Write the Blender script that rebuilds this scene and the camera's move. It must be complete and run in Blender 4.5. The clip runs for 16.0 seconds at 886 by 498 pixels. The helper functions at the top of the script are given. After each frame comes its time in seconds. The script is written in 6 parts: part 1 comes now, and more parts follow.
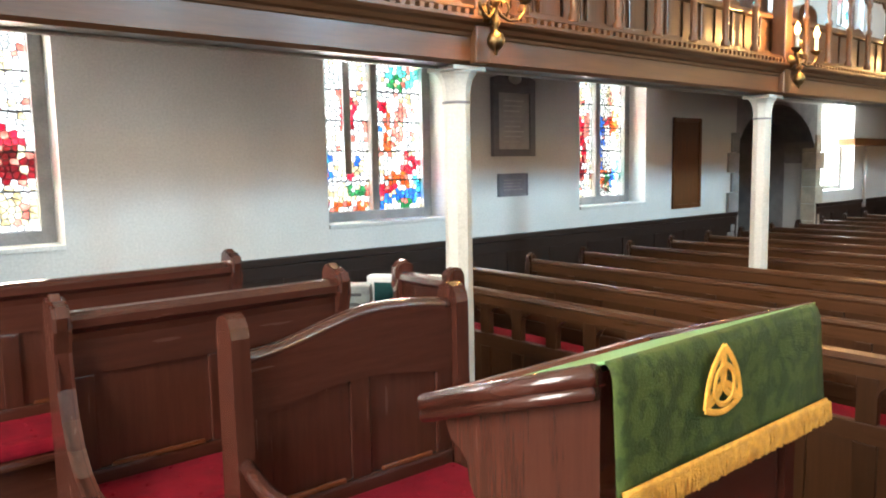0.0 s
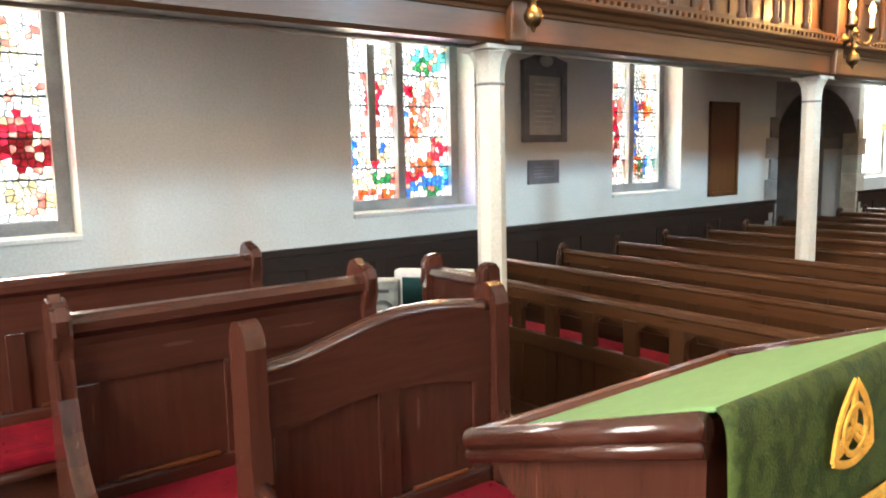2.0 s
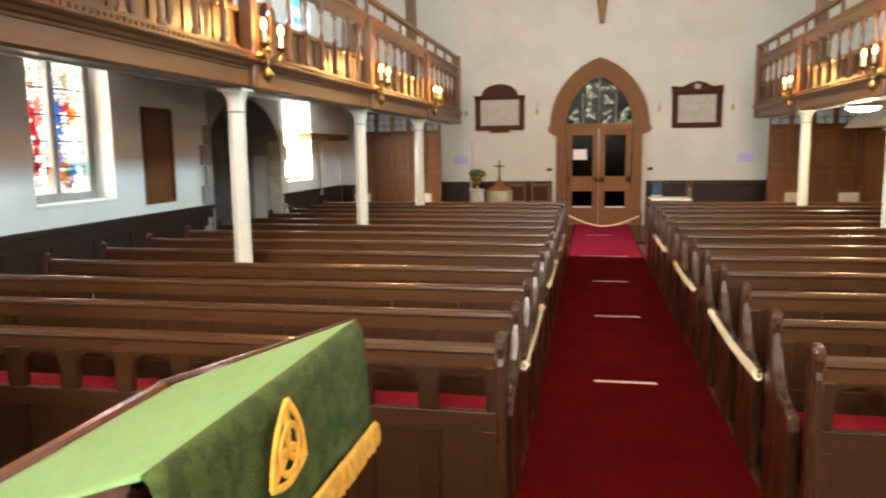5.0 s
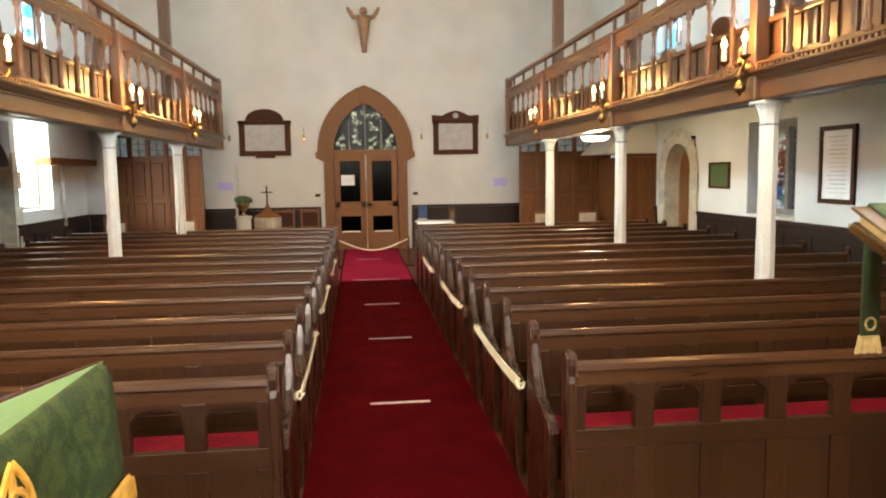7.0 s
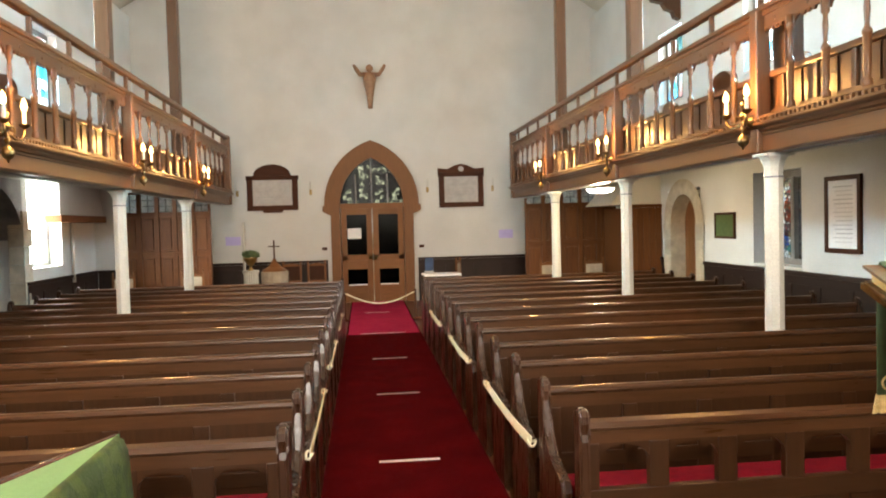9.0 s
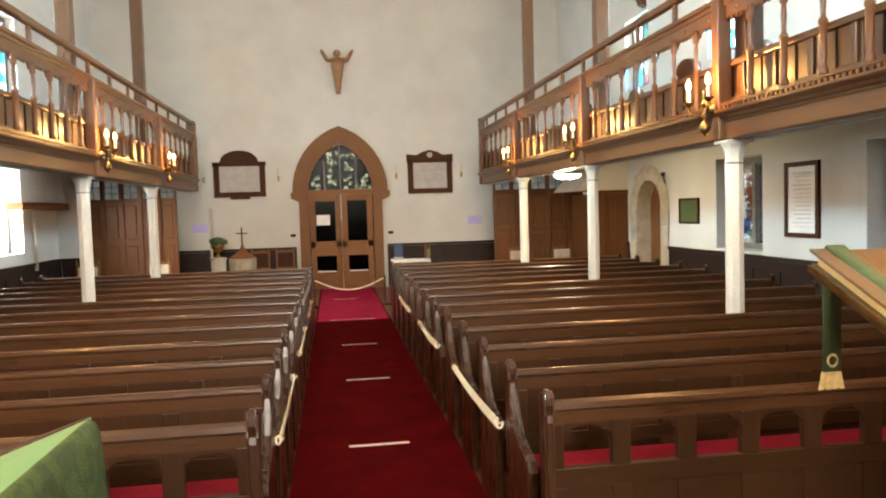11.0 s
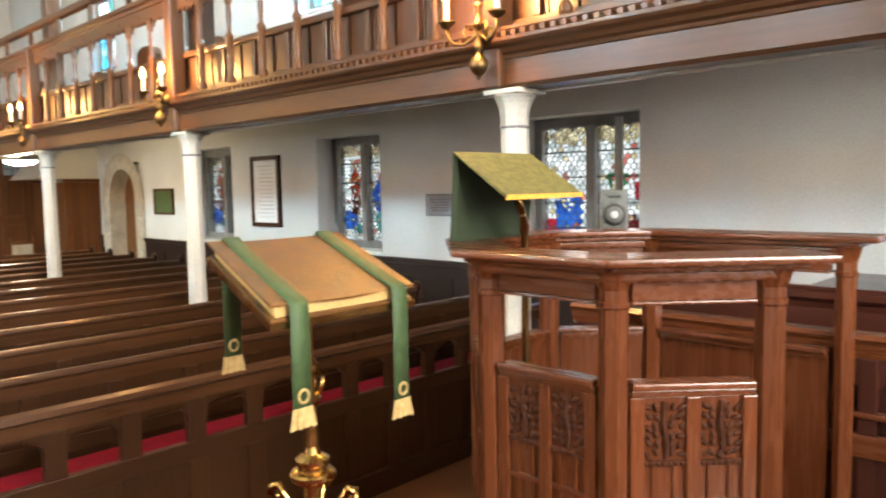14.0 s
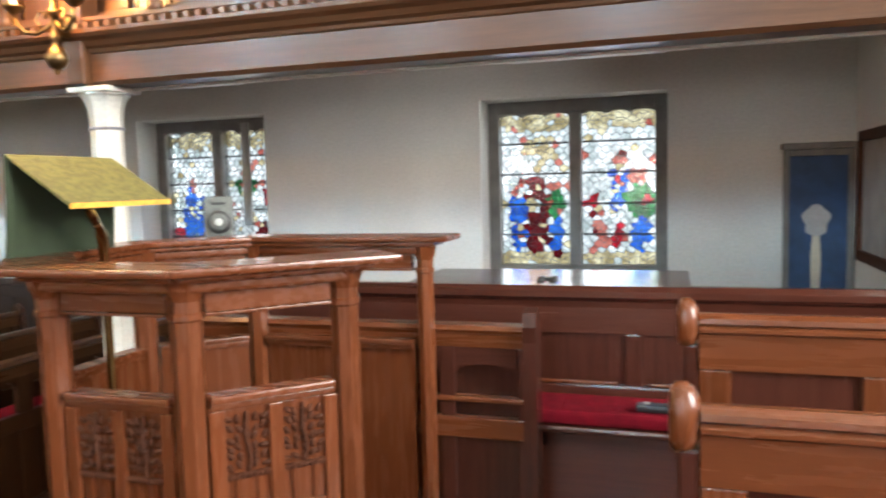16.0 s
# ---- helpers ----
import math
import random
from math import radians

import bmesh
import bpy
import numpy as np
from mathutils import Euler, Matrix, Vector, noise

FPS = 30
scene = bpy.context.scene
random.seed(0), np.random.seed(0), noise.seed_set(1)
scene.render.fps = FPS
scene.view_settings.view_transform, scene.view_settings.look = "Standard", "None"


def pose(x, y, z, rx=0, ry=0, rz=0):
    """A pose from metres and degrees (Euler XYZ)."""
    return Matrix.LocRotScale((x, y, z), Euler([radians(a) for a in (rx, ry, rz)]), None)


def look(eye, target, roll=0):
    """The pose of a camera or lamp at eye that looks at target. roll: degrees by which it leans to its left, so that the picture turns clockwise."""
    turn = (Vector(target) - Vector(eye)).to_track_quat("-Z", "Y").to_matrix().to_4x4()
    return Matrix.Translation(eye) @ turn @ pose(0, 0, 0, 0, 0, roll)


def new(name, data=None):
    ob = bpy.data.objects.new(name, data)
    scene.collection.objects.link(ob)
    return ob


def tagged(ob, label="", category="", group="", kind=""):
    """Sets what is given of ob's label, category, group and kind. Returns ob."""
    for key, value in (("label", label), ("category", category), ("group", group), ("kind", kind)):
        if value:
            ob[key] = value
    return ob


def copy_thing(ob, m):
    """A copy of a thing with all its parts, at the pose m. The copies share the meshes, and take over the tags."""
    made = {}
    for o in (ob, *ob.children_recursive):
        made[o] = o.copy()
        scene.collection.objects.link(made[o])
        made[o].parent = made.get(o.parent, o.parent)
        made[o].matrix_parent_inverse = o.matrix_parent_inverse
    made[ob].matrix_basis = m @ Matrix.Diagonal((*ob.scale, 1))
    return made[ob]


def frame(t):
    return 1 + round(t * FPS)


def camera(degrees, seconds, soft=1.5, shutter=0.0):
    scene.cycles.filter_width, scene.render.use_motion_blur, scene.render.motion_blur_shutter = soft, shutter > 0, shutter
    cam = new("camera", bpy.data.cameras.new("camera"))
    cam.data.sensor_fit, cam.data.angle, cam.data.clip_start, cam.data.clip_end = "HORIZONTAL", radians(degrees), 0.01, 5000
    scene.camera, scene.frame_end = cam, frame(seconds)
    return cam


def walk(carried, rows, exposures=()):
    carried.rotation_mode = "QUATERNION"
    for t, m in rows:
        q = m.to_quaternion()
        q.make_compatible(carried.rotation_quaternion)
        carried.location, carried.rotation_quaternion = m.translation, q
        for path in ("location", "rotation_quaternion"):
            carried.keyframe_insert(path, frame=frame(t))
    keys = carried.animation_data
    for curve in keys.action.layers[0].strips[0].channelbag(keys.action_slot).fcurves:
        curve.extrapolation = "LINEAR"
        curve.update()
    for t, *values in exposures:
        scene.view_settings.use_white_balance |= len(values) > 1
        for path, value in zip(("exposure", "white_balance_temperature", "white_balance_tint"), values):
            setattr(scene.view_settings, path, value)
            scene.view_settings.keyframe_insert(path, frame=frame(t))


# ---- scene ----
cam = camera(62.0, 16.0, soft=2.0, shutter=0.4)
PATH = [
    (0, (0.312, -0.189, 1.767), (1.566, 1.353, 1.546), -1.1),
    (0.5, (0.334, -0.129, 1.771), (1.573, 1.425, 1.545), -1.1),
    (1, (0.376, -0.06, 1.78), (1.594, 1.51, 1.55), -1.2),
    (1.5, (0.408, -0.007, 1.777), (1.607, 1.576, 1.539), -1.3),
    (2, (0.43, 0.023, 1.769), (1.632, 1.602, 1.513), -1.2),
    (2.5, (0.449, 0.029, 1.765), (1.7, 1.564, 1.488), -1.1),
    (3, (0.483, 0.036, 1.758), (1.85, 1.467, 1.468), -1.1),
    (3.5, (0.507, 0.05, 1.766), (2.044, 1.296, 1.473), -1.1),
    (4, (0.514, 0.057, 1.765), (2.234, 1.038, 1.483), -1.1),
    (4.5, (0.517, 0.056, 1.784), (2.38, 0.731, 1.511), -0.9),
    (5, (0.549, 0.054, 1.786), (2.492, 0.442, 1.518), -0.8),
    (7.5, (0.581, 0.049, 1.778), (2.555, -0.229, 1.605), -1.0),
    (8, (0.565, 0.063, 1.798), (2.54, -0.231, 1.673), -1.2),
    (8.5, (0.584, 0.056, 1.797), (2.565, -0.209, 1.712), -1.4),
    (9, (0.574, 0.065, 1.809), (2.561, -0.147, 1.739), -1.5),
    (11.5, (0.517, 0.055, 1.811), (2.477, -0.313, 1.663), -1.8),
    (12, (0.508, 0.037, 1.812), (2.411, -0.556, 1.656), -1.7),
    (12.5, (0.501, 0.003, 1.81), (2.307, -0.84, 1.649), -1.5),
    (13, (0.483, -0.042, 1.808), (2.158, -1.122, 1.643), -1.4),
    (13.5, (0.46, -0.102, 1.814), (1.987, -1.381, 1.645), -1.3),
    (14, (0.438, -0.157, 1.816), (1.811, -1.601, 1.646), -1.1),
    (14.5, (0.401, -0.203, 1.818), (1.618, -1.781, 1.647), -1.2),
    (15, (0.366, -0.245, 1.817), (1.421, -1.935, 1.641), -1.3),
    (15.5, (0.352, -0.293, 1.798), (1.197, -2.098, 1.633), -1.5),
    (16, (0.271, -0.318, 1.807), (0.869, -2.219, 1.635), -1.5),
]
walk(cam, [(t, look(eye, target, roll)) for t, eye, target, roll in PATH],
     exposures=[(0, 0.92, 6200, 9), (3, 0.92, 6600, 10), (5, 1.0, 6800, 10), (8, 0.94, 6700, 10), (9, 0.90, 6700, 10), (12.5, 1.02, 6800, 10), (14, 1.04, 6400, 10), (16, 1.12, 6000, 9)])

# ---- world and large lights ----
world = bpy.data.worlds.new("sky")
scene.world = world
world.use_nodes = True
wn = world.node_tree.nodes
sky = wn.new("ShaderNodeTexSky")
sky.sky_type, sky.sun_disc = "NISHITA", False
sky.sun_elevation, sky.sun_rotation = radians(35), radians(60)
wn["Background"].inputs["Strength"].default_value = 0.08
world.node_tree.links.new(sky.outputs[0], wn["Background"].inputs["Color"])

AX = -0.14            # middle line of the nave
YL, YR = 5.15, -5.45  # inner faces of the side walls
XF = 17.9             # inner face of the west wall
GL, GR = 2.76, -3.04  # gallery fronts, column lines
BAYS_N = (2.82, 5.96, 9.13, 12.25)
BAYS_S = (2.68, 5.89, 9.05, 12.30)
PZ = 0.40             # platform height
EAVE, RIDGE = 6.6, 10.0


def window_or_fill_light(x, y, z, sx, sz, into, watts, colour=(0.85, 0.93, 1.0)):
    """Daylight standing in the opening of a window, and once an added fill in the porch; into: the way it shines."""
    lamp = bpy.data.lights.new("daylight_or_fill", "AREA")
    lamp.shape, lamp.size, lamp.size_y, lamp.energy, lamp.color = "RECTANGLE", sx, sz, watts, colour
    ob = new("daylight_or_fill", lamp)
    ob.matrix_world = look((x, y, z), (x + into[0], y + into[1], z + into[2]))
    return ob


LOW_L = [(0.80, 1.10), (4.08, 1.10), (7.20, 1.02)]
LOW_R = [(0.95, 1.11), (3.92, 1.03), (6.93, 0.95), (9.96, 1.0)]
HIGH = [(0.9, 1.1), (4.0, 1.1), (7.15, 1.1), (10.2, 1.1), (13.3, 1.0)]
for wx, ww in LOW_L:
    window_or_fill_light(wx, 6.1, 2.05, ww + 0.9, 2.2, (0, -1, 0), 460, (1.0, 0.97, 0.92))
for wx, ww in LOW_R:
    window_or_fill_light(wx, -6.35, 1.8, ww + 0.3, 1.5, (0, 1, 0), 26 if wx < 6 else 12, (0.95, 0.97, 1.0))
window_or_fill_light(12.95, 5.95, 1.95, 1.1, 1.5, (0.6, -1, 0.1), 520, (1.0, 0.98, 0.9))
for (wx, ww), watts in zip(HIGH, (520, 720, 2000, 520, 520)):
    window_or_fill_light(wx, 5.95, 4.55, 0.9, 1.2, (0, -1, -0.16), watts, (0.66, 0.84, 1.0))
    window_or_fill_light(wx, -6.25, 4.55, 0.9, 1.2, (0, 1, -0.16), watts, (0.66, 0.84, 1.0))
# tall east window behind the chancel
window_or_fill_light(-5.9, AX, 4.6, 3.0, 4.4, (1, 0, 0.02), 1050, (1.0, 0.92, 0.82))

# ---- materials ----


def mat(name, colour, rough=0.5, metal=0.0, dark=None, scale=8.0, stretch=(1, 1, 1), bump=0.15, fine=90.0, coat=0.0, vary=0.5, spec=0.5, grain=0.35):
    """A surface with broad blotches and fine grain; dark: the second colour that the blotches reach."""
    m = bpy.data.materials.new(name)
    m.use_nodes = True
    n, k = m.node_tree.nodes, m.node_tree.links
    b = n["Principled BSDF"]
    b.inputs["Roughness"].default_value, b.inputs["Metallic"].default_value = rough, metal
    b.inputs["Coat Weight"].default_value = coat
    b.inputs["Specular IOR Level"].default_value = spec
    b.inputs["Coat Roughness"].default_value = 0.18
    tc, mp = n.new("ShaderNodeTexCoord"), n.new("ShaderNodeMapping")
    mp.inputs["Scale"].default_value = stretch
    k.new(tc.outputs["Object"], mp.inputs["Vector"])
    a, c = n.new("ShaderNodeTexNoise"), n.new("ShaderNodeTexNoise")
    a.inputs["Scale"].default_value, a.inputs["Detail"].default_value = scale, 6
    c.inputs["Scale"].default_value, c.inputs["Detail"].default_value = fine, 3
    k.new(mp.outputs[0], a.inputs["Vector"])
    k.new(mp.outputs[0], c.inputs["Vector"])
    ramp = n.new("ShaderNodeValToRGB")
    d = dark or tuple(v * 0.7 for v in colour)
    ramp.color_ramp.elements[0].position, ramp.color_ramp.elements[0].color = 0.5 - vary * 0.4, (*d, 1)
    ramp.color_ramp.elements[1].position, ramp.color_ramp.elements[1].color = 0.5 + vary * 0.4, (*colour, 1)
    mix = n.new("ShaderNodeMix")
    mix.data_type, mix.blend_type = "RGBA", "MULTIPLY"
    mix.inputs["Factor"].default_value = grain
    k.new(a.outputs["Fac"], ramp.inputs["Fac"])
    k.new(ramp.outputs[0], mix.inputs["A"])
    k.new(c.outputs["Fac"], mix.inputs["B"])
    sc = n.new("ShaderNodeHueSaturation")
    k.new(mix.outputs["Result"], sc.inputs["Color"])
    info, mr = n.new("ShaderNodeObjectInfo"), n.new("ShaderNodeMapRange")
    mr.inputs["To Min"].default_value, mr.inputs["To Max"].default_value = 1.02, 1.38
    k.new(info.outputs["Random"], mr.inputs["Value"])
    k.new(mr.outputs[0], sc.inputs["Value"])
    sc.inputs["Saturation"].default_value = 1.0
    k.new(sc.outputs[0], b.inputs["Base Color"])
    bw = n.new("ShaderNodeRGBToBW")
    k.new(mix.outputs["Result"], bw.inputs[0])
    bp = n.new("ShaderNodeBump")
    bp.inputs["Strength"].default_value, bp.inputs["Distance"].default_value = bump, 0.01
    k.new(c.outputs["Fac"], bp.inputs["Height"])
    k.new(bp.outputs[0], b.inputs["Normal"])
    rr = n.new("ShaderNodeMapRange")
    rr.inputs["To Min"].default_value, rr.inputs["To Max"].default_value = max(rough - 0.1, 0.03), min(rough + 0.12, 1)
    k.new(a.outputs["Fac"], rr.inputs["Value"])
    k.new(rr.outputs[0], b.inputs["Roughness"])
    return m


def woods(name, colour, dark, rough=0.35, coat=0.25, spec=0.35, grain=0.4):
    """The same wood with its grain along x, y and z."""
    return [mat(name + s, colour, rough, 0, dark, 5.5, st, 0.04, 30, coat, 0.95, spec, grain)
            for s, st in (("_x", (0.6, 9, 9)), ("_y", (9, 0.6, 9)), ("_z", (9, 9, 0.6)))]


PEW = woods("pew_oak", (0.040, 0.0162, 0.0062), (0.021, 0.0084, 0.0034), 0.36, 0.05, 0.2, 0.3)
PEWTOP = woods("worn_pew_oak", (0.064, 0.0265, 0.0098), (0.034, 0.0138, 0.0052), 0.3, 0.12, 0.28, 0.3)
PEWEND = woods("polished_pew_oak", (0.036, 0.0142, 0.0062), (0.022, 0.0085, 0.0038), 0.27, 0.15, 0.35, 0.2)
STALL = woods("stall_mahogany", (0.058, 0.0180, 0.0112), (0.031, 0.0094, 0.0060), 0.22, 0.25, 0.4, 0.3)
PULP = woods("pulpit_oak", (0.094, 0.0272, 0.0090), (0.072, 0.0206, 0.0068), 0.26, 0.15, 0.36, 0.15)
GAL = woods("gallery_oak", (0.098, 0.043, 0.0185), (0.052, 0.0220, 0.0098), 0.34, 0.06, 0.26, 0.3)
DOORW = woods("door_oak", (0.22, 0.092, 0.030), (0.12, 0.048, 0.016), 0.5, 0.0, 0.2)
DADO = woods("dado_oak", (0.030, 0.016, 0.012), (0.014, 0.008, 0.006), 0.5, 0.0, 0.2)
CARVED = woods("carved_oak", (0.075, 0.024, 0.010), (0.028, 0.009, 0.004), 0.6, 0.0, 0.15)
PLASTER = mat("limewashed_plaster", (0.63, 0.62, 0.59), 0.9, 0, (0.55, 0.54, 0.51), 1.6, (1, 1, 1), 0.12, 60)
PAINT = mat("cream_gloss_paint", (0.44, 0.43, 0.38), 0.42, 0, (0.38, 0.37, 0.33), 5, (1, 1, 1), 0.05, 80)
STONE = mat("sandstone", (0.52, 0.45, 0.34), 0.9, 0, (0.36, 0.31, 0.24), 6, (1, 1, 1), 0.3, 70)
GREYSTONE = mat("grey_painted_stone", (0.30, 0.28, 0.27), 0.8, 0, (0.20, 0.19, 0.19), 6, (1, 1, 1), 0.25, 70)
DARKFRAME = mat("dark_window_stone", (0.19, 0.18, 0.165), 0.7, 0, (0.12, 0.112, 0.105), 8)
CARPET = mat("red_carpet", (0.092, 0.0026, 0.0042), 1.0, 0, (0.056, 0.0015, 0.0026), 3, (1, 1, 1), 0.6, 300, 0, 0.5, 0.02)
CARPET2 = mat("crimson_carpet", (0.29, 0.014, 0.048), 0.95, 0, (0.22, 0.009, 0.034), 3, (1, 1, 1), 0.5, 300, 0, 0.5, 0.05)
CUSHION = mat("crimson_cushion", (0.19, 0.006, 0.016), 0.9, 0, (0.11, 0.003, 0.009), 14, (1, 1, 1), 0.6, 260, 0, 0.5, 0.1)
PIPING = mat("pink_piping", (0.42, 0.20, 0.20), 0.8, 0, (0.22, 0.06, 0.07), 9)
PARQUET = woods("parquet", (0.11, 0.045, 0.018), (0.055, 0.022, 0.009), 0.42, 0.08)
BRASS = mat("polished_brass", (0.62, 0.41, 0.15), 0.22, 1.0, (0.40, 0.25, 0.08), 12, (1, 1, 1), 0.05, 120)
OLDBRASS = mat("aged_brass", (0.42, 0.29, 0.12), 0.34, 1.0, (0.26, 0.17, 0.07), 12)
BRONZED = mat("dull_bronzed_brass", (0.20, 0.13, 0.055), 0.38, 1.0, (0.10, 0.062, 0.028), 14, (1, 1, 1), 0.1, 120)
GOLD = mat("gold_fringe", (0.80, 0.42, 0.06), 0.55, 0.2, (0.50, 0.24, 0.03), 60, (1, 1, 1), 0.6, 300)
TASSEL = mat("pale_gold_tassel", (0.62, 0.46, 0.20), 0.6, 0.1, (0.42, 0.28, 0.09), 60, (1, 1, 1), 0.6, 300)
BRAID = mat("gold_embroidery", (0.90, 0.46, 0.06), 0.55, 0.1, (0.62, 0.29, 0.03), 40, (1, 1, 1), 0.5, 300)
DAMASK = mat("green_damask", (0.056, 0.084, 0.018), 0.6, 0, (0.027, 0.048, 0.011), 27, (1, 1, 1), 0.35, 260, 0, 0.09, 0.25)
# same green damask, with the light on the desk slope put into its colour
DAMASKLIT = mat("lit_green_damask", (0.16, 0.29, 0.12), 0.7, 0, (0.13, 0.25, 0.10), 30, (1, 1, 1), 0.25, 260, 0, 0.5, 0.2)
# green pulpit fall, the shadow on its hanging side put into the colour
FALLSHADE = mat("shaded_green_damask", (0.020, 0.032, 0.013), 0.9, 0, (0.013, 0.022, 0.009), 30, (1, 1, 1), 0.3, 260)
RIBBON = mat("green_ribbon", (0.050, 0.092, 0.030), 0.6, 0, (0.028, 0.056, 0.018), 40, (1, 1, 1), 0.3, 260)
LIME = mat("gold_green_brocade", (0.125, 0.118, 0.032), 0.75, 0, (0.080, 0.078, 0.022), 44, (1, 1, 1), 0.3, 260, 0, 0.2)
LEATHER = mat("tan_leather", (0.155, 0.068, 0.012), 0.38, 0, (0.075, 0.030, 0.006), 16, (1, 1, 1), 0.35, 140, 0.05)
PAPER = mat("gilt_page_edges", (0.72, 0.50, 0.20), 0.5, 0.3, (0.5, 0.33, 0.12), 60, (1, 1, 14), 0.3, 120)
SLATE = mat("grey_slate", (0.16, 0.15, 0.17), 0.55, 0, (0.10, 0.10, 0.11), 9)
MARBLE = mat("pale_marble", (0.38, 0.36, 0.345), 0.45, 0, (0.30, 0.285, 0.275), 7)
BOARD = mat("green_baize", (0.06, 0.09, 0.03), 0.95, 0, (0.045, 0.07, 0.02), 20)
WHITE = mat("white_card", (0.80, 0.78, 0.76), 0.7, 0, (0.72, 0.70, 0.68), 4)
LILAC = mat("lilac_notice", (0.42, 0.36, 0.62), 0.7, 0, (0.36, 0.30, 0.55), 9)
BLUE = mat("blue_banner_cloth", (0.035, 0.070, 0.15), 0.8, 0, (0.022, 0.042, 0.085), 9)
BLACK = mat("black_plastic", (0.02, 0.02, 0.022), 0.4, 0, (0.012, 0.012, 0.013), 20)
BATTEN = mat("light_grey_batten", (0.34, 0.34, 0.33), 0.6, 0, (0.26, 0.26, 0.25), 14)
GREYPLASTIC = mat("grey_plastic", (0.13, 0.145, 0.135), 0.5, 0, (0.05, 0.055, 0.052), 20)
PALEPLASTIC = mat("pale_plastic", (0.42, 0.43, 0.42), 0.5, 0, (0.34, 0.35, 0.34), 12)
SCREENGLASS = mat("dark_green_screen", (0.015, 0.05, 0.05), 0.12, 0, (0.01, 0.035, 0.035), 4)
TAPE = mat("white_floor_tape", (0.60, 0.54, 0.52), 0.7, 0, (0.40, 0.28, 0.28), 30)
ROPE = mat("cream_ribbon", (0.72, 0.66, 0.50), 0.8, 0, (0.58, 0.52, 0.38), 40)
LEAF = mat("evergreen_leaves", (0.11, 0.16, 0.06), 0.6, 0, (0.05, 0.08, 0.03), 30)
LEAD = mat("lead_came", (0.035, 0.035, 0.04), 0.6, 0.4, (0.02, 0.02, 0.02), 30)
CEILING = mat("cream_ceiling_plaster", (0.72, 0.66, 0.56), 0.9, 0, (0.64, 0.58, 0.48), 1.5)
BRONZE = mat("carved_limewood", (0.32, 0.17, 0.085), 0.5, 0, (0.2, 0.1, 0.05), 20)


def glow(name, colour, strength):
    m = bpy.data.materials.new(name)
    m.use_nodes = True
    b = m.node_tree.nodes["Principled BSDF"]
    b.inputs["Base Color"].default_value = (0.0, 0.0, 0.0, 1)
    b.inputs["Emission Color"].default_value, b.inputs["Emission Strength"].default_value = (*colour, 1), strength
    return m


FLAME = glow("candle_bulb", (1.0, 0.62, 0.22), 9.0)
SKYGLOW = glow("bright_sky", (0.97, 0.98, 1.0), 2.4)
SKYDIM = glow("dim_sky", (0.9, 0.98, 0.85), 0.34)
SKYDULL = glow("dull_sky", (0.93, 0.96, 1.0), 0.72)
DISC = glow("lit_diffuser", (1.0, 0.95, 0.82), 14.0)


def glass(name, colour, dark, gloss=0.05):
    """Coloured leaded glass: light comes through in its colour, with a little gloss on the face."""
    m = bpy.data.materials.new(name)
    m.use_nodes = True
    n, k = m.node_tree.nodes, m.node_tree.links
    n.remove(n["Principled BSDF"])
    tc, no, rp = n.new("ShaderNodeTexCoord"), n.new("ShaderNodeTexNoise"), n.new("ShaderNodeValToRGB")
    no.inputs["Scale"].default_value, no.inputs["Detail"].default_value = 14, 4
    rp.color_ramp.elements[0].position, rp.color_ramp.elements[0].color = 0.35, (*dark, 1)
    rp.color_ramp.elements[1].position, rp.color_ramp.elements[1].color = 0.62, (*colour, 1)
    k.new(tc.outputs["Object"], no.inputs["Vector"])
    k.new(no.outputs["Fac"], rp.inputs["Fac"])
    tr, gl, mx = n.new("ShaderNodeBsdfTransparent"), n.new("ShaderNodeBsdfGlossy"), n.new("ShaderNodeMixShader")
    gl.inputs["Roughness"].default_value = 0.15
    mx.inputs[0].default_value = gloss
    k.new(rp.outputs[0], tr.inputs["Color"])
    k.new(tr.outputs[0], mx.inputs[1])
    k.new(gl.outputs[0], mx.inputs[2])
    k.new(mx.outputs[0], n["Material Output"].inputs["Surface"])
    return m


GLASS = {
    "w": glass("clear_glass", (0.93, 0.94, 0.92), (0.66, 0.70, 0.68)),
    "y": glass("straw_glass", (0.86, 0.82, 0.66), (0.58, 0.52, 0.36)),
    "r": glass("ruby_glass", (0.74, 0.13, 0.21), (0.46, 0.05, 0.09)),
    "o": glass("orange_glass", (0.78, 0.34, 0.14), (0.46, 0.13, 0.05)),
    "b": glass("blue_glass", (0.20, 0.44, 0.84), (0.08, 0.22, 0.58)),
    "t": glass("teal_glass", (0.36, 0.74, 0.68), (0.16, 0.46, 0.46)),
    "g": glass("green_glass", (0.22, 0.54, 0.30), (0.08, 0.28, 0.15)),
    "p": glass("pink_glass", (0.78, 0.48, 0.42), (0.55, 0.26, 0.22)),
    "d": glass("dark_ruby_glass", (0.40, 0.06, 0.09), (0.22, 0.03, 0.05)),
    "c": glass("cyan_glass", (0.20, 0.60, 0.72), (0.12, 0.42, 0.55)),
}
PALEDOOR = glass("mottled_door_glass", (0.94, 0.94, 0.84), (0.05, 0.055, 0.04), 0.0015)
PARTW = woods("partition_oak", (0.17, 0.060, 0.016), (0.075, 0.026, 0.008), 0.45, 0.0, 0.25)
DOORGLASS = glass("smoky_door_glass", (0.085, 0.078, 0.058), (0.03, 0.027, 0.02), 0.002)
INK = mat("faded_ink", (0.52, 0.50, 0.48), 0.8, 0, (0.44, 0.42, 0.40), 20)
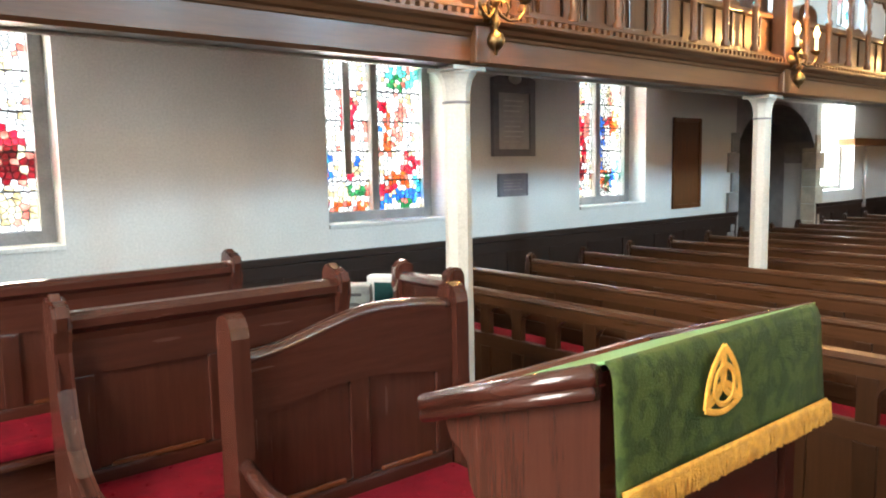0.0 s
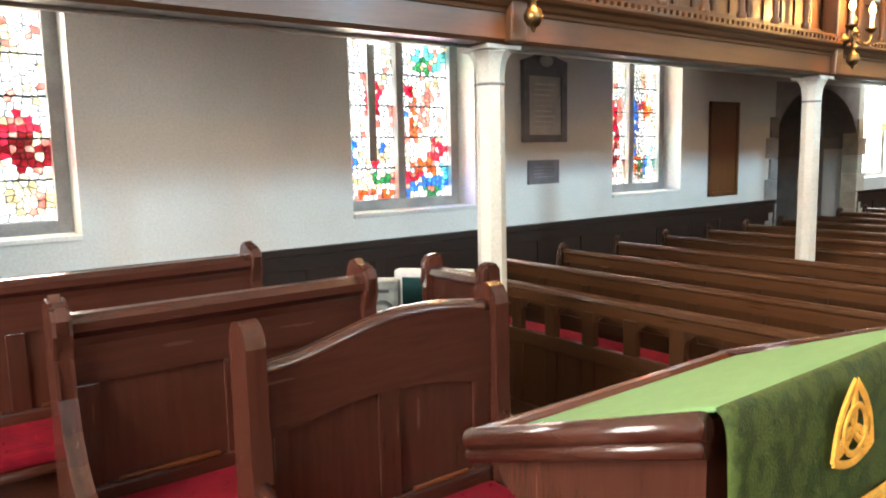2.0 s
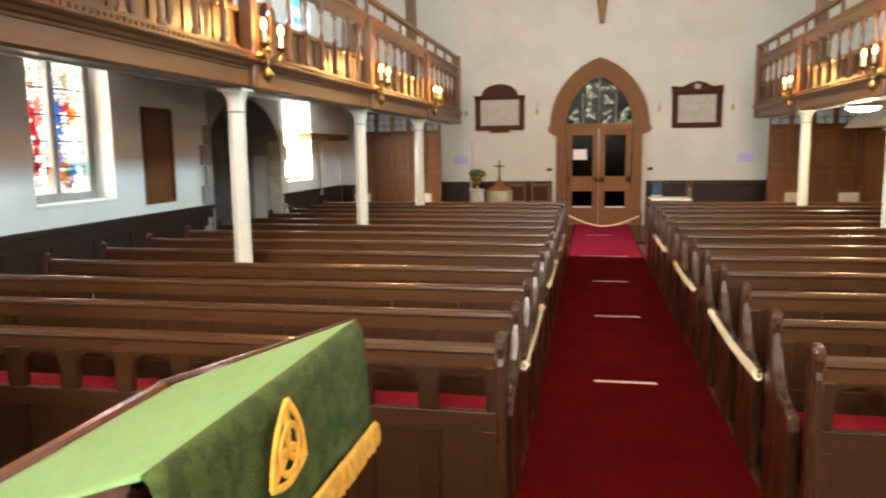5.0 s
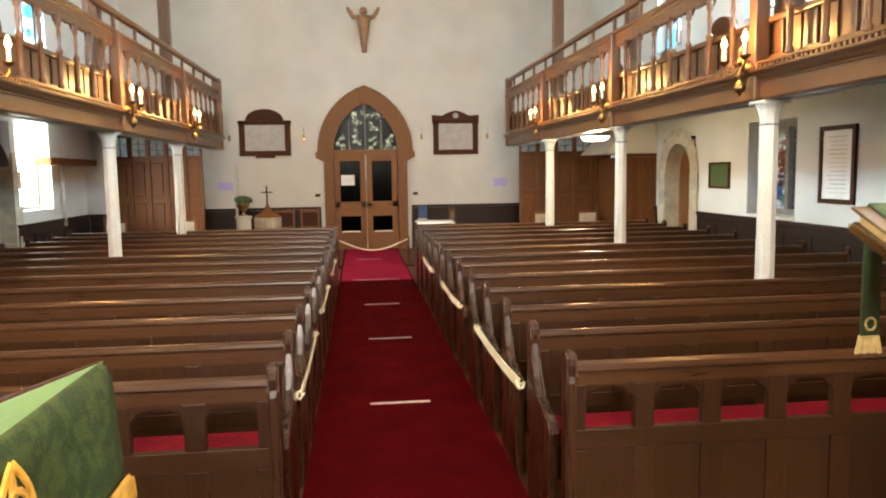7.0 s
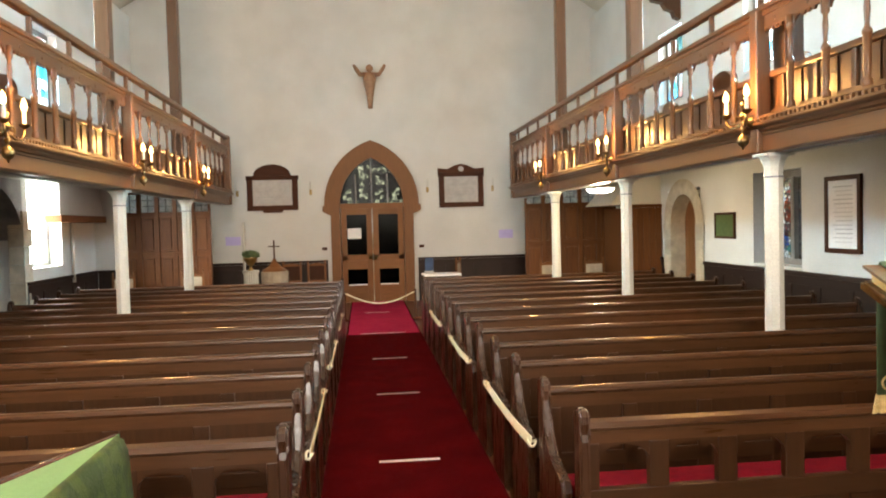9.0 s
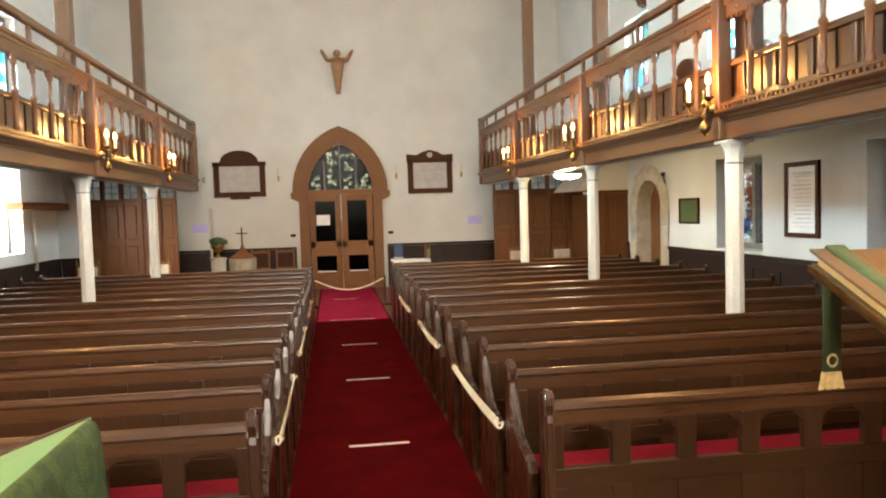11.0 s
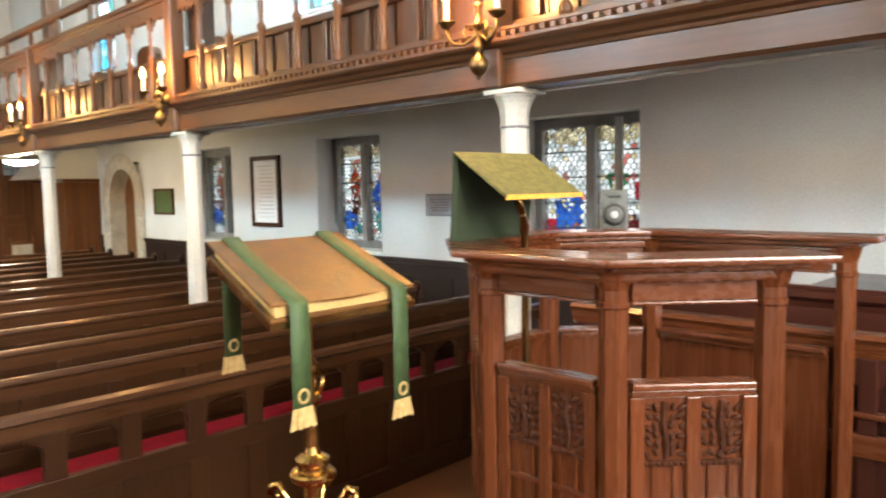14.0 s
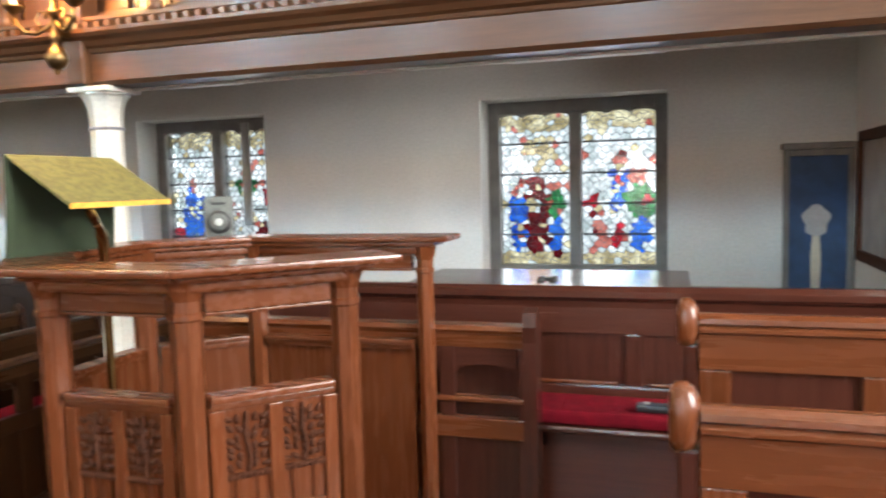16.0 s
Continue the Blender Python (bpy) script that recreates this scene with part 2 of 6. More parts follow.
CLEARPANE = glass("window_pane", (0.85, 0.88, 0.9), (0.7, 0.74, 0.78))

# ---- mesh helpers ----


def box(bm, x0, x1, y0, y1, z0, z1, bevel=0.0):
    v = [bm.verts.new((x, y, z)) for x in (x0, x1) for y in (y0, y1) for z in (z0, z1)]
    fs = [bm.faces.new([v[i] for i in q]) for q in ((0, 1, 3, 2), (4, 6, 7, 5), (0, 4, 5, 1), (2, 3, 7, 6), (0, 2, 6, 4), (1, 5, 7, 3))]
    if bevel:
        es = list({e for f in fs for e in f.edges})
        bmesh.ops.bevel(bm, geom=es, offset=bevel, segments=2, profile=0.6, affect="EDGES")


def prism(bm, poly, axis, a, b):
    """A plane outline pushed along an axis. poly in the other two axes, in x, y, z order."""
    def at(p, d):
        q = list(p)
        q.insert(axis, d)
        return bm.verts.new(q)
    lo, hi = [at(p, a) for p in poly], [at(p, b) for p in poly]
    bm.faces.new(lo)
    bm.faces.new(hi[::-1])
    for i in range(len(poly)):
        j = (i + 1) % len(poly)
        bm.faces.new((lo[i], hi[i], hi[j], lo[j]))


def lathe(bm, profile, x=0, y=0, seg=16):
    """A turned form about a vertical line through x, y; profile: (radius, z)."""
    rings = []
    for r, z in profile:
        rings.append([bm.verts.new((x + r * math.cos(6.28319 * i / seg), y + r * math.sin(6.28319 * i / seg), z)) for i in range(seg)])
    for p, q in zip(rings, rings[1:]):
        for i in range(seg):
            bm.faces.new((p[i], p[(i + 1) % seg], q[(i + 1) % seg], q[i]))
    bm.faces.new(rings[0][::-1])
    bm.faces.new(rings[-1])


def tube(bm, pts, r, seg=8):
    """A round bar through points."""
    pts = [Vector(p) for p in pts]
    rings = []
    for i, p in enumerate(pts):
        d = (pts[min(i + 1, len(pts) - 1)] - pts[max(i - 1, 0)]).normalized()
        u = d.cross(Vector((0.31, 0.23, 0.92))).normalized()
        w = d.cross(u)
        rr = r[i] if isinstance(r, (list, tuple)) else r
        rings.append([bm.verts.new(p + rr * (math.cos(6.28319 * k / seg) * u + math.sin(6.28319 * k / seg) * w)) for k in range(seg)])
    for a, b in zip(rings, rings[1:]):
        for k in range(seg):
            bm.faces.new((a[k], a[(k + 1) % seg], b[(k + 1) % seg], b[k]))
    bm.faces.new(rings[0][::-1])
    bm.faces.new(rings[-1])


def finish(bm, name, material, smooth=False):
    bmesh.ops.recalc_face_normals(bm, faces=bm.faces)
    me = bpy.data.meshes.new(name)
    bm.to_mesh(me)
    bm.free()
    me.materials.append(material)
    if smooth:
        for p in me.polygons:
            p.use_smooth = True
    return me


def part(name, bm, material, parent=None, label="", smooth=False):
    ob = new(name, finish(bm, name, material, smooth))
    if parent:
        ob.parent = parent
    if label:
        ob["label"] = label
    return ob


def boxpart(name, b, material, parent=None, label="", bevel=0.006):
    bm = bmesh.new()
    box(bm, *b, bevel)
    return part(name, bm, material, parent, label)


def empty(name, label, category, group="", kind=""):
    ob = new(name)
    ob.empty_display_size = 0.1
    return tagged(ob, label, category, group, kind)


def wall_with_holes(name, material, axis, face0, face1, u0, u1, z0, z1, holes, label, splay=0.0):
    """An upright wall with rectangular openings; axis 0: it lies across x, 1: across y. holes: (u0, u1, z0, z1)."""
    bm = bmesh.new()
    us = sorted({u0, u1, *[h[0] for h in holes], *[h[1] for h in holes]})
    zs = sorted({z0, z1, *[h[2] for h in holes], *[h[3] for h in holes]})
    lo, hi = min(face0, face1), max(face0, face1)
    for i in range(len(us) - 1):
        run = None
        for j in range(len(zs) - 1):
            um, zm = (us[i] + us[i + 1]) / 2, (zs[j] + zs[j + 1]) / 2
            solid = not any(h[0] < um < h[1] and h[2] < zm < h[3] for h in holes)
            if solid:
                if axis == 1:
                    box(bm, us[i], us[i + 1], lo, hi, zs[j], zs[j + 1])
                else:
                    box(bm, lo, hi, us[i], us[i + 1], zs[j], zs[j + 1])
    bmesh.ops.remove_doubles(bm, verts=bm.verts, dist=0.0005)
    # inner faces between neighbouring blocks go
    seen = {}
    for f in list(bm.faces):
        key = tuple(sorted((round(v.co.x, 3), round(v.co.y, 3), round(v.co.z, 3)) for v in f.verts))
        seen.setdefault(key, []).append(f)
    bmesh.ops.delete(bm, geom=[f for fs in seen.values() if len(fs) > 1 for f in fs], context="FACES")
    return tagged(part(name, bm, material), label, "wall", kind="structure")


# ---- the shell ----
LH = [(x - w / 2 - 0.09, x + w / 2 + 0.09, 1.27, 2.74) for x, w in LOW_L] + [(9.85, 12.25, 0.0, 2.62), (12.42, 13.66, 1.27, 2.72)]
RH = [(x - w / 2 - 0.083, x + w / 2 + 0.083, 1.122, 2.398) for x, w in LOW_R] + [(12.2, 13.48, 0.0, 2.3)]
UH = [(x - w / 2, x + w / 2, 3.85, 5.15) for x, w in HIGH]
wall_with_holes("wall_north", PLASTER, 1, YL, YL + 0.5, -0.8, XF, 0, EAVE, LH + UH, "white limewashed side wall with deep window reveals")
wall_with_holes("wall_south", PLASTER, 1, YR, YR - 0.5, -0.8, XF, 0, EAVE, RH + UH, "white limewashed side wall with dark framed windows")
# west wall with its door opening
bm = bmesh.new()


def arch_line(cy, half, spring, rise, steps=9):
    """A pointed arch from one springing to the other, in y and z."""
    r = (half * half + rise * rise) / (2 * half)
    a_end = math.asin(min(1, rise / r))
    right = [(cy + half - r + r * math.cos(a_end * i / steps), spring + r * math.sin(a_end * i / steps)) for i in range(steps + 1)]
    left = [(2 * cy - y, z) for y, z in right[::-1]]
    return right + left[1:]


DY = -0.14
arch = arch_line(DY, 0.74, 2.28, 1.10)
outline = [(YR - 0.5, 0), (DY - 0.74, 0)] + [(2 * DY - y, z) for y, z in arch] + [(DY + 0.74, 0), (YL + 0.5, 0), (YL + 0.5, EAVE), (AX, RIDGE), (YR - 0.5, EAVE)]
prism(bm, outline, 0, XF, XF + 0.5)
tagged(part("wall_west", bm, PLASTER), "tall white limewashed gable wall with pointed doorway", "wall", kind="structure")
# east side: chancel walls behind the camera
wall_with_holes("wall_aisle_end_south", PLASTER, 0, -0.8, -1.1, YR - 0.5, -3.9, 0, EAVE, [], "white plaster end wall of the side aisle")
wall_with_holes("wall_aisle_end_north", PLASTER, 0, -0.8, -1.1, 3.6, YL + 0.5, 0, EAVE, [], "white plaster end wall of the side aisle")
wall_with_holes("wall_chancel_south", PLASTER, 1, -3.9, -4.2, -5.3, -1.1, 0, EAVE + 1.4, [], "white plaster chancel side wall")
wall_with_holes("wall_chancel_north", PLASTER, 1, 3.6, 3.9, -5.3, -1.1, 0, EAVE + 1.4, [], "white plaster chancel side wall")
wall_with_holes("wall_east", PLASTER, 0, -5.3, -5.7, -4.2, 3.9, 0, RIDGE, [(AX - 1.5, AX + 1.5, 2.4, 6.8)], "white plaster east wall with tall window")
# pitched ceiling
for s, nm in ((1, "ceiling"), (-1, "ceiling")):
    bm = bmesh.new()
    yy = YL + 0.55 if s > 0 else YR - 0.55
    prism(bm, [(yy, EAVE), (AX, RIDGE), (AX, RIDGE + 0.15), (yy, EAVE + 0.15)], 0, -5.8, XF + 0.5)
    tagged(part(nm, bm, CEILING), "cream plastered pitched ceiling slope", "ceiling", kind="structure")
# floors
tagged(boxpart("floor", (-0.8, XF, YR - 0.5, YL + 2.9, -0.2, 0.0), PARQUET[0], bevel=0), "dark brown boarded nave floor", "floor", kind="structure")
tagged(boxpart("platform", (-5.3, 2.62, -3.9, 3.6, 0.004, PZ), PARQUET[1], bevel=0.01), "raised wooden chancel platform", "floor", kind="structure")
tagged(boxpart("aisle_carpet", (2.66, XF - 0.02, -0.83, 0.40, 0.002, 0.014), CARPET, bevel=0), "deep red fitted aisle carpet", "carpet", kind="structure")
tagged(boxpart("door_carpet", (12.70, XF - 0.05, -0.80, 0.37, 0.0145, 0.022), CARPET2, bevel=0), "brighter crimson stretch of carpet before the doors", "carpet", kind="structure")
tagged(boxpart("platform_carpet", (-3.2, 2.5, -1.5, 0.42, PZ + 0.002, PZ + 0.012), CARPET, bevel=0), "deep red carpet on the platform", "carpet", kind="structure")
# plain bright sky standing outside the windows
for name, y, m in (("backdrop_sky_north", 6.9, SKYGLOW), ("backdrop_sky_south", -7.2, SKYDULL)):
    for a, b, za, zb in ((-2.0, 8.9, 0.2, 3.4), (12.3, XF, 0.2, 3.4), (-2.0, XF, 3.5, 5.5)):
        if y < 0 or a < 8:
            bm = bmesh.new()
            box(bm, a, b if y > 0 else XF, y, y + 0.05, za, zb)
            tagged(part(name, bm, m), "plain bright sky beyond the windows", "sky", kind="structure")
        else:
            bm = bmesh.new()
            box(bm, a, b, y, y + 0.05, za, zb)
            tagged(part(name, bm, m), "plain bright sky beyond the windows", "sky", kind="structure")
bm = bmesh.new()
box(bm, XF + 2.0, XF + 2.05, DY - 1.6, DY + 1.6, 1.6, 4.0)
tagged(part("backdrop_sky_west", bm, SKYDIM), "plain bright sky beyond the porch", "sky", kind="structure")

# ---- dado along the walls ----


def dado(name, axis, face, u0, u1, into, z1=1.08, step=0.62, gaps=()):
    """Dark boarded dado: panels, stiles, rail and skirting on a wall face."""
    root = empty(name, "dark stained oak dado panelling along the wall", "dado", kind="structure")
    spans, start = [], u0
    for a, b in sorted(gaps):
        spans.append((start, a))
        start = b
    spans.append((start, u1))

    def put(nm, a, b, d0, d1, z0, zz, m, bev=0.004):
        lo, hi = sorted((face + into * d0, face + into * d1))
        boxpart(nm, (a, b, lo, hi, z0, zz) if axis == 1 else (lo, hi, a, b, z0, zz), m, root, bevel=bev)
    for a, b in spans:
        put("backboard", a, b, 0.002, 0.022, 0.0, z1 - 0.06, DADO[2])
        put("cap_rail", a, b, 0.0, 0.06, z1 - 0.055, z1, DADO[1 - axis if axis == 0 else 0])
        put("top_rail", a, b, 0.022, 0.036, z1 - 0.17, z1 - 0.06, DADO[0])
        put("skirting", a, b, 0.022, 0.045, 0.0, 0.16, DADO[0])
        n = max(1, round((b - a) / step))
        for i in range(n + 1):
            u = a + (b - a) * i / n
            put("stile", max(a, u - 0.04), min(b, u + 0.04), 0.022, 0.036, 0.16, z1 - 0.17, DADO[2])
    return root


dado("dado_north", 1, YL, -0.7, 15.2, -1, gaps=[(9.85, 12.25)])
dado("dado_south", 1, YR, -0.7, 15.2, 1, gaps=[(12.02, 13.68)])
dado("dado_west", 0, XF, -3.9, 3.6, -1, 1.02, gaps=[(DY - 1.05, DY + 1.05)])

# ---- windows ----


# Figures in the glass: (light, across, up, half width, half height, colour) in shares of the light, later ones over earlier ones.
FIGURES = {
    "red_robe": [(0, .5, .78, .35, .14, "b"), (0, .35, .3, .25, .16, "g"), (1, .2, .62, .3, .10, "w"), (1, .15, .52, .2, .06, "p"), (1, .55, .40, .45, .13, "r"), (1, .75, .34, .25, .10, "d"), (1, .75, .12, .3, .07, "y"), (1, .6, .84, .2, .08, "y")],
    "garden": [(0, .60, .64, .16, .15, "r"), (0, .52, .76, .09, .05, "p"), (0, .62, .52, .12, .05, "d"), (0, .12, .28, .13, .12, "b"), (0, .08, .36, .09, .06, "c"), (0, .65, .27, .2, .05, "y"), (0, .8, .32, .1, .03, "b"), (0, .62, .22, .08, .03, "r"),
               (0, .4, .10, .4, .06, "y"), (0, .75, .14, .2, .04, "g"), (0, .55, .04, .45, .03, "o"), (0, .15, .06, .12, .03, "r"),
               (1, .65, .92, .38, .09, "t"), (1, .5, .86, .2, .05, "g"), (1, .18, .70, .12, .035, "r"), (1, .35, .62, .1, .09, "o"), (1, .5, .55, .14, .10, "p"), (1, .28, .45, .12, .07, "o"), (1, .08, .56, .08, .06, "b"), (1, .62, .68, .1, .06, "p"),
               (1, .78, .31, .18, .07, "r"), (1, .45, .34, .2, .07, "w"), (1, .50, .20, .3, .06, "o"), (1, .25, .13, .22, .05, "r"), (1, .6, .09, .42, .045, "b"), (1, .18, .05, .2, .035, "b"), (1, .6, .04, .25, .03, "g"), (1, .9, .16, .1, .05, "c")],
    "saints": [(0, .18, .70, .2, .2, "b"), (0, .12, .5, .14, .1, "b"), (0, .58, .80, .14, .06, "y"), (0, .58, .42, .18, .26, "r"), (0, .66, .24, .12, .12, "d"), (0, .2, .12, .12, .09, "g"), (0, .45, .08, .12, .05, "t"), (0, .82, .6, .12, .14, "p"),
               (1, .12, .92, .16, .05, "b"), (1, .62, .88, .2, .09, "y"), (1, .62, .86, .1, .05, "p"), (1, .45, .68, .12, .06, "r"), (1, .72, .62, .2, .14, "o"), (1, .78, .5, .14, .08, "y"), (1, .2, .55, .16, .16, "b"), (1, .15, .32, .12, .1, "b"), (1, .3, .16, .12, .1, "o"), (1, .45, .12, .1, .09, "g"), (1, .64, .15, .12, .11, "b"), (1, .85, .2, .1, .12, "t")],
    "couple": [(0, .5, .95, .6, .07, "y"), (1, .5, .95, .6, .07, "y"), (0, .5, .78, .2, .06, "y"), (0, .5, .53, .13, .06, "d"), (0, .52, .40, .19, .14, "d"), (0, .52, .2, .2, .12, "d"), (0, .24, .36, .13, .10, "b"), (0, .26, .2, .10, .10, "b"), (0, .25, .50, .09, .035, "p"), (0, .24, .545, .08, .02, "d"), (0, .44, .40, .08, .05, "y"),
               (0, .80, .39, .14, .10, "g"), (0, .80, .2, .11, .11, "b"), (0, .80, .52, .08, .035, "p"), (0, .5, .04, .6, .045, "y"), (0, .25, .08, .12, .02, "d"), (0, .8, .08, .12, .02, "d"),
               (1, .55, .67, .09, .035, "p"), (1, .54, .71, .1, .02, "d"), (1, .50, .55, .13, .09, "b"), (1, .52, .58, .05, .06, "r"), (1, .48, .40, .08, .1, "b"), (1, .30, .5, .1, .12, "w"), (1, .14, .42, .09, .05, "r"), (1, .15, .26, .06, .07, "d"), (1, .28, .22, .08, .12, "p"),
               (1, .78, .42, .19, .12, "g"), (1, .76, .57, .12, .05, "p"), (1, .90, .42, .06, .04, "r"), (1, .80, .2, .13, .12, "b"), (1, .50, .2, .08, .08, "r"), (1, .5, .04, .6, .045, "y")],
    "harvest": [(0, .5, .94, .6, .08, "y"), (1, .5, .94, .6, .08, "y"), (0, .42, .33, .17, .26, "b"), (0, .68, .28, .13, .22, "b"), (0, .45, .60, .1, .04, "p"), (0, .14, .2, .14, .07, "r"), (0, .12, .08, .2, .05, "g"), (1, .4, .58, .2, .07, "g"), (1, .35, .66, .1, .04, "p"), (1, .78, .2, .2, .12, "d"), (1, .85, .5, .12, .08, "r"), (1, .3, .3, .16, .12, "w"), (1, .35, .16, .2, .05, "t"), (1, .6, .06, .3, .04, "y")],
    "single": [(0, .5, .94, .6, .06, "y"), (1, .5, .94, .6, .06, "y"), (0, .6, .58, .22, .16, "o"), (0, .58, .78, .12, .05, "p"), (0, .6, .36, .2, .10, "d"), (0, .35, .2, .3, .10, "b"), (0, .7, .12, .2, .06, "t"), (1, .35, .46, .25, .15, "b"), (1, .4, .66, .12, .05, "p"), (1, .55, .2, .35, .12, "t"), (1, .7, .35, .16, .1, "y")],
    "gallery": [(0, .3, .25, .35, .28, "c"), (1, .7, .35, .35, .28, "c"), (0, .7, .72, .35, .10, "y"), (1, .3, .82, .35, .14, "t")],
}


def leaded_cells(outline, seeds):
    """Pieces of glass round the seeds: each is the part of the outline nearer to its seed than to any other."""
    cells = []
    for k, (px, py) in enumerate(seeds):
        poly = list(outline)
        for m, (qx, qy) in enumerate(seeds):
            if m == k or abs(qx - px) > 0.35 or abs(qy - py) > 0.35:
                continue
            mx, my, dx, dy = (px + qx) / 2, (py + qy) / 2, qx - px, qy - py
            cut = []
            for a, b in zip(poly, poly[1:] + poly[:1]):
                da, db = (a[0] - mx) * dx + (a[1] - my) * dy, (b[0] - mx) * dx + (b[1] - my) * dy
                if da <= 0:
                    cut.append(a)
                if (da < 0 < db) or (db < 0 < da):
                    t = da / (da - db)
                    cut.append((a[0] + t * (b[0] - a[0]), a[1] + t * (b[1] - a[1])))
            poly = cut
            if len(poly) < 3:
                break
        if len(poly) > 2:
            cells.append((k, poly))
    return cells


def stained_window(name, wall_y, into, cx, width, z0, z1, depth, plan, frame_m, mull_m, sill_m, rows=17, cols=6, label="", mull=0.075, fr=0.09):
    """A two-light leaded window set back in its opening; into: which way the room lies. Pieces of glass, leads, saddle bars, frame, mullion, sill."""
    root = empty(name, label, "window", kind="structure")
    rnd = random.Random(name + plan)
    gy = wall_y - into * depth
    x0, x1 = cx - width / 2, cx + width / 2

    def bx(nm, a, b, d0, d1, c, d, m, bev=0.005):
        lo, hi = sorted((gy + into * d0, gy + into * d1))
        return boxpart(nm, (a, b, lo, hi, c, d), m, root, bevel=bev)
    bx("frame", x0 - fr, x0, -0.05, 0.06, z0 - fr, z1 + fr, frame_m)
    bx("frame", x1, x1 + fr, -0.05, 0.06, z0 - fr, z1 + fr, frame_m)
    bx("frame", x0, x1, -0.05, 0.06, z1, z1 + fr, frame_m)
    bx("frame", x0, x1, -0.05, 0.06, z0 - fr, z0, frame_m)
    bx("mullion", cx - mull / 2, cx + mull / 2, -0.05, 0.07, z0, z1, mull_m, 0.012)
    bx("sill", x0 - fr, x1 + fr, 0.06, depth + 0.02, z0 - fr - 0.03, z0 - fr + 0.005, sill_m)
    lead, clear = bmesh.new(), bmesh.new()
    flip = into > 0          # seen from the room, the first light is always the one to the viewer's left
    came = 0.0024 if into > 0 else 0.0036
    for li in (0, 1):
        a, b = ((x0, cx - mull / 2), (cx + mull / 2, x1))[li if not flip else 1 - li]
        figs = [f for f in FIGURES[plan] if f[0] == li]

        def colour(u, v):
            hit = ""
            for _, fu, fv, ru, rv, cc in figs:
                if ((u - fu) / ru) ** 2 + ((v - fv) / rv) ** 2 < 1:
                    hit = cc
            return hit
        seeds, cols_at = [], []
        for j in range(rows):
            for i in range(cols):
                u0, v0 = (i + 0.5) / cols, (j + 0.5) / rows
                inside = colour(u0, v0)
                jit = 0.36 if into < 0 else (0.42 if inside else 0.07)
                if into > 0 and not inside:
                    u0 += (0.25 if j % 2 else -0.25) / cols
                for _ in range(2 if inside and into > 0 else 1):
                    u, v = u0 + rnd.uniform(-jit, jit) / cols, v0 + rnd.uniform(-jit, jit) / rows
                    u, v = min(0.99, max(0.01, u)), min(0.995, max(0.005, v))
                    uu = 1 - u if flip else u
                    seeds.append((a + uu * (b - a), z0 + v * (z1 - z0)))
                    tint = colour(u, v)
                    if tint and rnd.random() < (0.3 if into < 0 else 0.14):
                        tint = rnd.choice("wwyp")
                    cols_at.append(tint or ("w" if rnd.random() < 0.88 else rnd.choice("yyp")))
        edges = set()
        for k, poly in leaded_cells([(a, z0), (b, z0), (b, z1), (a, z1)], seeds):
            pb = bmesh.new()
            t0 = rnd.uniform(-0.003, 0.003)
            prism(pb, poly, 1, gy + t0 - 0.002, gy + t0 + 0.002)
            if cols_at[k] == "w":
                pb.free()
                prism(clear, poly, 1, gy + t0 - 0.002, gy + t0 + 0.002)
            else:
                part("glass_piece", pb, GLASS[cols_at[k]], root)
            for p, q in zip(poly, poly[1:] + poly[:1]):
                e = tuple(sorted(((round(p[0], 3), round(p[1], 3)), (round(q[0], 3), round(q[1], 3)))))
                if e[0] != e[1]:
                    edges.add(e)
        for p, q in sorted(edges):
            d = Vector((q[0] - p[0], 0, q[1] - p[1])).normalized() * came
            w = [(p[0] - d.z, p[1] + d.x), (p[0] + d.z, p[1] - d.x), (q[0] + d.z, q[1] - d.x), (q[0] - d.z, q[1] + d.x)]
            prism(lead, w, 1, gy - 0.006, gy + 0.006)
        for f in (0.2, 0.4, 0.6, 0.8):
            bx("saddle_bar", a, b, 0.008, 0.020, z0 + f * (z1 - z0) - 0.0065, z0 + f * (z1 - z0) + 0.0065, LEAD, 0)
        if into > 0 and rows > 10:
            # three small scallops across the head of the light
            r = (b - a) / 6
            line = [(b, z1), (a, z1)]
            for c in (a + r, a + 3 * r, a + 5 * r):
                line += [(c - r * math.cos(math.pi * t / 8), z1 - 0.040 + 0.032 * math.sin(math.pi * t / 8)) for t in range(9)]
            hb = bmesh.new()
            prism(hb, line, 1, *sorted((gy + into * 0.004, gy + into * 0.05)))
            part("scalloped_head", hb, frame_m, root)
    tagged(part("clear_quarries", clear, GLASS["w"], root, "small clear leaded quarries"), kind="stuff")
    part("leadwork", lead, LEAD, root, "dark lead cames")
    return root


for (wx, ww), plan in zip(LOW_L, ("red_robe", "garden", "saints")):
    stained_window("window_north", YL, -1, wx, ww, 1.39, 2.72, 0.30, plan, GREYSTONE, GREYSTONE, PLASTER, 30, 11,
                   label="bright two-light stained glass window with grey stone mullion")
for (wx, ww), plan in zip(LOW_R, ("couple", "harvest", "single", "single")):
    stained_window("window_south", YR, 1, wx, ww, 1.205, 2.315, 0.30, plan, DARKFRAME, DARKFRAME, PLASTER, 26, 8,
                   label="leaded stained glass window with figures in dark frame", mull=0.085, fr=0.085)
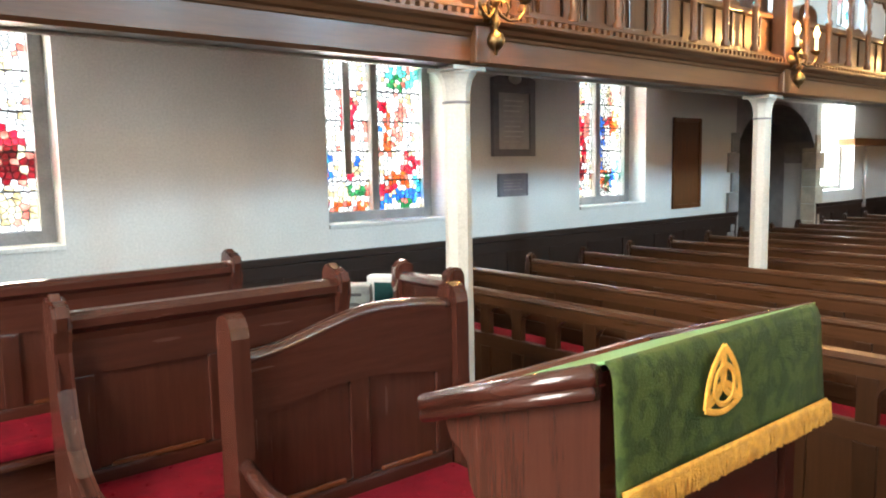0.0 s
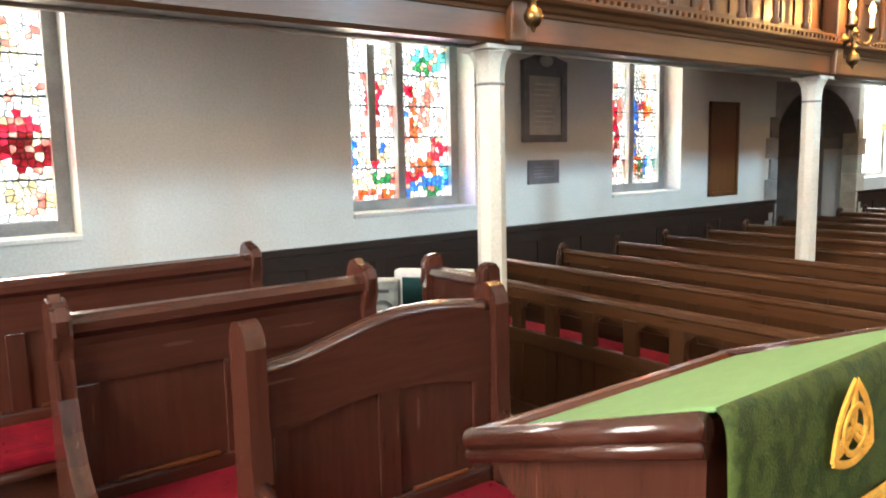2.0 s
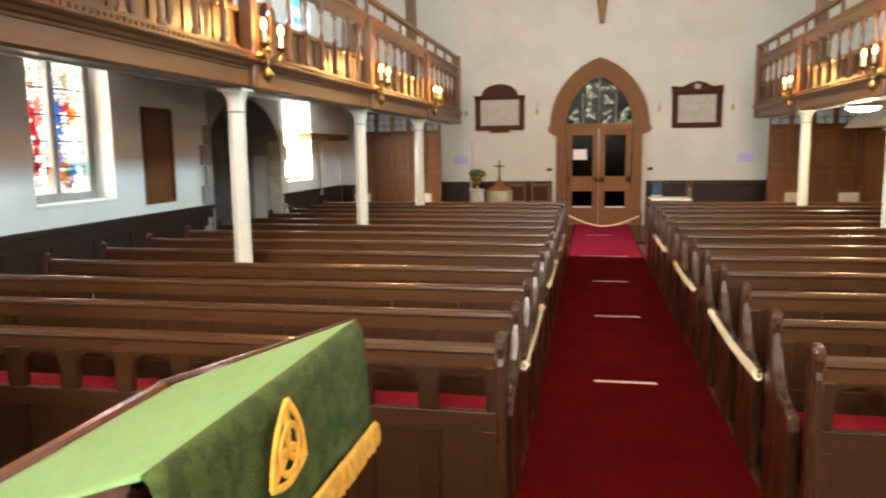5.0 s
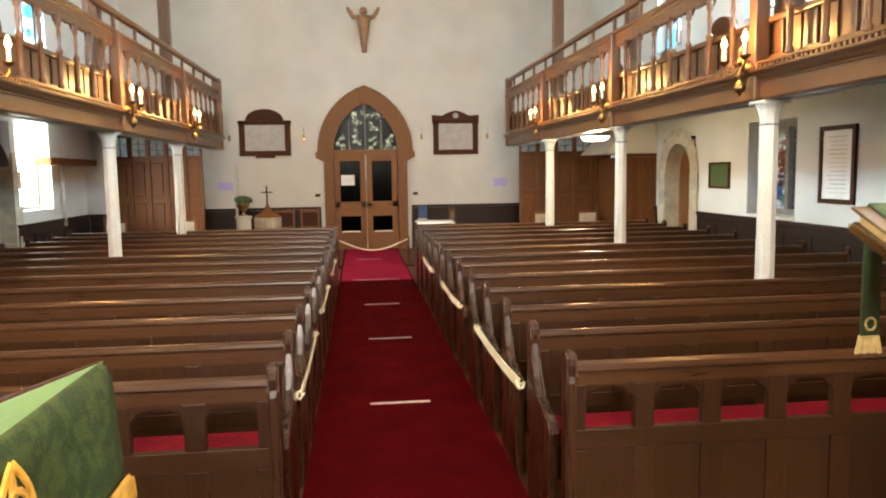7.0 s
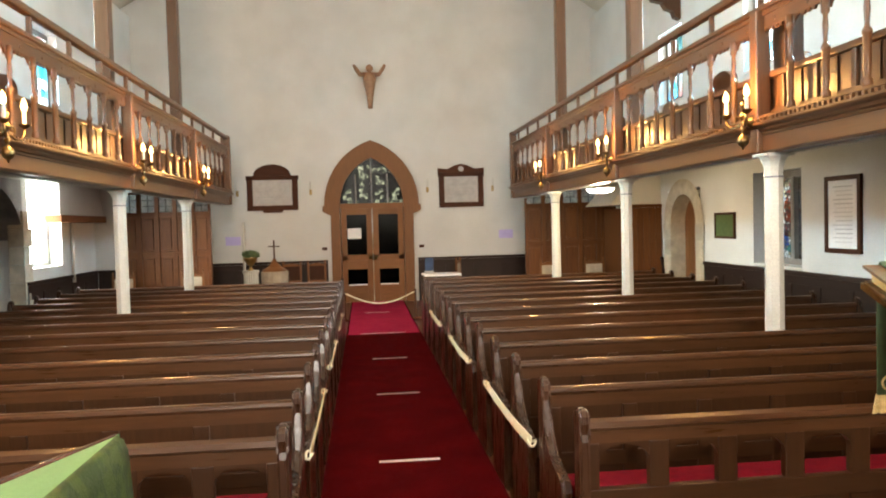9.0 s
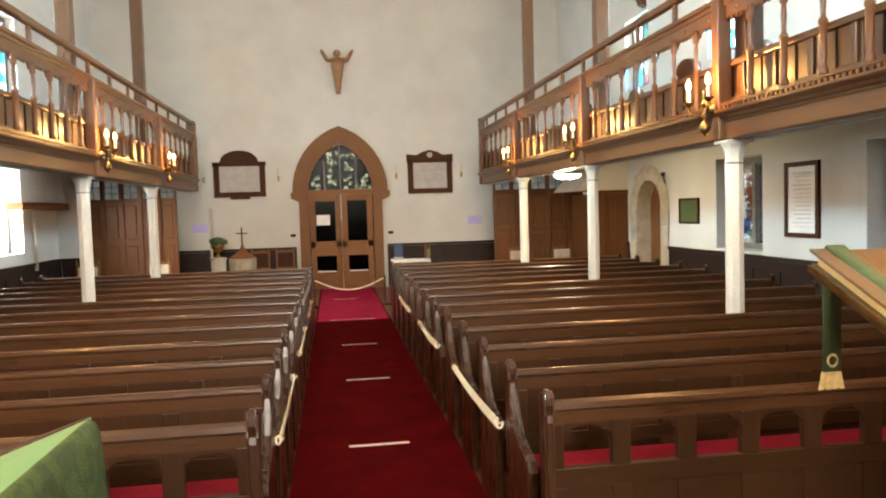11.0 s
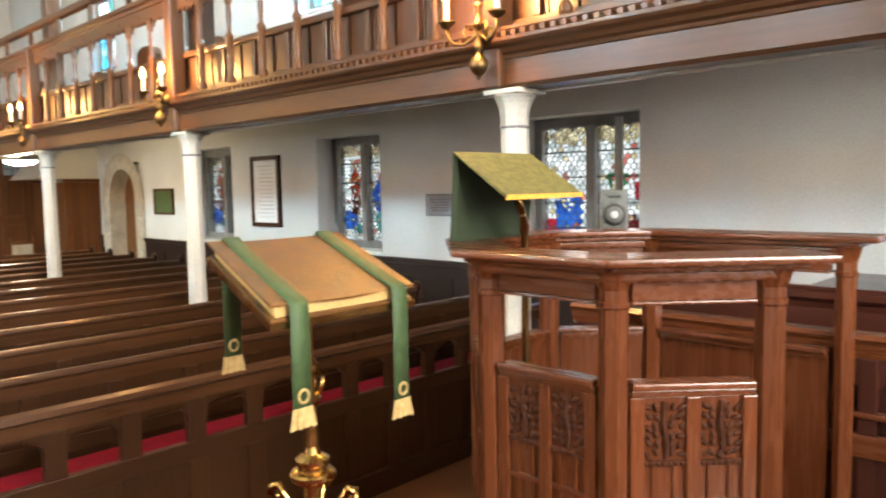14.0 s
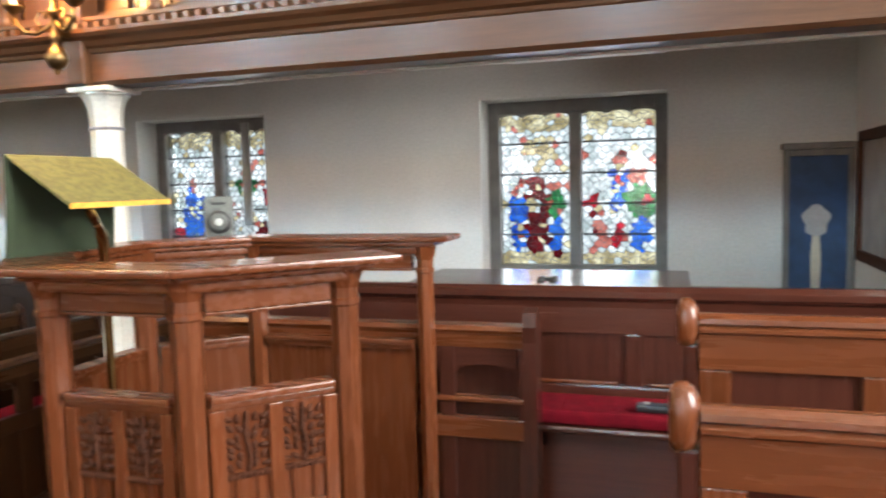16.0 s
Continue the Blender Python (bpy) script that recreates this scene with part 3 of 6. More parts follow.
for wx, ww in HIGH:
    stained_window("window_gallery", YR, 1, wx, ww - 0.18, 3.95, 5.05, 0.2, "gallery", DARKFRAME, DARKFRAME, PLASTER, 7, 3,
                   label="gallery window with cyan and yellow leaded panes")
    stained_window("window_gallery", YL, -1, wx, ww - 0.18, 3.95, 5.05, 0.2, "gallery", DARKFRAME, DARKFRAME, PLASTER, 7, 3,
                   label="gallery window with cyan and yellow leaded panes")

# ---- columns ----


def column(x, y):
    root = empty("column", "slender white painted octagonal column under the gallery", "column", "gallery columns")
    bm = bmesh.new()
    lathe(bm, [(0.085, 0.30), (0.074, 0.34), (0.068, 2.08), (0.069, 2.088)], 0, 0, 8)
    part("shaft", bm, PAINT, root)
    bm = bmesh.new()
    lathe(bm, [(0.13, 0.0), (0.13, 0.10), (0.125, 0.16), (0.10, 0.24), (0.09, 0.30)], 0, 0, 8)
    part("base", bm, PAINT, root)
    bm = bmesh.new()
    lathe(bm, [(0.070, 2.088), (0.076, 2.091), (0.076, 2.099), (0.070, 2.102)], 0, 0, 8)
    part("neck_ring", bm, SLATE, root, "thin dark band")
    bm = bmesh.new()
    lathe(bm, [(0.069, 2.102), (0.070, 2.14), (0.076, 2.18), (0.085, 2.21), (0.098, 2.232), (0.108, 2.24), (0.108, 2.248)], 0, 0, 8)
    part("capital", bm, PAINT, root)
    boxpart("abacus", (-0.108, 0.108, -0.108, 0.108, 2.2485, 2.272), PAINT, root)
    root.matrix_basis = pose(x, y, 0, 0, 0, 0)
    return root


c0 = column(BAYS_N[0], GL)
for y, bays in ((GL, BAYS_N), (GR, BAYS_S)):
    for x in bays:
        if (x, y) != (BAYS_N[0], GL):
            copy_thing(c0, pose(x, y, 0))

# ---- galleries ----
GX0, GX1 = -0.75, 15.3


def gallery(front, wall, s, name, bays, reach):
    """A timber gallery along a side wall; s: +1 where the wall lies towards +y; reach: how far the front stands out from the columns' line."""
    root = empty(name, "dark oak side gallery with panelled front and turned balusters", "gallery", kind="structure")
    f = front - s * reach       # face of the front

    def bx(nm, a, b, d0, d1, c, d, m, bev=0.006, label=""):
        lo, hi = sorted((f + s * d0, f + s * d1))
        return boxpart(nm, (a, b, lo, hi, c, d), m, root, label, bev)
    lo, hi = sorted((f + s * 0.17, wall - s * 0.004))
    boxpart("gallery_ceiling", (GX0, GX1, lo, hi, 2.80, 2.84), PLASTER, root, "white plaster underside", 0)
    boxpart("gallery_deck", (GX0, GX1, lo, hi, 2.844, 2.90), GAL[0], root, "", 0)
    bm = bmesh.new()   # bressummer: plain fascia below, stepped cornice above
    prof = [(0.05, 2.273), (0.03, 2.29), (0.03, 2.405), (0.022, 2.41), (0.018, 2.425), (0.0, 2.435), (-0.012, 2.455), (-0.035, 2.468), (-0.045, 2.482), (-0.045, 2.498), (0.015, 2.502), (0.015, 2.535), (0.0, 2.54), (0.0, 2.555), (0.17, 2.555), (0.17, 2.273)]
    prism(bm, [(f + s * d, z) for d, z in prof], 0, GX0, GX1)
    part("bressummer", bm, GAL[0], root)
    bx("bead", GX0, GX1, 0.172, 0.20, 2.262, 2.28, PAINT, 0.003, "thin pale bead")
    step = 0.055
    for i in range(int((GX1 - GX0) / step)):
        if i < 290:
            bx("dentil", GX0 + i * step, GX0 + i * step + 0.028, -0.038, 0.015, 2.502, 2.526, GAL[2], 0)
    bx("panel_board", GX0, GX1, 0.125, 0.14, 2.555, 2.84, GAL[2])
    bx("panel_rail", GX0, GX1, 0.085, 0.16, 2.84, 2.885, GAL[0], 0.012)
    bx("panel_foot", GX0, GX1, 0.095, 0.125, 2.555, 2.60, GAL[0])
    bx("fret_rail", GX0, GX1, 0.01, 0.12, 3.335, 3.375, GAL[0], 0.012)
    bx("fret_board", GX0, GX1, 0.05, 0.075, 3.20, 3.335, GAL[0])
    bx("fret_moulding", GX0, GX1, 0.035, 0.05, 3.30, 3.335, GAL[0])
    bx("hand_rail", GX0, GX1 + 0.02, 0.02, 0.10, 3.535, 3.60, GAL[0], 0.018)
    lobes, studs = bmesh.new(), bmesh.new()
    base = bmesh.new()
    lathe(base, [(0.030, 2.555), (0.032, 2.58), (0.032, 2.60), (0.019, 2.62), (0.024, 2.66), (0.024, 2.87), (0.030, 2.88), (0.030, 2.90), (0.017, 2.92), (0.015, 2.94), (0.020, 3.03), (0.015, 3.10), (0.028, 3.12), (0.028, 3.21)], 0, 0, 8)
    bal = finish(base, "baluster", GAL[2], True)
    start = bays[1] + 0.04 - 0.4 * 16
    for i in range(54):
        x = start + i * 0.4
        if not GX0 + 0.05 < x < GX1 - 0.1:
            continue
        if min(abs(x - b - 0.04) for b in bays) > 0.12:
            ob = new("baluster", bal)
            ob.parent = root
            ob.location = (x, f + s * 0.045, 0)
        bx("stile", x + 0.18, x + 0.22, 0.10, 0.125, 2.60, 2.84, GAL[2])
        for a in (-0.025, 0.145, 0.22, 0.375):
            bx("panel_bead", x + a, x + a + 0.012, 0.115, 0.125, 2.60, 2.84, GAL[2], 0.003)
        # pierced spandrels: two quarter curves with a small cusp in the middle of each opening
        r = 0.09
        for k in (-1, 1):
            cx = x + 0.2 + k * 0.165
            prism(lobes, [(cx, 3.20), (cx, 3.14)] + [(cx - k * r * (1 - math.cos(math.pi * t / 12)), 3.14 + 0.06 * math.sin(math.pi * t / 12)) for t in range(1, 7)], 1, f + s * 0.052, f + s * 0.073)
        for k in (-0.06, 0.0, 0.06):
            cx = x + 0.2 + k
            prism(lobes, [(cx - 0.028, 3.20), (cx - 0.018, 3.182), (cx, 3.176), (cx + 0.018, 3.182), (cx + 0.028, 3.20)], 1, f + s * 0.054, f + s * 0.071)
        bmesh.ops.create_icosphere(studs, subdivisions=1, radius=0.02, matrix=Matrix.Translation((x + 0.2, f + s * 0.05, 3.25)) @ Matrix.Diagonal((1, 0.4, 1, 1)))
        if i % 2 == 0:
            bx("rail_post", x - 0.018, x + 0.018, 0.04, 0.08, 3.375, 3.535, GAL[2])
    part("fretwork", lobes, GAL[0], root)
    part("fret_bosses", studs, GAL[2], root)
    for x in bays:
        top = EAVE + (RIDGE - EAVE) * (1 - abs(front - AX) / (YL - AX)) - 0.1
        bx("post", x - 0.08, x + 0.08, 0.175, 0.33, 2.90, top, GAL[2], 0.012)
        bx("front_post", x - 0.015, x + 0.085, -0.015, 0.10, 2.276, 3.34, GAL[2], 0.012)
    bx("front_post", GX1 - 0.12, GX1, -0.01, 0.12, 2.275, 3.56, GAL[2], 0.012)
    bm = bmesh.new()
    tube(bm, [(GX1, f + s * 0.06, 3.57), (GX1 + 0.03, f + s * 0.06, 3.57), (GX1 + 0.08, f + s * 0.06, 3.57), (GX1 + 0.1, f + s * 0.06, 3.57)], [0.04, 0.06, 0.055, 0.02], 10)
    part("rail_knob", bm, GAL[0], root, "", True)
    # raked seats in the gallery, with rounded bench ends
    for k in range(2):
        lo2, hi2 = sorted((f + s * (0.75 + 0.8 * k), f + s * (0.79 + 0.8 * k)))
        boxpart("gallery_bench_back", (GX0, GX1 - 0.4, lo2, hi2, 2.90, 3.12 + 0.2 * k), GAL[0], root)
        for x in (4.6, 7.9, 11.1):
            bm = bmesh.new()
            prism(bm, [(x - 0.2, 2.90)] + [(x - 0.2 * math.cos(math.pi * t / 8), 3.2 + 0.2 * k + 0.1 * math.sin(math.pi * t / 8)) for t in range(9)] + [(x + 0.2, 2.90)], 1, lo2 - 0.02, hi2 + 0.02)
            part("gallery_bench_end", bm, GAL[2], root)
    return root


gallery(GL, YL, 1, "gallery_north", BAYS_N, 0.16)
gallery(GR, YR, -1, "gallery_south", BAYS_S, 0.12)

# ---- nave pews ----


def pew_end(bm, y0, y1, h=0.98, depth=0.44):
    """Shaped pew end in x and z: upright at the back, sweeping down to the seat arm, with a small rounded head."""
    out = [(0.048, 0.0), (0.048, 0.84), (0.040, 0.87), (0.045, 0.895), (0.054, 0.92), (0.052, 0.948), (0.038, 0.972), (0.014, h + 0.006), (-0.010, h + 0.006), (-0.034, 0.972), (-0.050, 0.948), (-0.052, 0.92), (-0.042, 0.895), (-0.040, 0.87), (-0.060, 0.80), (-0.10, 0.70), (-0.17, 0.62), (-0.27, 0.58), (-0.35, 0.59), (-depth + 0.03, 0.57), (-depth, 0.52), (-depth + 0.02, 0.46), (-depth + 0.04, 0.40), (-depth + 0.03, 0.0)]
    prism(bm, out, 1, y0, y1)
    bmesh.ops.bevel(bm, geom=[e for e in bm.edges if abs(e.verts[0].co.y - e.verts[1].co.y) < 1e-5], offset=0.013, segments=3, affect="EDGES")


def nave_pew(y0, y1, group):
    root = empty("pew", "dark oak church pew with panelled back and shaped ends", "pew", group)
    L = y1 - y0
    boxpart("back_panel", (-0.006, 0.006, y0 + 0.05, y1 - 0.05, 0.10, 0.83), PEW[2], root)
    bm = bmesh.new()
    prism(bm, [(-0.030, 0.906), (-0.027, 0.922), (-0.014, 0.932), (0.004, 0.934), (0.020, 0.928), (0.027, 0.914), (0.025, 0.902), (0.017, 0.894), (0.023, 0.886), (0.022, 0.876), (0.016, 0.870), (0.016, 0.825), (-0.018, 0.825), (-0.018, 0.890)], 1, y0 + 0.05, y1 - 0.05)
    part("top_rail", bm, PEWTOP[1], root)
    n = max(2, round(L / 0.44))
    for i in range(n + 1):
        y = y0 + 0.07 + (L - 0.14) * i / n
        boxpart("stile", (-0.022, 0.022, y - 0.04, y + 0.04, 0.08, 0.8245), PEW[2], root)
    boxpart("bottom_rail", (-0.022, 0.022, y0 + 0.05, y1 - 0.05, 0.50, 0.58), PEW[1], root)
    boxpart("seat", (-0.40, -0.022, y0 + 0.05, y1 - 0.05, 0.42, 0.45), PEW[1], root)
    boxpart("book_ledge", (0.022, 0.13, y0 + 0.05, y1 - 0.05, 0.72, 0.74), PEW[1], root)
    for a in (y0, y1 - 0.05):
        bm = bmesh.new()
        pew_end(bm, a, a + 0.05)
        part("pew_end", bm, PEWEND[2], root)
    return root


ROWS_X = [4.36 + 0.727 * i for i in range(12)]
YPL, YPR = (0.40, 4.45), (-4.72, -0.83)
for y0, y1, g in ((*YPL, "pews north of the aisle"), (*YPR, "pews south of the aisle")):
    p0 = nave_pew(y0, y1, g)
    p0.matrix_basis = pose(ROWS_X[0], 0, 0)
    for x in ROWS_X[1:]:
        copy_thing(p0, pose(x, 0, 0))
    # long cushion on the front seat
    cu = empty("seat_cushion", "long crimson cushion with pale piping on the front pew seat", "cushion", "pew cushions")
    bm = bmesh.new()
    box(bm, ROWS_X[0] - 0.41, ROWS_X[0] - 0.15, y0 + 0.07, y1 - 0.07, 0.452, 0.52, 0.02)
    part("pad", bm, CUSHION, cu)
    bm = bmesh.new()
    tube(bm, [(ROWS_X[0] - 0.405, y0 + 0.08, 0.515), (ROWS_X[0] - 0.405, y1 - 0.08, 0.515)], 0.007, 6)
    part("piping", bm, PIPING, cu, "pale pink worn piping")


def front_screen(x, y0, y1, z0, top, n, name="arcaded_screen", group="arcaded screens", m=None, arch_z=(0.63, 0.805)):
    """Panelled pew front pierced by a row of low arches."""
    m = m or PEW
    root = empty(name, "dark oak screen before the pews, pierced by low arches", "screen", group)
    t = 0.022
    boxpart("lower_rail", (x - t, x + t, y0, y1, z0 + arch_z[0] - 0.09, z0 + arch_z[0]), m[1], root)
    boxpart("plinth", (x - t - 0.01, x + t, y0, y1, z0, z0 + 0.14), m[1], root)
    boxpart("panel_board", (x - 0.008, x + 0.008, y0, y1, z0 + 0.14, z0 + arch_z[0] - 0.09), m[2], root)
    bm = bmesh.new()
    prism(bm, [(x - 0.04, top - 0.035), (x - 0.035, top - 0.01), (x, top), (x + 0.035, top - 0.01), (x + 0.04, top - 0.035), (x + t, top - 0.05), (x + t, z0 + arch_z[1] + 0.03), (x - t, z0 + arch_z[1] + 0.03), (x - t, top - 0.05)], 1, y0, y1)
    part("top_rail", bm, PEWTOP[1] if m is PEW else m[1], root)
    w = (y1 - y0) / n
    zs, za = z0 + arch_z[0], z0 + arch_z[1]
    for i in range(n + 1):
        y = y0 + w * i
        boxpart("stile", (x - t, x + t, max(y0, y - 0.05), min(y1, y + 0.05), z0 + 0.14, zs - 0.09), m[2], root)
        boxpart("arch_post", (x - t, x + t, max(y0, y - 0.045), min(y1, y + 0.045), zs, za + 0.03), m[2], root)
        if i < n:
            a, b = y + 0.045, y + w - 0.045
            c, h = (a + b) / 2, (b - a) / 2
            pts = [(a, za + 0.032), (a, za - 0.05)] + [(c - h * math.cos(math.pi * k / 10), za - 0.05 + 0.07 * math.sin(math.pi * k / 10)) for k in range(1, 10)] + [(b, za - 0.05), (b, za + 0.032)]
            bm = bmesh.new()
            prism(bm, [(p, q) for p, q in pts], 0, x - t + 0.003, x + t - 0.003)
            part("arch_head", bm, m[1], root)
    for a in (y0 - 0.05, y1):
        bm = bmesh.new()
        prism(bm, [(x - 0.048, z0), (x - 0.048, top - 0.09), (x - 0.040, top - 0.06), (x - 0.045, top - 0.035), (x - 0.054, top - 0.01), (x - 0.050, top + 0.02), (x - 0.032, top + 0.042), (x - 0.010, top + 0.05), (x + 0.010, top + 0.05), (x + 0.032, top + 0.042), (x + 0.050, top + 0.02), (x + 0.054, top - 0.01), (x + 0.045, top - 0.035), (x + 0.040, top - 0.06), (x + 0.048, top - 0.09), (x + 0.048, z0)], 1, a, a + 0.05)
        bmesh.ops.bevel(bm, geom=[e for e in bm.edges if abs(e.verts[0].co.y - e.verts[1].co.y) < 1e-5], offset=0.011, segments=3, affect="EDGES")
        part("end_post", bm, PEWEND[2] if m is PEW else m[2], root)
    return root


front_screen(3.68, 0.45, 4.40, 0, 0.94, 13)
front_screen(3.68, -4.67, -0.88, 0, 0.94, 12)

# ---- choir stalls on the platform ----


def stall_end(bm, x0, x1, y, s, h):
    """End of a stall in y and z with a long S-curve down to the seat; s: the way the seat faces."""
    out = [(-0.06, -0.034), (-0.06, h - 0.10), (-0.075, h - 0.05), (-0.06, h), (-0.02, h + 0.012), (0.015, h - 0.02), (0.03, h - 0.005), (0.06, h - 0.015), (0.075, h - 0.05), (0.06, h - 0.09), (0.05, h - 0.16), (0.05, h - 0.27), (0.075, h - 0.36), (0.12, h - 0.44), (0.19, h - 0.50), (0.27, h - 0.53), (0.36, h - 0.53), (0.42, h - 0.50), (0.45, h - 0.52), (0.455, h - 0.56), (0.43, h - 0.60), (0.42, -0.034)]
    prism(bm, [(y + s * a, PZ + b + 0.035) for a, b in out], 0, x0, x1)
    bmesh.ops.bevel(bm, geom=[e for e in bm.edges if abs(e.verts[0].co.x - e.verts[1].co.x) < 1e-5], offset=0.010, segments=2, affect="EDGES")


def stall(x0, x1, y, s, h, label, pan=3, curved=False, sh=0.32, sd=0.38):
    """A stall along x with its back at y; s: the way it faces."""
    root = empty("choir_stall", label, "choir stall", "choir stalls")

    def bx(nm, a, b, d0, d1, c, d, m, bev=0.006, lab=""):
        lo, hi = sorted((y + s * d0, y + s * d1))
        return boxpart(nm, (a, b, lo, hi, PZ + c, PZ + d), m, root, lab, bev)
    a, b = x0 + 0.05, x1 - 0.05
    bx("back_panel", a, b, -0.01, 0.01, 0.0, h - 0.2, STALL[2])
    if curved:
        n, up, lo = 24, [], []
        for i in range(n + 1):
            u = i / n
            e = min(1.0, u / 0.62)
            z = h - 0.14 + 0.078 * (e * e * (3 - 2 * e)) - 0.022 * max(0.0, (u - 0.62) / 0.38) ** 2
            up.append((a + u * (b - a), PZ + z))
            lo.append((a + u * (b - a), PZ + h - 0.30 + 0.05 * math.sin(math.pi * u)))
        bm = bmesh.new()
        prism(bm, up + lo[::-1], 1, *sorted((y - 0.024, y + 0.024)))
        part("top_rail", bm, STALL[0], root)
        for dz, r in ((0.006, 0.024), (-0.030, 0.020)):
            bm = bmesh.new()
            tube(bm, [(p, y, q + dz) for p, q in up], r, 8)
            part("moulding", bm, STALL[0], root, "", True)
    else:
        bm = bmesh.new()
        prism(bm, [(y + s * d, PZ + z) for d, z in ((-0.045, h - 0.06), (-0.045, h - 0.03), (-0.02, h - 0.01), (0.02, h - 0.01), (0.05, h - 0.03), (0.05, h - 0.055), (0.03, h - 0.075), (0.024, h - 0.10), (0.024, h - 0.21), (-0.024, h - 0.21), (-0.024, h - 0.08))], 0, a, b)
        part("top_rail", bm, STALL[0], root)
    for i in range(pan + 1):
        x = a + 0.03 + (b - a - 0.06) * i / pan
        bx("stile", x - 0.035, x + 0.035, -0.022, 0.022, 0.0, h - 0.21, STALL[2])
    bx("seat_rail", a, b, -0.024, 0.03, sh + 0.05, sh + 0.13, STALL[0], 0.012)
    for i in range(pan):
        # lighter lower bead of each panel
        xa, xb = a + 0.065 + (b - a - 0.06) * i / pan, a - 0.005 + (b - a - 0.06) * (i + 1) / pan
        bx("panel_bead", xa + 0.03, xb - 0.03, 0.022, 0.034, sh + 0.13, sh + 0.145, PULP[0], 0.005, "lighter bead")
    bx("seat", a, b, 0.022, sd, sh, sh + 0.03, STALL[0], 0.012)
    bx("seat_front", a, b, sd - 0.09, sd - 0.06, 0.08, sh, STALL[0])
    bm = bmesh.new()
    lo, hi = sorted((y + s * 0.032, y + s * (sd - 0.015)))
    box(bm, a + 0.01, b - 0.01, lo, hi, PZ + sh + 0.032, PZ + sh + 0.09, 0.018)
    c = part("seat_cushion", bm, CUSHION, root, "buttoned crimson seat cushion")
    bt = bmesh.new()
    for i in range(int((b - a) / 0.1)):
        for k in range(4):
            bmesh.ops.create_icosphere(bt, subdivisions=1, radius=0.007, matrix=Matrix.Translation((a + 0.06 + 0.1 * i, y + s * (0.07 + (sd - 0.125) / 3 * k), PZ + sh + 0.09)))
    tagged(part("buttons", bt, CUSHION, c), kind="stuff")
    for e in (x0, x1 - 0.05):
        bm = bmesh.new()
        if curved:
            prism(bm, [(y + s * d, PZ + z) for d, z in ((-0.05, 0), (-0.05, h - 0.065), (-0.044, h - 0.035), (-0.028, h - 0.012), (0.0, h - 0.004), (0.028, h - 0.014), (0.044, h - 0.037), (0.05, h - 0.065), (0.05, h - 0.3), (0.06, 0.5), (0.06, 0))], 0, e, e + 0.05)
        else:
            stall_end(bm, e, e + 0.05, y, s, h)
        part("stall_end", bm, STALL[2], root)
        if curved:
            bm = bmesh.new()
            tube(bm, [(e + 0.025, y + s * d, PZ + z) for d, z in ((0.04, 0.60), (0.10, 0.575), (0.18, 0.555), (0.26, 0.555), (0.32, 0.56), (0.355, 0.545), (0.36, 0.51), (0.34, 0.48), (0.33, 0.3), (0.34, 0.0))], [0.020, 0.022, 0.024, 0.026, 0.028, 0.028, 0.024, 0.020, 0.020, 0.022], 14)
            part("arm", bm, STALL[2], root, "scrolled arm", True)
    return root


stall(0.76, 1.78, 2.24, -1, 0.962, "dark mahogany choir stall with crimson seat and scrolled ends", 2)
stall(-0.62, 1.74, 3.12, -1, 0.955, "long dark mahogany choir stall with crimson seat", 5)
stall(1.055, 1.86, 1.64, -1, 1.0, "dark mahogany double seat with serpentine top rail", 2, True)

# short pierced screen at the end of the stalls
front_screen(2.32, 2.24, 2.56, 0.0, 1.29, 1, "stall_screen", "", STALL, (0.88, 1.14))

# ---- prayer desk ----


def prayer_desk():
    root = empty("prayer_desk", "polished mahogany prayer desk with sloping top", "desk")
    x0, x1, yh, yl, zh, zl = 1.11, 1.78, 0.475, 0.835, 1.477, 1.342   # high edge on the nave side
    bm = bmesh.new()
    prism(bm, [(yh - 0.01, zh - 0.005), (yl + 0.01, zl - 0.008), (yl + 0.01, zl - 0.03), (yh - 0.01, zh - 0.03)], 0, x0, x1)
    part("slope", bm, STALL[0], root)
    for e, d in ((x0, -1), (x1, 1)):
        for dz, r in ((-0.004, 0.017), (-0.028, 0.013)):
            bm = bmesh.new()
            tube(bm, [(e, yl + 0.02, zl + dz), (e, yh - 0.015, zh + dz)], r, 10)
            part("edge_moulding", bm, STALL[1], root, "", True)
    bm = bmesh.new()
    prism(bm, [(yl - 0.012, zl), (yl + 0.02, zl - 0.012), (yl + 0.02, zl + 0.012), (yl - 0.002, zl + 0.016)], 0, x0, x1)
    part("book_lip", bm, PULP[0], root, "lighter worn wooden lip")
    for e in (x0 + 0.03, x1 - 0.07):
        bm = bmesh.new()
        prism(bm, [(yh, zh - 0.03), (yl - 0.005, zl - 0.03), (yl - 0.008, zl - 0.05), (yl - 0.02, zl - 0.07), (yl - 0.045, zl - 0.082), (yl - 0.062, zl - 0.10), (yl - 0.066, zl - 0.13), (yl - 0.078, zl - 0.155), (yl - 0.1, zl - 0.175), (yl - 0.105, zl - 0.22), (yl - 0.105, PZ + 0.1), (yl - 0.04, PZ), (yh, PZ)], 0, e, e + 0.04)
        part("end_panel", bm, STALL[2], root)
    boxpart("front_panel", (x0 + 0.07, x1 - 0.07, yh + 0.01, yh + 0.035, PZ + 0.05, zh - 0.05), STALL[2], root)
    boxpart("shelf", (x0 + 0.07, x1 - 0.07, yh + 0.035, yl - 0.1, zl - 0.24, zl - 0.22), STALL[0], root)
    return root


prayer_desk()


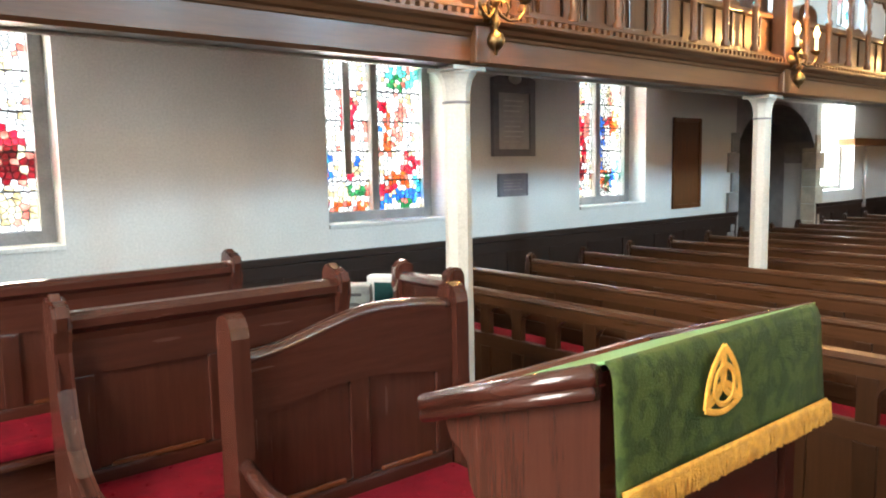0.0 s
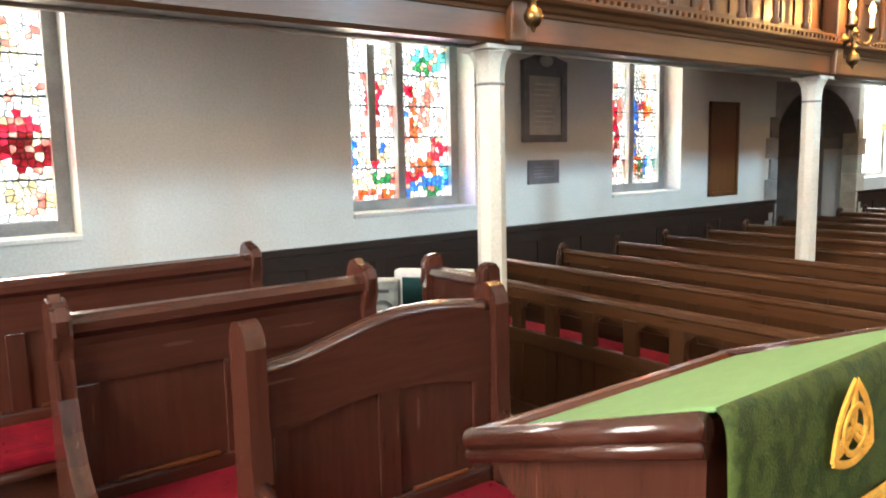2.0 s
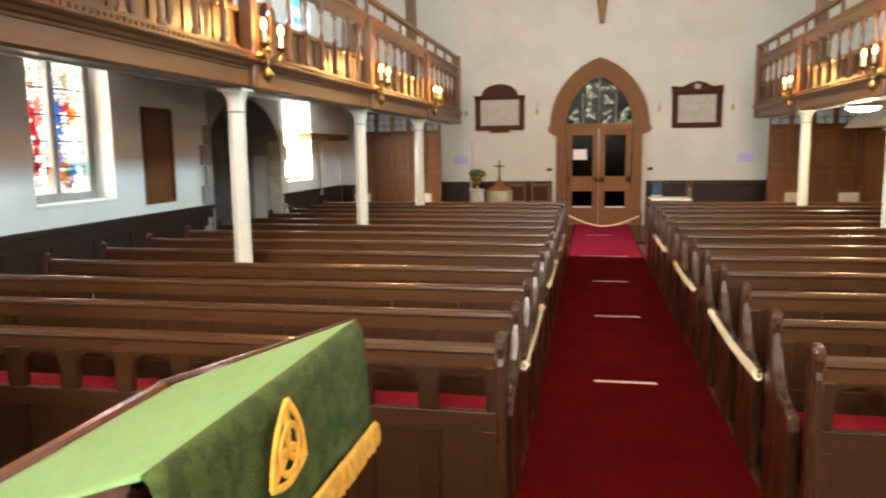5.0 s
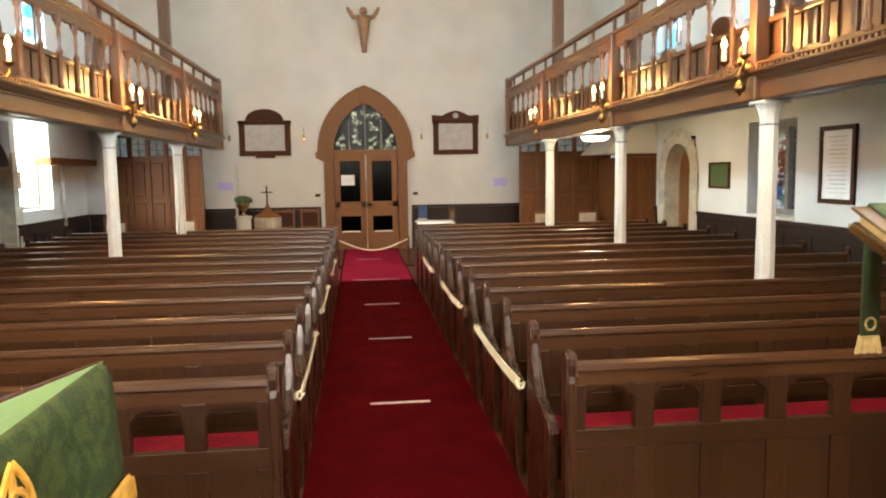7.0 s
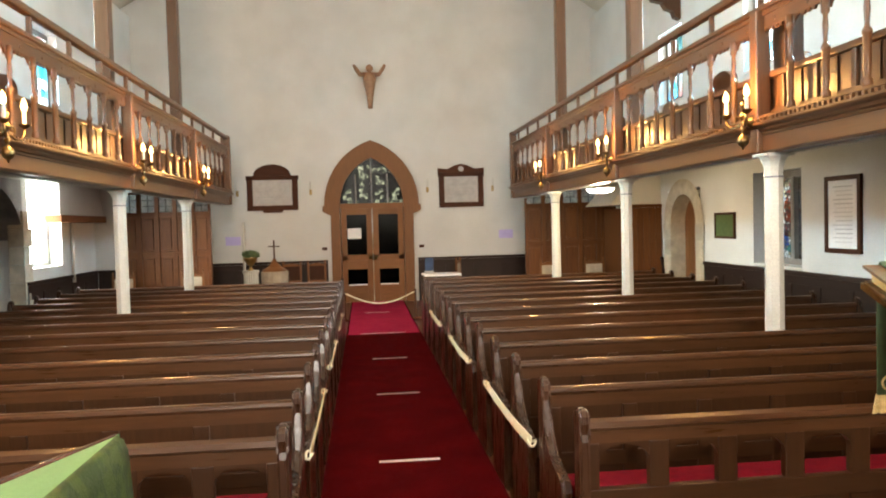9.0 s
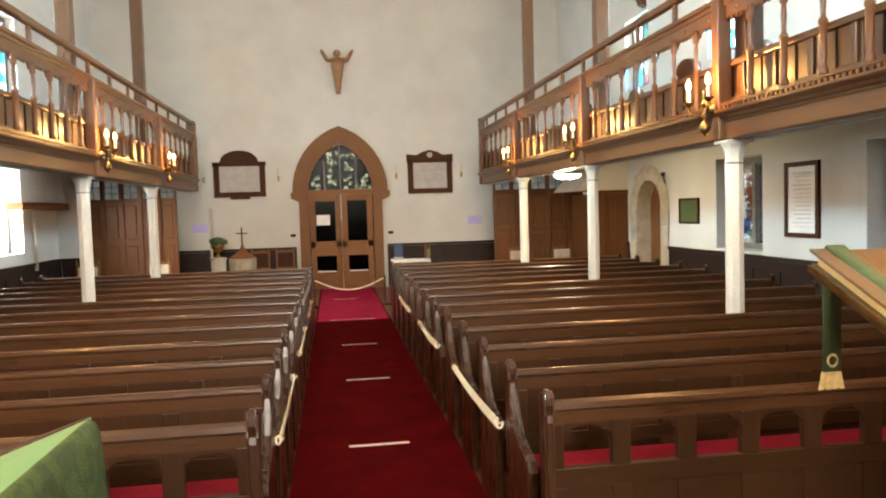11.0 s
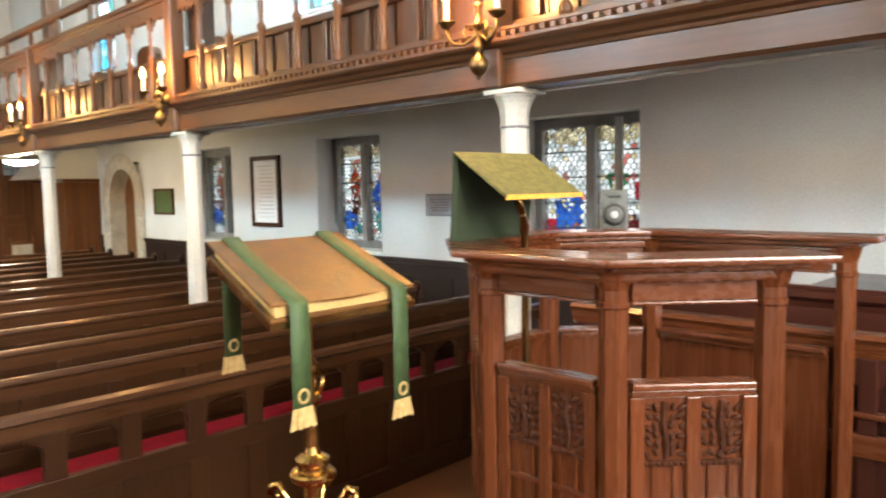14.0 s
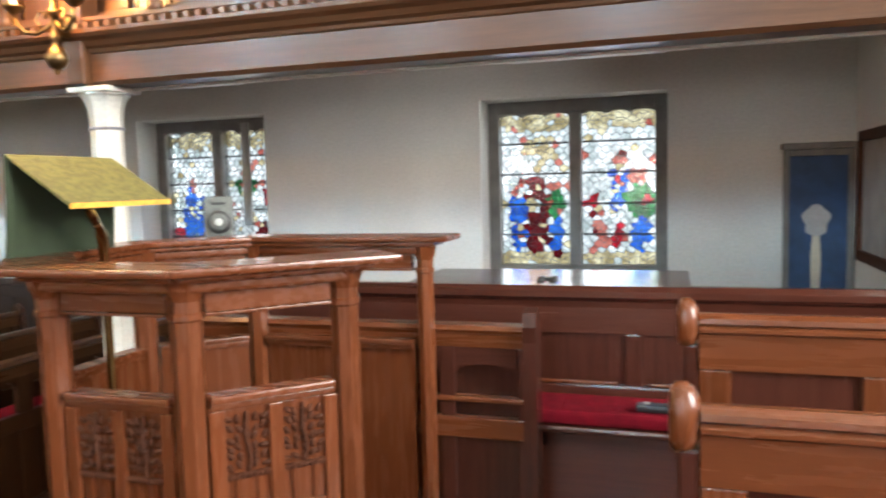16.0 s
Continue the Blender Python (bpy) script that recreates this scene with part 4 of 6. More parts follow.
def desk_fall():
    """The green fall on the desk: coloured as lit on the slope, hanging over the high edge, with embroidery and gold
    fringe.
    """
    root = empty("desk_fall", "green damask desk fall with gold emblem and fringe", "altar cloth")
    xa, xb = 1.135, 1.775
    n = 26
    zh, yh = 1.485, 0.458

    def strip(nm, prof, material, wob, xs=(xa, xb), label=""):
        bm = bmesh.new()
        rows = []
        for i in range(n + 1):
            u = i / n
            x = xs[0] + u * (xs[1] - xs[0])
            rows.append([bm.verts.new((x + 0.02 * k / len(prof) * (u - 0.3), y - wob * (k / len(prof)) * (0.6 + math.sin(u * 17) + 0.6 * math.sin(u * 41 + 1)), z)) for k, (y, z) in enumerate(prof)])
        for p, q in zip(rows, rows[1:]):
            for k in range(len(prof) - 1):
                bm.faces.new((p[k], q[k], q[k + 1], p[k + 1]))
        ob = part(nm, bm, material, root, label, True)
        m = ob.modifiers.new("thickness", "SOLIDIFY")
        m.thickness = 0.004
        return ob
    slope = (1.477 - 1.342) / (0.835 - 0.475)
    strip("cloth_top", [(0.815 - 0.035 * k, 1.3495 + slope * 0.035 * k + 0.006) for k in range(11)] + [(yh + 0.004, zh + 0.002)], DAMASKLIT, 0.0, label="green cloth on the slope, coloured as lit from above")
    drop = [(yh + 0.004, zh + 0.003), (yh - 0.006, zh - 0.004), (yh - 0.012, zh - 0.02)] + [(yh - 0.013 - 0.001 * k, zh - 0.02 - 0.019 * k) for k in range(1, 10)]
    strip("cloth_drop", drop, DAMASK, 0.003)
    zb = drop[-1][1]
    strip("braid", [(yh - 0.030, zb + 0.010), (yh - 0.033, zb + 0.002), (yh - 0.030, zb - 0.006)], GOLD, 0.001, (xa, xb), "gold braid heading")
    bm = bmesh.new()
    rnd = random.Random(5)
    for i in range(190):
        x = xa + (xb - xa) * i / 189 + 0.012
        y = yh - 0.031
        tube(bm, [(x, y, zb), (x + rnd.uniform(-.003, .003), y - rnd.uniform(0, .004), zb - 0.018), (x + rnd.uniform(-.005, .005), y - rnd.uniform(0, .004), zb - 0.036 - rnd.uniform(0, .004))], 0.0024, 4)
    part("fringe", bm, GOLD, root, "gold bullion fringe")
    # interlaced three-cornered knot
    emblem = empty("emblem", "gold embroidered interlaced knot", "")
    emblem.parent = root
    cx, cz, ru, rv = 1.395, 1.408, 0.060, 0.064

    def band(pts, lift, w=0.0058):
        """A flat stitched band along a line on the hanging cloth."""
        bm = bmesh.new()
        rows = []
        for i, p in enumerate(pts):
            d = Vector(pts[min(i + 1, len(pts) - 1)]) - Vector(pts[max(i - 1, 0)])
            q = Vector((-d[1], d[0])).normalized() * w
            rows.append([bm.verts.new((p[0] + k * q[0], yh - 0.0275 - lift - b, p[1] + k * q[1])) for k, b in ((-1, 0), (-0.6, 0.0022), (0.6, 0.0022), (1, 0))])
        for p, q in zip(rows, rows[1:]):
            for k in range(3):
                bm.faces.new((p[k], q[k], q[k + 1], p[k + 1]))
        part("embroidered_band", bm, BRAID, emblem).modifiers.new("thickness", "SOLIDIFY").thickness = 0.0015
    # three-cornered knot of arcs through its points, and a ring woven through it
    for k in range(3):
        a0 = math.radians(90 + 120 * k)
        p = Vector((math.cos(a0), math.sin(a0)))
        q = Vector((math.cos(a0 + 2.0944), math.sin(a0 + 2.0944)))
        mid = (p + q) / 2
        for w in (0.20, -0.52):
            # outer side of the pair of lobes, and the inner line that crosses the middle
            out = [p.lerp(q, t / 16) + mid.normalized() * w * math.sin(math.pi * t / 16) for t in range(17)]
            band([(cx + ru * v.x, cz + rv * v.y) for v in out], 0.0012 * k + (0.0004 if w > 0 else 0))
    band([(cx + ru * 0.50 * math.cos(t * 0.2618), cz + rv * 0.50 * math.sin(t * 0.2618)) for t in range(25)], 0.0036, 0.005)
    return root


desk_fall()

# ---- lectern ----


def lectern():
    root = empty("lectern", "polished brass lectern with tall turned stem", "lectern")
    x, y = 2.05, -1.32
    bm = bmesh.new()
    lathe(bm, [(0.16, PZ), (0.16, PZ + 0.03), (0.12, PZ + 0.06), (0.07, PZ + 0.10), (0.05, PZ + 0.16), (0.035, PZ + 0.2), (0.024, PZ + 0.24), (0.022, 1.005), (0.032, 1.012), (0.034, 1.022), (0.058, 1.028), (0.063, 1.036), (0.063, 1.046), (0.056, 1.052), (0.040, 1.056), (0.040, 1.068), (0.047, 1.074), (0.047, 1.086), (0.036, 1.094), (0.024, 1.10), (0.02, 1.12), (0.019, 1.17), (0.016, 1.23), (0.028, 1.245), (0.03, 1.255), (0.014, 1.27), (0.014, 1.32), (0.026, 1.33), (0.026, 1.345), (0.014, 1.36), (0.013, 1.44), (0.022, 1.46), (0.012, 1.52)], x, y, 28)
    part("stem", bm, BRASS, root)
    for a in range(4):
        d = Vector((math.cos(a * 1.5708 + 0.6), math.sin(a * 1.5708 + 0.6), 0))
        bm = bmesh.new()
        pts = [Vector((x, y, 0)) + d * rr + Vector((0, 0, zz)) for rr, zz in ((0.02, 0.88), (0.05, 0.93), (0.085, 0.98), (0.10, 1.005), (0.12, 1.0), (0.125, 0.98), (0.11, 0.968), (0.10, 0.98))]
        tube(bm, pts, 0.011, 8)
        part("scroll_bracket", bm, BRASS, root, "", True)
        bm = bmesh.new()
        pts = [Vector((x, y, 0)) + d * rr + Vector((0, 0, zz)) for rr, zz in ((0.015, 1.26), (0.035, 1.285), (0.04, 1.31), (0.02, 1.325))]
        tube(bm, pts, 0.008, 6)
        part("scroll", bm, BRASS, root, "", True)
        bm = bmesh.new()
        pts = [Vector((x, y, 0)) + d * rr + Vector((0, 0, zz)) for rr, zz in ((0.015, 1.46), (0.05, 1.50), (0.085, 1.53), (0.12, 1.555))]
        tube(bm, pts, [0.008, 0.012, 0.010, 0.006], 8)
        part("arm", bm, BRASS, root, "", True)
    return root


lectern()
# sloping book rest with a closed gilt-edged book on it
RX0, RX1, RY0, RY1 = 1.868, 2.292, -1.545, -1.085
RZ0, RZ1 = 1.512, 1.638


def rest_z(x):
    return RZ0 + (x - RX0) * (RZ1 - RZ0) / (RX1 - RX0)


def sloped(bm, x0, x1, y0, y1, d0, d1, sag=0.0, n=12):
    """A slab lying on the book rest between heights d0 and d1 over it; sag dips its middle."""
    cols = []
    for i in range(n + 1):
        y = y0 + (y1 - y0) * i / n
        dip = sag * math.sin(math.pi * i / n) ** 2
        cols.append([bm.verts.new((x, y - 0.19 * (x - RX0), rest_z(x) + d)) for x, d in ((x0, d0), (x1, d0), (x1, d1 - dip), (x0, d1 - dip))])
    for p, q in zip(cols, cols[1:]):
        for k in range(4):
            bm.faces.new((p[k], p[(k + 1) % 4], q[(k + 1) % 4], q[k]))
    bm.faces.new(cols[0])
    bm.faces.new(cols[-1][::-1])


book = empty("lectern_book", "large closed tan leather book with gilt edges on the lectern", "book")
bm = bmesh.new()
sloped(bm, RX0, RX1, RY0, RY1, -0.02, -0.004)
part("rest_plate", bm, BRASS, book, "brass book plate")
bm = bmesh.new()
sloped(bm, RX0 + 0.004, RX1 - 0.01, RY0 + 0.01, RY1 - 0.006, -0.003, 0.004)
part("cover", bm, LEATHER, book)
bm = bmesh.new()
sloped(bm, RX0 + 0.012, RX1 - 0.02, RY0 + 0.02, RY1 - 0.02, 0.0042, 0.034, 0.012)
part("page_block", bm, PAPER, book, "gilt page edges")
bm = bmesh.new()
sloped(bm, RX0, RX1 - 0.006, RY0 + 0.004, RY1 - 0.002, 0.0345, 0.041, 0.012)
part("cover", bm, LEATHER, book)
tagged(book, kind="")


def marker(yc, w=0.052, far=1.345, near=1.30):
    """A green ribbon over the book that hangs down at both edges, with gold ends."""
    root = empty("book_marker", "green ribbon marker with gold tasselled ends over the book", "ribbon", "lectern ribbons")
    prof = [(RX1 + 0.012, far), (RX1 + 0.012, 1.60), (RX1 + 0.010, rest_z(RX1) + 0.03), (RX1 - 0.005, rest_z(RX1) + 0.047)]
    prof += [(RX1 - (RX1 - RX0) * k / 8, rest_z(RX1 - (RX1 - RX0) * k / 8) + 0.046 - 0.006 * math.sin(math.pi * k / 8)) for k in range(1, 8)]
    prof += [(RX0 - 0.002, rest_z(RX0) + 0.045), (RX0 - 0.014, rest_z(RX0) + 0.03), (RX0 - 0.016, 1.46), (RX0 - 0.015, near)]
    bm = bmesh.new()
    rows = [[bm.verts.new((x, yc - 0.19 * (x - RX0) + k * w / 2, z)) for k in (-1, 0, 1)] for x, z in prof]
    for p, q in zip(rows, rows[1:]):
        for k in range(2):
            bm.faces.new((p[k], p[k + 1], q[k + 1], q[k]))
    ob = part("ribbon", bm, RIBBON, root, "", True)
    ob.modifiers.new("thickness", "SOLIDIFY").thickness = 0.004
    for x, z in ((RX1 + 0.012, far), (RX0 - 0.015, near)):
        bm = bmesh.new()
        rnd = random.Random(3)
        for i in range(26):
            y = yc - 0.19 * (x - RX0) - w / 2 + w * i / 25
            tube(bm, [(x, y, z + 0.002), (x + rnd.uniform(-.004, .004), y + (i - 12.5) * 0.0007, z - 0.045 - rnd.uniform(0, .004))], 0.0026, 4)
        part("tassel", bm, TASSEL, root, "pale gold tassel fringe")
        bm = bmesh.new()
        tube(bm, [(x - 0.004, yc - 0.19 * (x - RX0) + 0.014 * math.cos(t * 0.524), z + 0.03 + 0.016 * math.sin(t * 0.524)) for t in range(13)], 0.0035, 6)
        part("emblem", bm, TASSEL, root, "small gold emblem", True)
    return root


marker(RY1 - 0.075)
marker(RY0 + 0.065, far=1.575, near=1.25)

# ---- pulpit ----
PC, PR = (1.68, -2.42), 0.56


def pulpit():
    root = empty("pulpit", "carved oak octagonal pulpit with open upper rail", "pulpit")

    def corner(k):
        return (PC[0] + PR * math.cos(math.radians(22.5 + 45 * k)), PC[1] + PR * math.sin(math.radians(22.5 + 45 * k)))
    # from the back post round to the open side towards the stalls
    V = [(1.17, -2.94), corner(6), corner(7), corner(0), corner(1), corner(2), corner(3)]
    for vx, vy in V:
        bm = bmesh.new()
        g = 0.8 if (vx, vy) == V[0] else 1.0
        lathe(bm, [(0.052 * g, PZ), (0.052 * g, PZ + 0.1), (0.042 * g, PZ + 0.12), (0.042 * g, 1.478), (0.048 * g, 1.484), (0.048 * g, 1.496), (0.043 * g, 1.502), (0.043 * g, 1.53), (0.052 * g, 1.55), (0.062 * g, 1.583)], vx, vy, 8)
        part("post", bm, PULP[2], root)
    for k in range(6):
        a, b = Vector((*V[k], 0)), Vector((*V[k + 1], 0))
        d = (b - a).normalized()
        nrm = Vector((d.y, -d.x, 0))
        L = (b - a).length

        def slab(nm, u0, u1, d0, d1, z0, z1, m, bev=0.004, lab=""):
            bm = bmesh.new()
            box(bm, u0, u1, d0, d1, z0, z1, bev)
            bmesh.ops.transform(bm, matrix=Matrix(((d.x, nrm.x, 0, a.x), (d.y, nrm.y, 0, a.y), (0, 0, 1, 0), (0, 0, 0, 1))), verts=bm.verts)
            return part(nm, bm, m, root, lab)
        o0, o1 = (0.11 if k == 0 else 0.05), (0.13 if k == 5 else 0.05)
        slab("rail", -o0, L + o1, -0.07, 0.125 + 0.001 * (k % 2), 1.600 + 0.0005 * (k % 2), 1.622 + 0.0005 * (k % 2), PULP[0], 0.008)
        slab("rail_moulding", -o0 * 0.5, L + o1 * 0.5, -0.055, 0.085, 1.583 + 0.0005 * (k % 2), 1.60, PULP[0], 0.006)
        slab("upper_band", 0.045, L - 0.045, -0.02, 0.02, 1.497, 1.583, PULP[0])
        slab("band_bead", 0.045, L - 0.045, -0.026, 0.026, 1.488, 1.4965, PULP[0], 0.003)
        slab("cornice", -0.02, L + 0.02, -0.038, 0.052 + 0.0006 * (k % 2), 1.552 + 0.0005 * (k % 2), 1.5825, PULP[0], 0.009)
        dz = -0.05 if k < 3 else 0.0
        slab("mid_rail", 0.045, L - 0.045, -0.035, 0.035, 1.255 + dz, 1.275 + dz, PULP[0], 0.006)
        slab("mid_moulding", 0.045, L - 0.045, -0.025, 0.025, 1.235 + dz, 1.255 + dz, PULP[0], 0.004)
        slab("panel", 0.045, L - 0.045, -0.01, 0.012, PZ, 1.235 + dz, PULP[2])
        if k in (3, 4, 5):
            for u in (0.06, L / 2, L - 0.06):
                slab("stile", u - 0.02, u + 0.02, 0.012, 0.026, PZ, 1.235, PULP[2])
            for u0, u1 in ((0.08, L / 2 - 0.02), (L / 2 + 0.02, L - 0.08)):
                # carved foliage over narrow tracery lights
                bm = bmesh.new()
                rnd = random.Random(int(u0 * 1000) + k)
                mid = (u0 + u1) / 2
                for i in range(5):
                    for j in range(6):
                        # leaves hang in pairs from a middle stem, with curled tips
                        lean = (i - 2) * 0.45
                        c = (u0 + (u1 - u0) * (i + 0.5) / 5 + rnd.uniform(-.004, .004), 0.014 + rnd.uniform(0, .005), 1.065 + 0.15 * (j + 0.5) / 6 + rnd.uniform(-.005, .005))
                        bmesh.ops.create_icosphere(bm, subdivisions=1, radius=0.014, matrix=Matrix.Translation(c) @ Euler((0, lean + rnd.uniform(-.5, .5), rnd.uniform(-.4, .4))).to_matrix().to_4x4() @ Matrix.Diagonal((0.62, 0.55, 1.1, 1)))
                tube(bm, [(mid, 0.016, 1.05), (mid + 0.006, 0.02, 1.10), (mid - 0.005, 0.02, 1.16), (mid, 0.016, 1.222)], 0.006, 6)
                for i in range(7):
                    u = u0 + (u1 - u0) * (i + 0.5) / 7
                    bmesh.ops.create_icosphere(bm, subdivisions=1, radius=0.011, matrix=Matrix.Translation((u, 0.018, 1.05)))
                bmesh.ops.transform(bm, matrix=Matrix(((d.x, nrm.x, 0, a.x), (d.y, nrm.y, 0, a.y), (0, 0, 1, 0), (0, 0, 0, 1))), verts=bm.verts)
                tagged(part("carving", bm, CARVED[2], root, "dark carved foliage"), kind="stuff")
                for i in range(2):
                    uu = u0 + (u1 - u0) * (0.25 + 0.5 * i)
                    slab("tracery_bar", uu - 0.008, uu + 0.008, 0.012, 0.020, PZ + 0.1, 1.05, PULP[2], 0.002)
                slab("carved_ledge", u0, u1, 0.012, 0.022, 0.93, 0.945, PULP[0], 0.002)
    bm = bmesh.new()
    prism(bm, [(vx, vy) for vx, vy in V], 2, PZ + 0.014, PZ + 0.05)
    part("pulpit_floor", bm, CARPET, root, "red carpeted floor")
    return root


pulpit()


def pulpit_desk():
    root = empty("pulpit_book_rest", "brass book rest draped with gold-green brocade fall", "book rest")
    x0, x1, y0, y1, z0, z1 = 1.925, 2.15, -2.46, -2.02, 1.772, 1.925
    bm = bmesh.new()
    prism(bm, [(x0, z0), (x1, z1), (x1 + 0.004, z1 + 0.008), (x0 - 0.003, z0 + 0.010)], 1, y0, y1)
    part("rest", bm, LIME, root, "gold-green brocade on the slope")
    bm = bmesh.new()
    cols = []
    for i in range(15):
        u = i / 14
        y = y0 + (y1 - y0) * u
        cols.append([bm.verts.new((x1 + 0.006 + 0.02 * k * k + 0.006 * k * math.sin(u * 14), y, z1 + 0.006 - 0.34 * k)) for k in (0, 0.1, 0.3, 0.5, 0.7, 0.85, 1)])
    for p, q in zip(cols, cols[1:]):
        for k in range(6):
            bm.faces.new((p[k], q[k], q[k + 1], p[k + 1]))
    ob = part("fall", bm, FALLSHADE, root, "green cloth fall, darkened for its shadow", True)
    ob.modifiers.new("thickness", "SOLIDIFY").thickness = 0.005
    bm = bmesh.new()
    prism(bm, [(x0 - 0.004, z0 + 0.012), (x0 - 0.006, z0 - 0.004), (x0 + 0.002, z0 - 0.004)], 1, y0, y1)
    part("gold_edge", bm, GOLD, root, "gold cord edge")
    bm = bmesh.new()
    yb = -2.2
    tube(bm, [(2.0, yb + 0.06, 1.80), (1.97, yb + 0.055, 1.752), (1.98, yb + 0.03, 1.728), (2.01, yb - 0.02, 1.705), (2.03, yb - 0.055, 1.67), (2.035, yb - 0.06, 1.62), (2.035, yb - 0.06, 1.2), (2.035, yb - 0.06, PZ + 0.05)], [0.013, 0.015, 0.013, 0.012, 0.019, 0.014, 0.014, 0.014], 10)
    part("bracket", bm, BRASS, root, "curved brass stem", True)
    return root


pulpit_desk()

# ---- stalls across the platform ----


def reading_desk(x0, x1, y, top):
    """A desk front along x, with an arched book space and an end standard."""
    root = empty("choir_desk", "dark mahogany choir desk with arched book space", "choir desk", "choir desks")
    z = top
    bm = bmesh.new()
    prism(bm, [(y - 0.06, z - 0.02), (y - 0.02, z), (y + 0.03, z - 0.005), (y + 0.045, z - 0.02), (y + 0.03, z - 0.04), (y + 0.022, z - 0.09), (y - 0.02, z - 0.09)], 0, x0, x1)
    part("top_rail", bm, PULP[0], root)
    n = max(2, round((x1 - x0) / 0.3))
    w = (x1 - x0) / n
    for i in range(n + 1):
        x = x0 + w * i
        boxpart("stile", (max(x0, x - 0.03), min(x1, x + 0.03), y - 0.02, y + 0.02, PZ, z - 0.09), STALL[2], root)
    for c, d in ((0.28, 0.30), (0.36, 0.44)):
        boxpart("rail", (x0, x1, y - 0.021, y + 0.03, z - d, z - c), PULP[0], root)
    boxpart("panel", (x0, x1, y - 0.01, y + 0.008, PZ, z - 0.40), STALL[2], root)
    boxpart("book_space_back", (x0, x1, y - 0.045, y - 0.03, PZ, z - 0.05), STALL[2], root)
    for i in range(n):
        a, b = x0 + w * i + 0.03, x0 + w * (i + 1) - 0.03
        c, h = (a + b) / 2, (b - a) / 2
        pts = [(a, z - 0.085), (a, z - 0.2)] + [(c - h * math.cos(math.pi * k / 10), z - 0.2 + 0.045 * math.sin(math.pi * k / 10)) for k in range(1, 10)] + [(b, z - 0.2), (b, z - 0.085)]
        bm = bmesh.new()
        prism(bm, pts, 1, y - 0.018, y + 0.018)
        part("arch_head", bm, STALL[0], root)
    bm = bmesh.new()
    prism(bm, [(y + 0.05, PZ), (y + 0.05, z - 0.06), (y + 0.06, z), (y + 0.04, z + 0.05), (y, z + 0.065), (y - 0.04, z + 0.03), (y - 0.06, z - 0.06), (y - 0.065, z - 0.2), (y - 0.065, z - 0.4), (y - 0.065, PZ)], 0, x0 - 0.05, x0)
    part("end_standard", bm, STALL[2], root)
    return root


reading_desk(0.80, 2.3, -2.985, 1.285)
stall(-0.62, 2.45, -3.42, 1, 0.985, "long dark mahogany choir stall with crimson seat", 6, sh=0.43, sd=0.30)


def stall_front(x0, x1, y, h, label):
    """Panelled front of a stall seen from the middle of the platform, with a rounded scroll at its end."""
    root = empty("choir_desk", label, "choir desk", "choir desks")
    boxpart("panel", (x0, x1, y - 0.012, y + 0.008, PZ, PZ + h - 0.12), STALL[2], root)
    bm = bmesh.new()
    prism(bm, [(y + d, PZ + z) for d, z in ((-0.03, h - 0.01), (-0.01, h), (0.012, h), (0.034, h - 0.012), (0.036, h - 0.026), (0.026, h - 0.034), (0.034, h - 0.042), (0.034, h - 0.052), (0.022, h - 0.06), (0.022, h - 0.165), (-0.02, h - 0.165), (-0.02, h - 0.02))], 0, x0, x1)
    part("top_rail", bm, PULP[0], root)
    n = max(1, round((x1 - x0) / 0.42))
    for i in range(n + 1):
        x = x1 - 0.045 - (x1 - x0 - 0.09) * i / n
        boxpart("stile", (x - 0.045, x + 0.045, y - 0.012, y + 0.0205, PZ, PZ + h - 0.166), PULP[2], root)
    boxpart("plinth", (x0, x1, y - 0.012, y + 0.03, PZ, PZ + 0.12), STALL[0], root)
    bm = bmesh.new()
    lathe(bm, [(0.012, -0.03), (0.040, -0.027), (0.062, -0.014), (0.070, 0.0), (0.070, 0.018), (0.060, 0.03), (0.03, 0.034)], 0, 0, 20)
    bmesh.ops.transform(bm, matrix=Matrix.Translation((x1 + 0.028, y, PZ + h - 0.03)) @ Matrix.Diagonal((1, 0.62, 1.08, 1)) @ Euler((0, radians(90), 0)).to_matrix().to_4x4(), verts=bm.verts)
    part("scroll", bm, PULP[2], root, "lighter rounded scroll", True)
    boxpart("end_post", (x1, x1 + 0.045, y - 0.06, y + 0.018, PZ, PZ + h - 0.09), STALL[2], root, "", 0.010)
    return root


stall_front(-0.75, 0.22, -1.86, 0.955, "polished mahogany stall front with rounded scroll end")
stall_front(-0.75, 0.20, -2.60, 1.012, "polished mahogany stall front with rounded scroll end")

# ---- west door ----


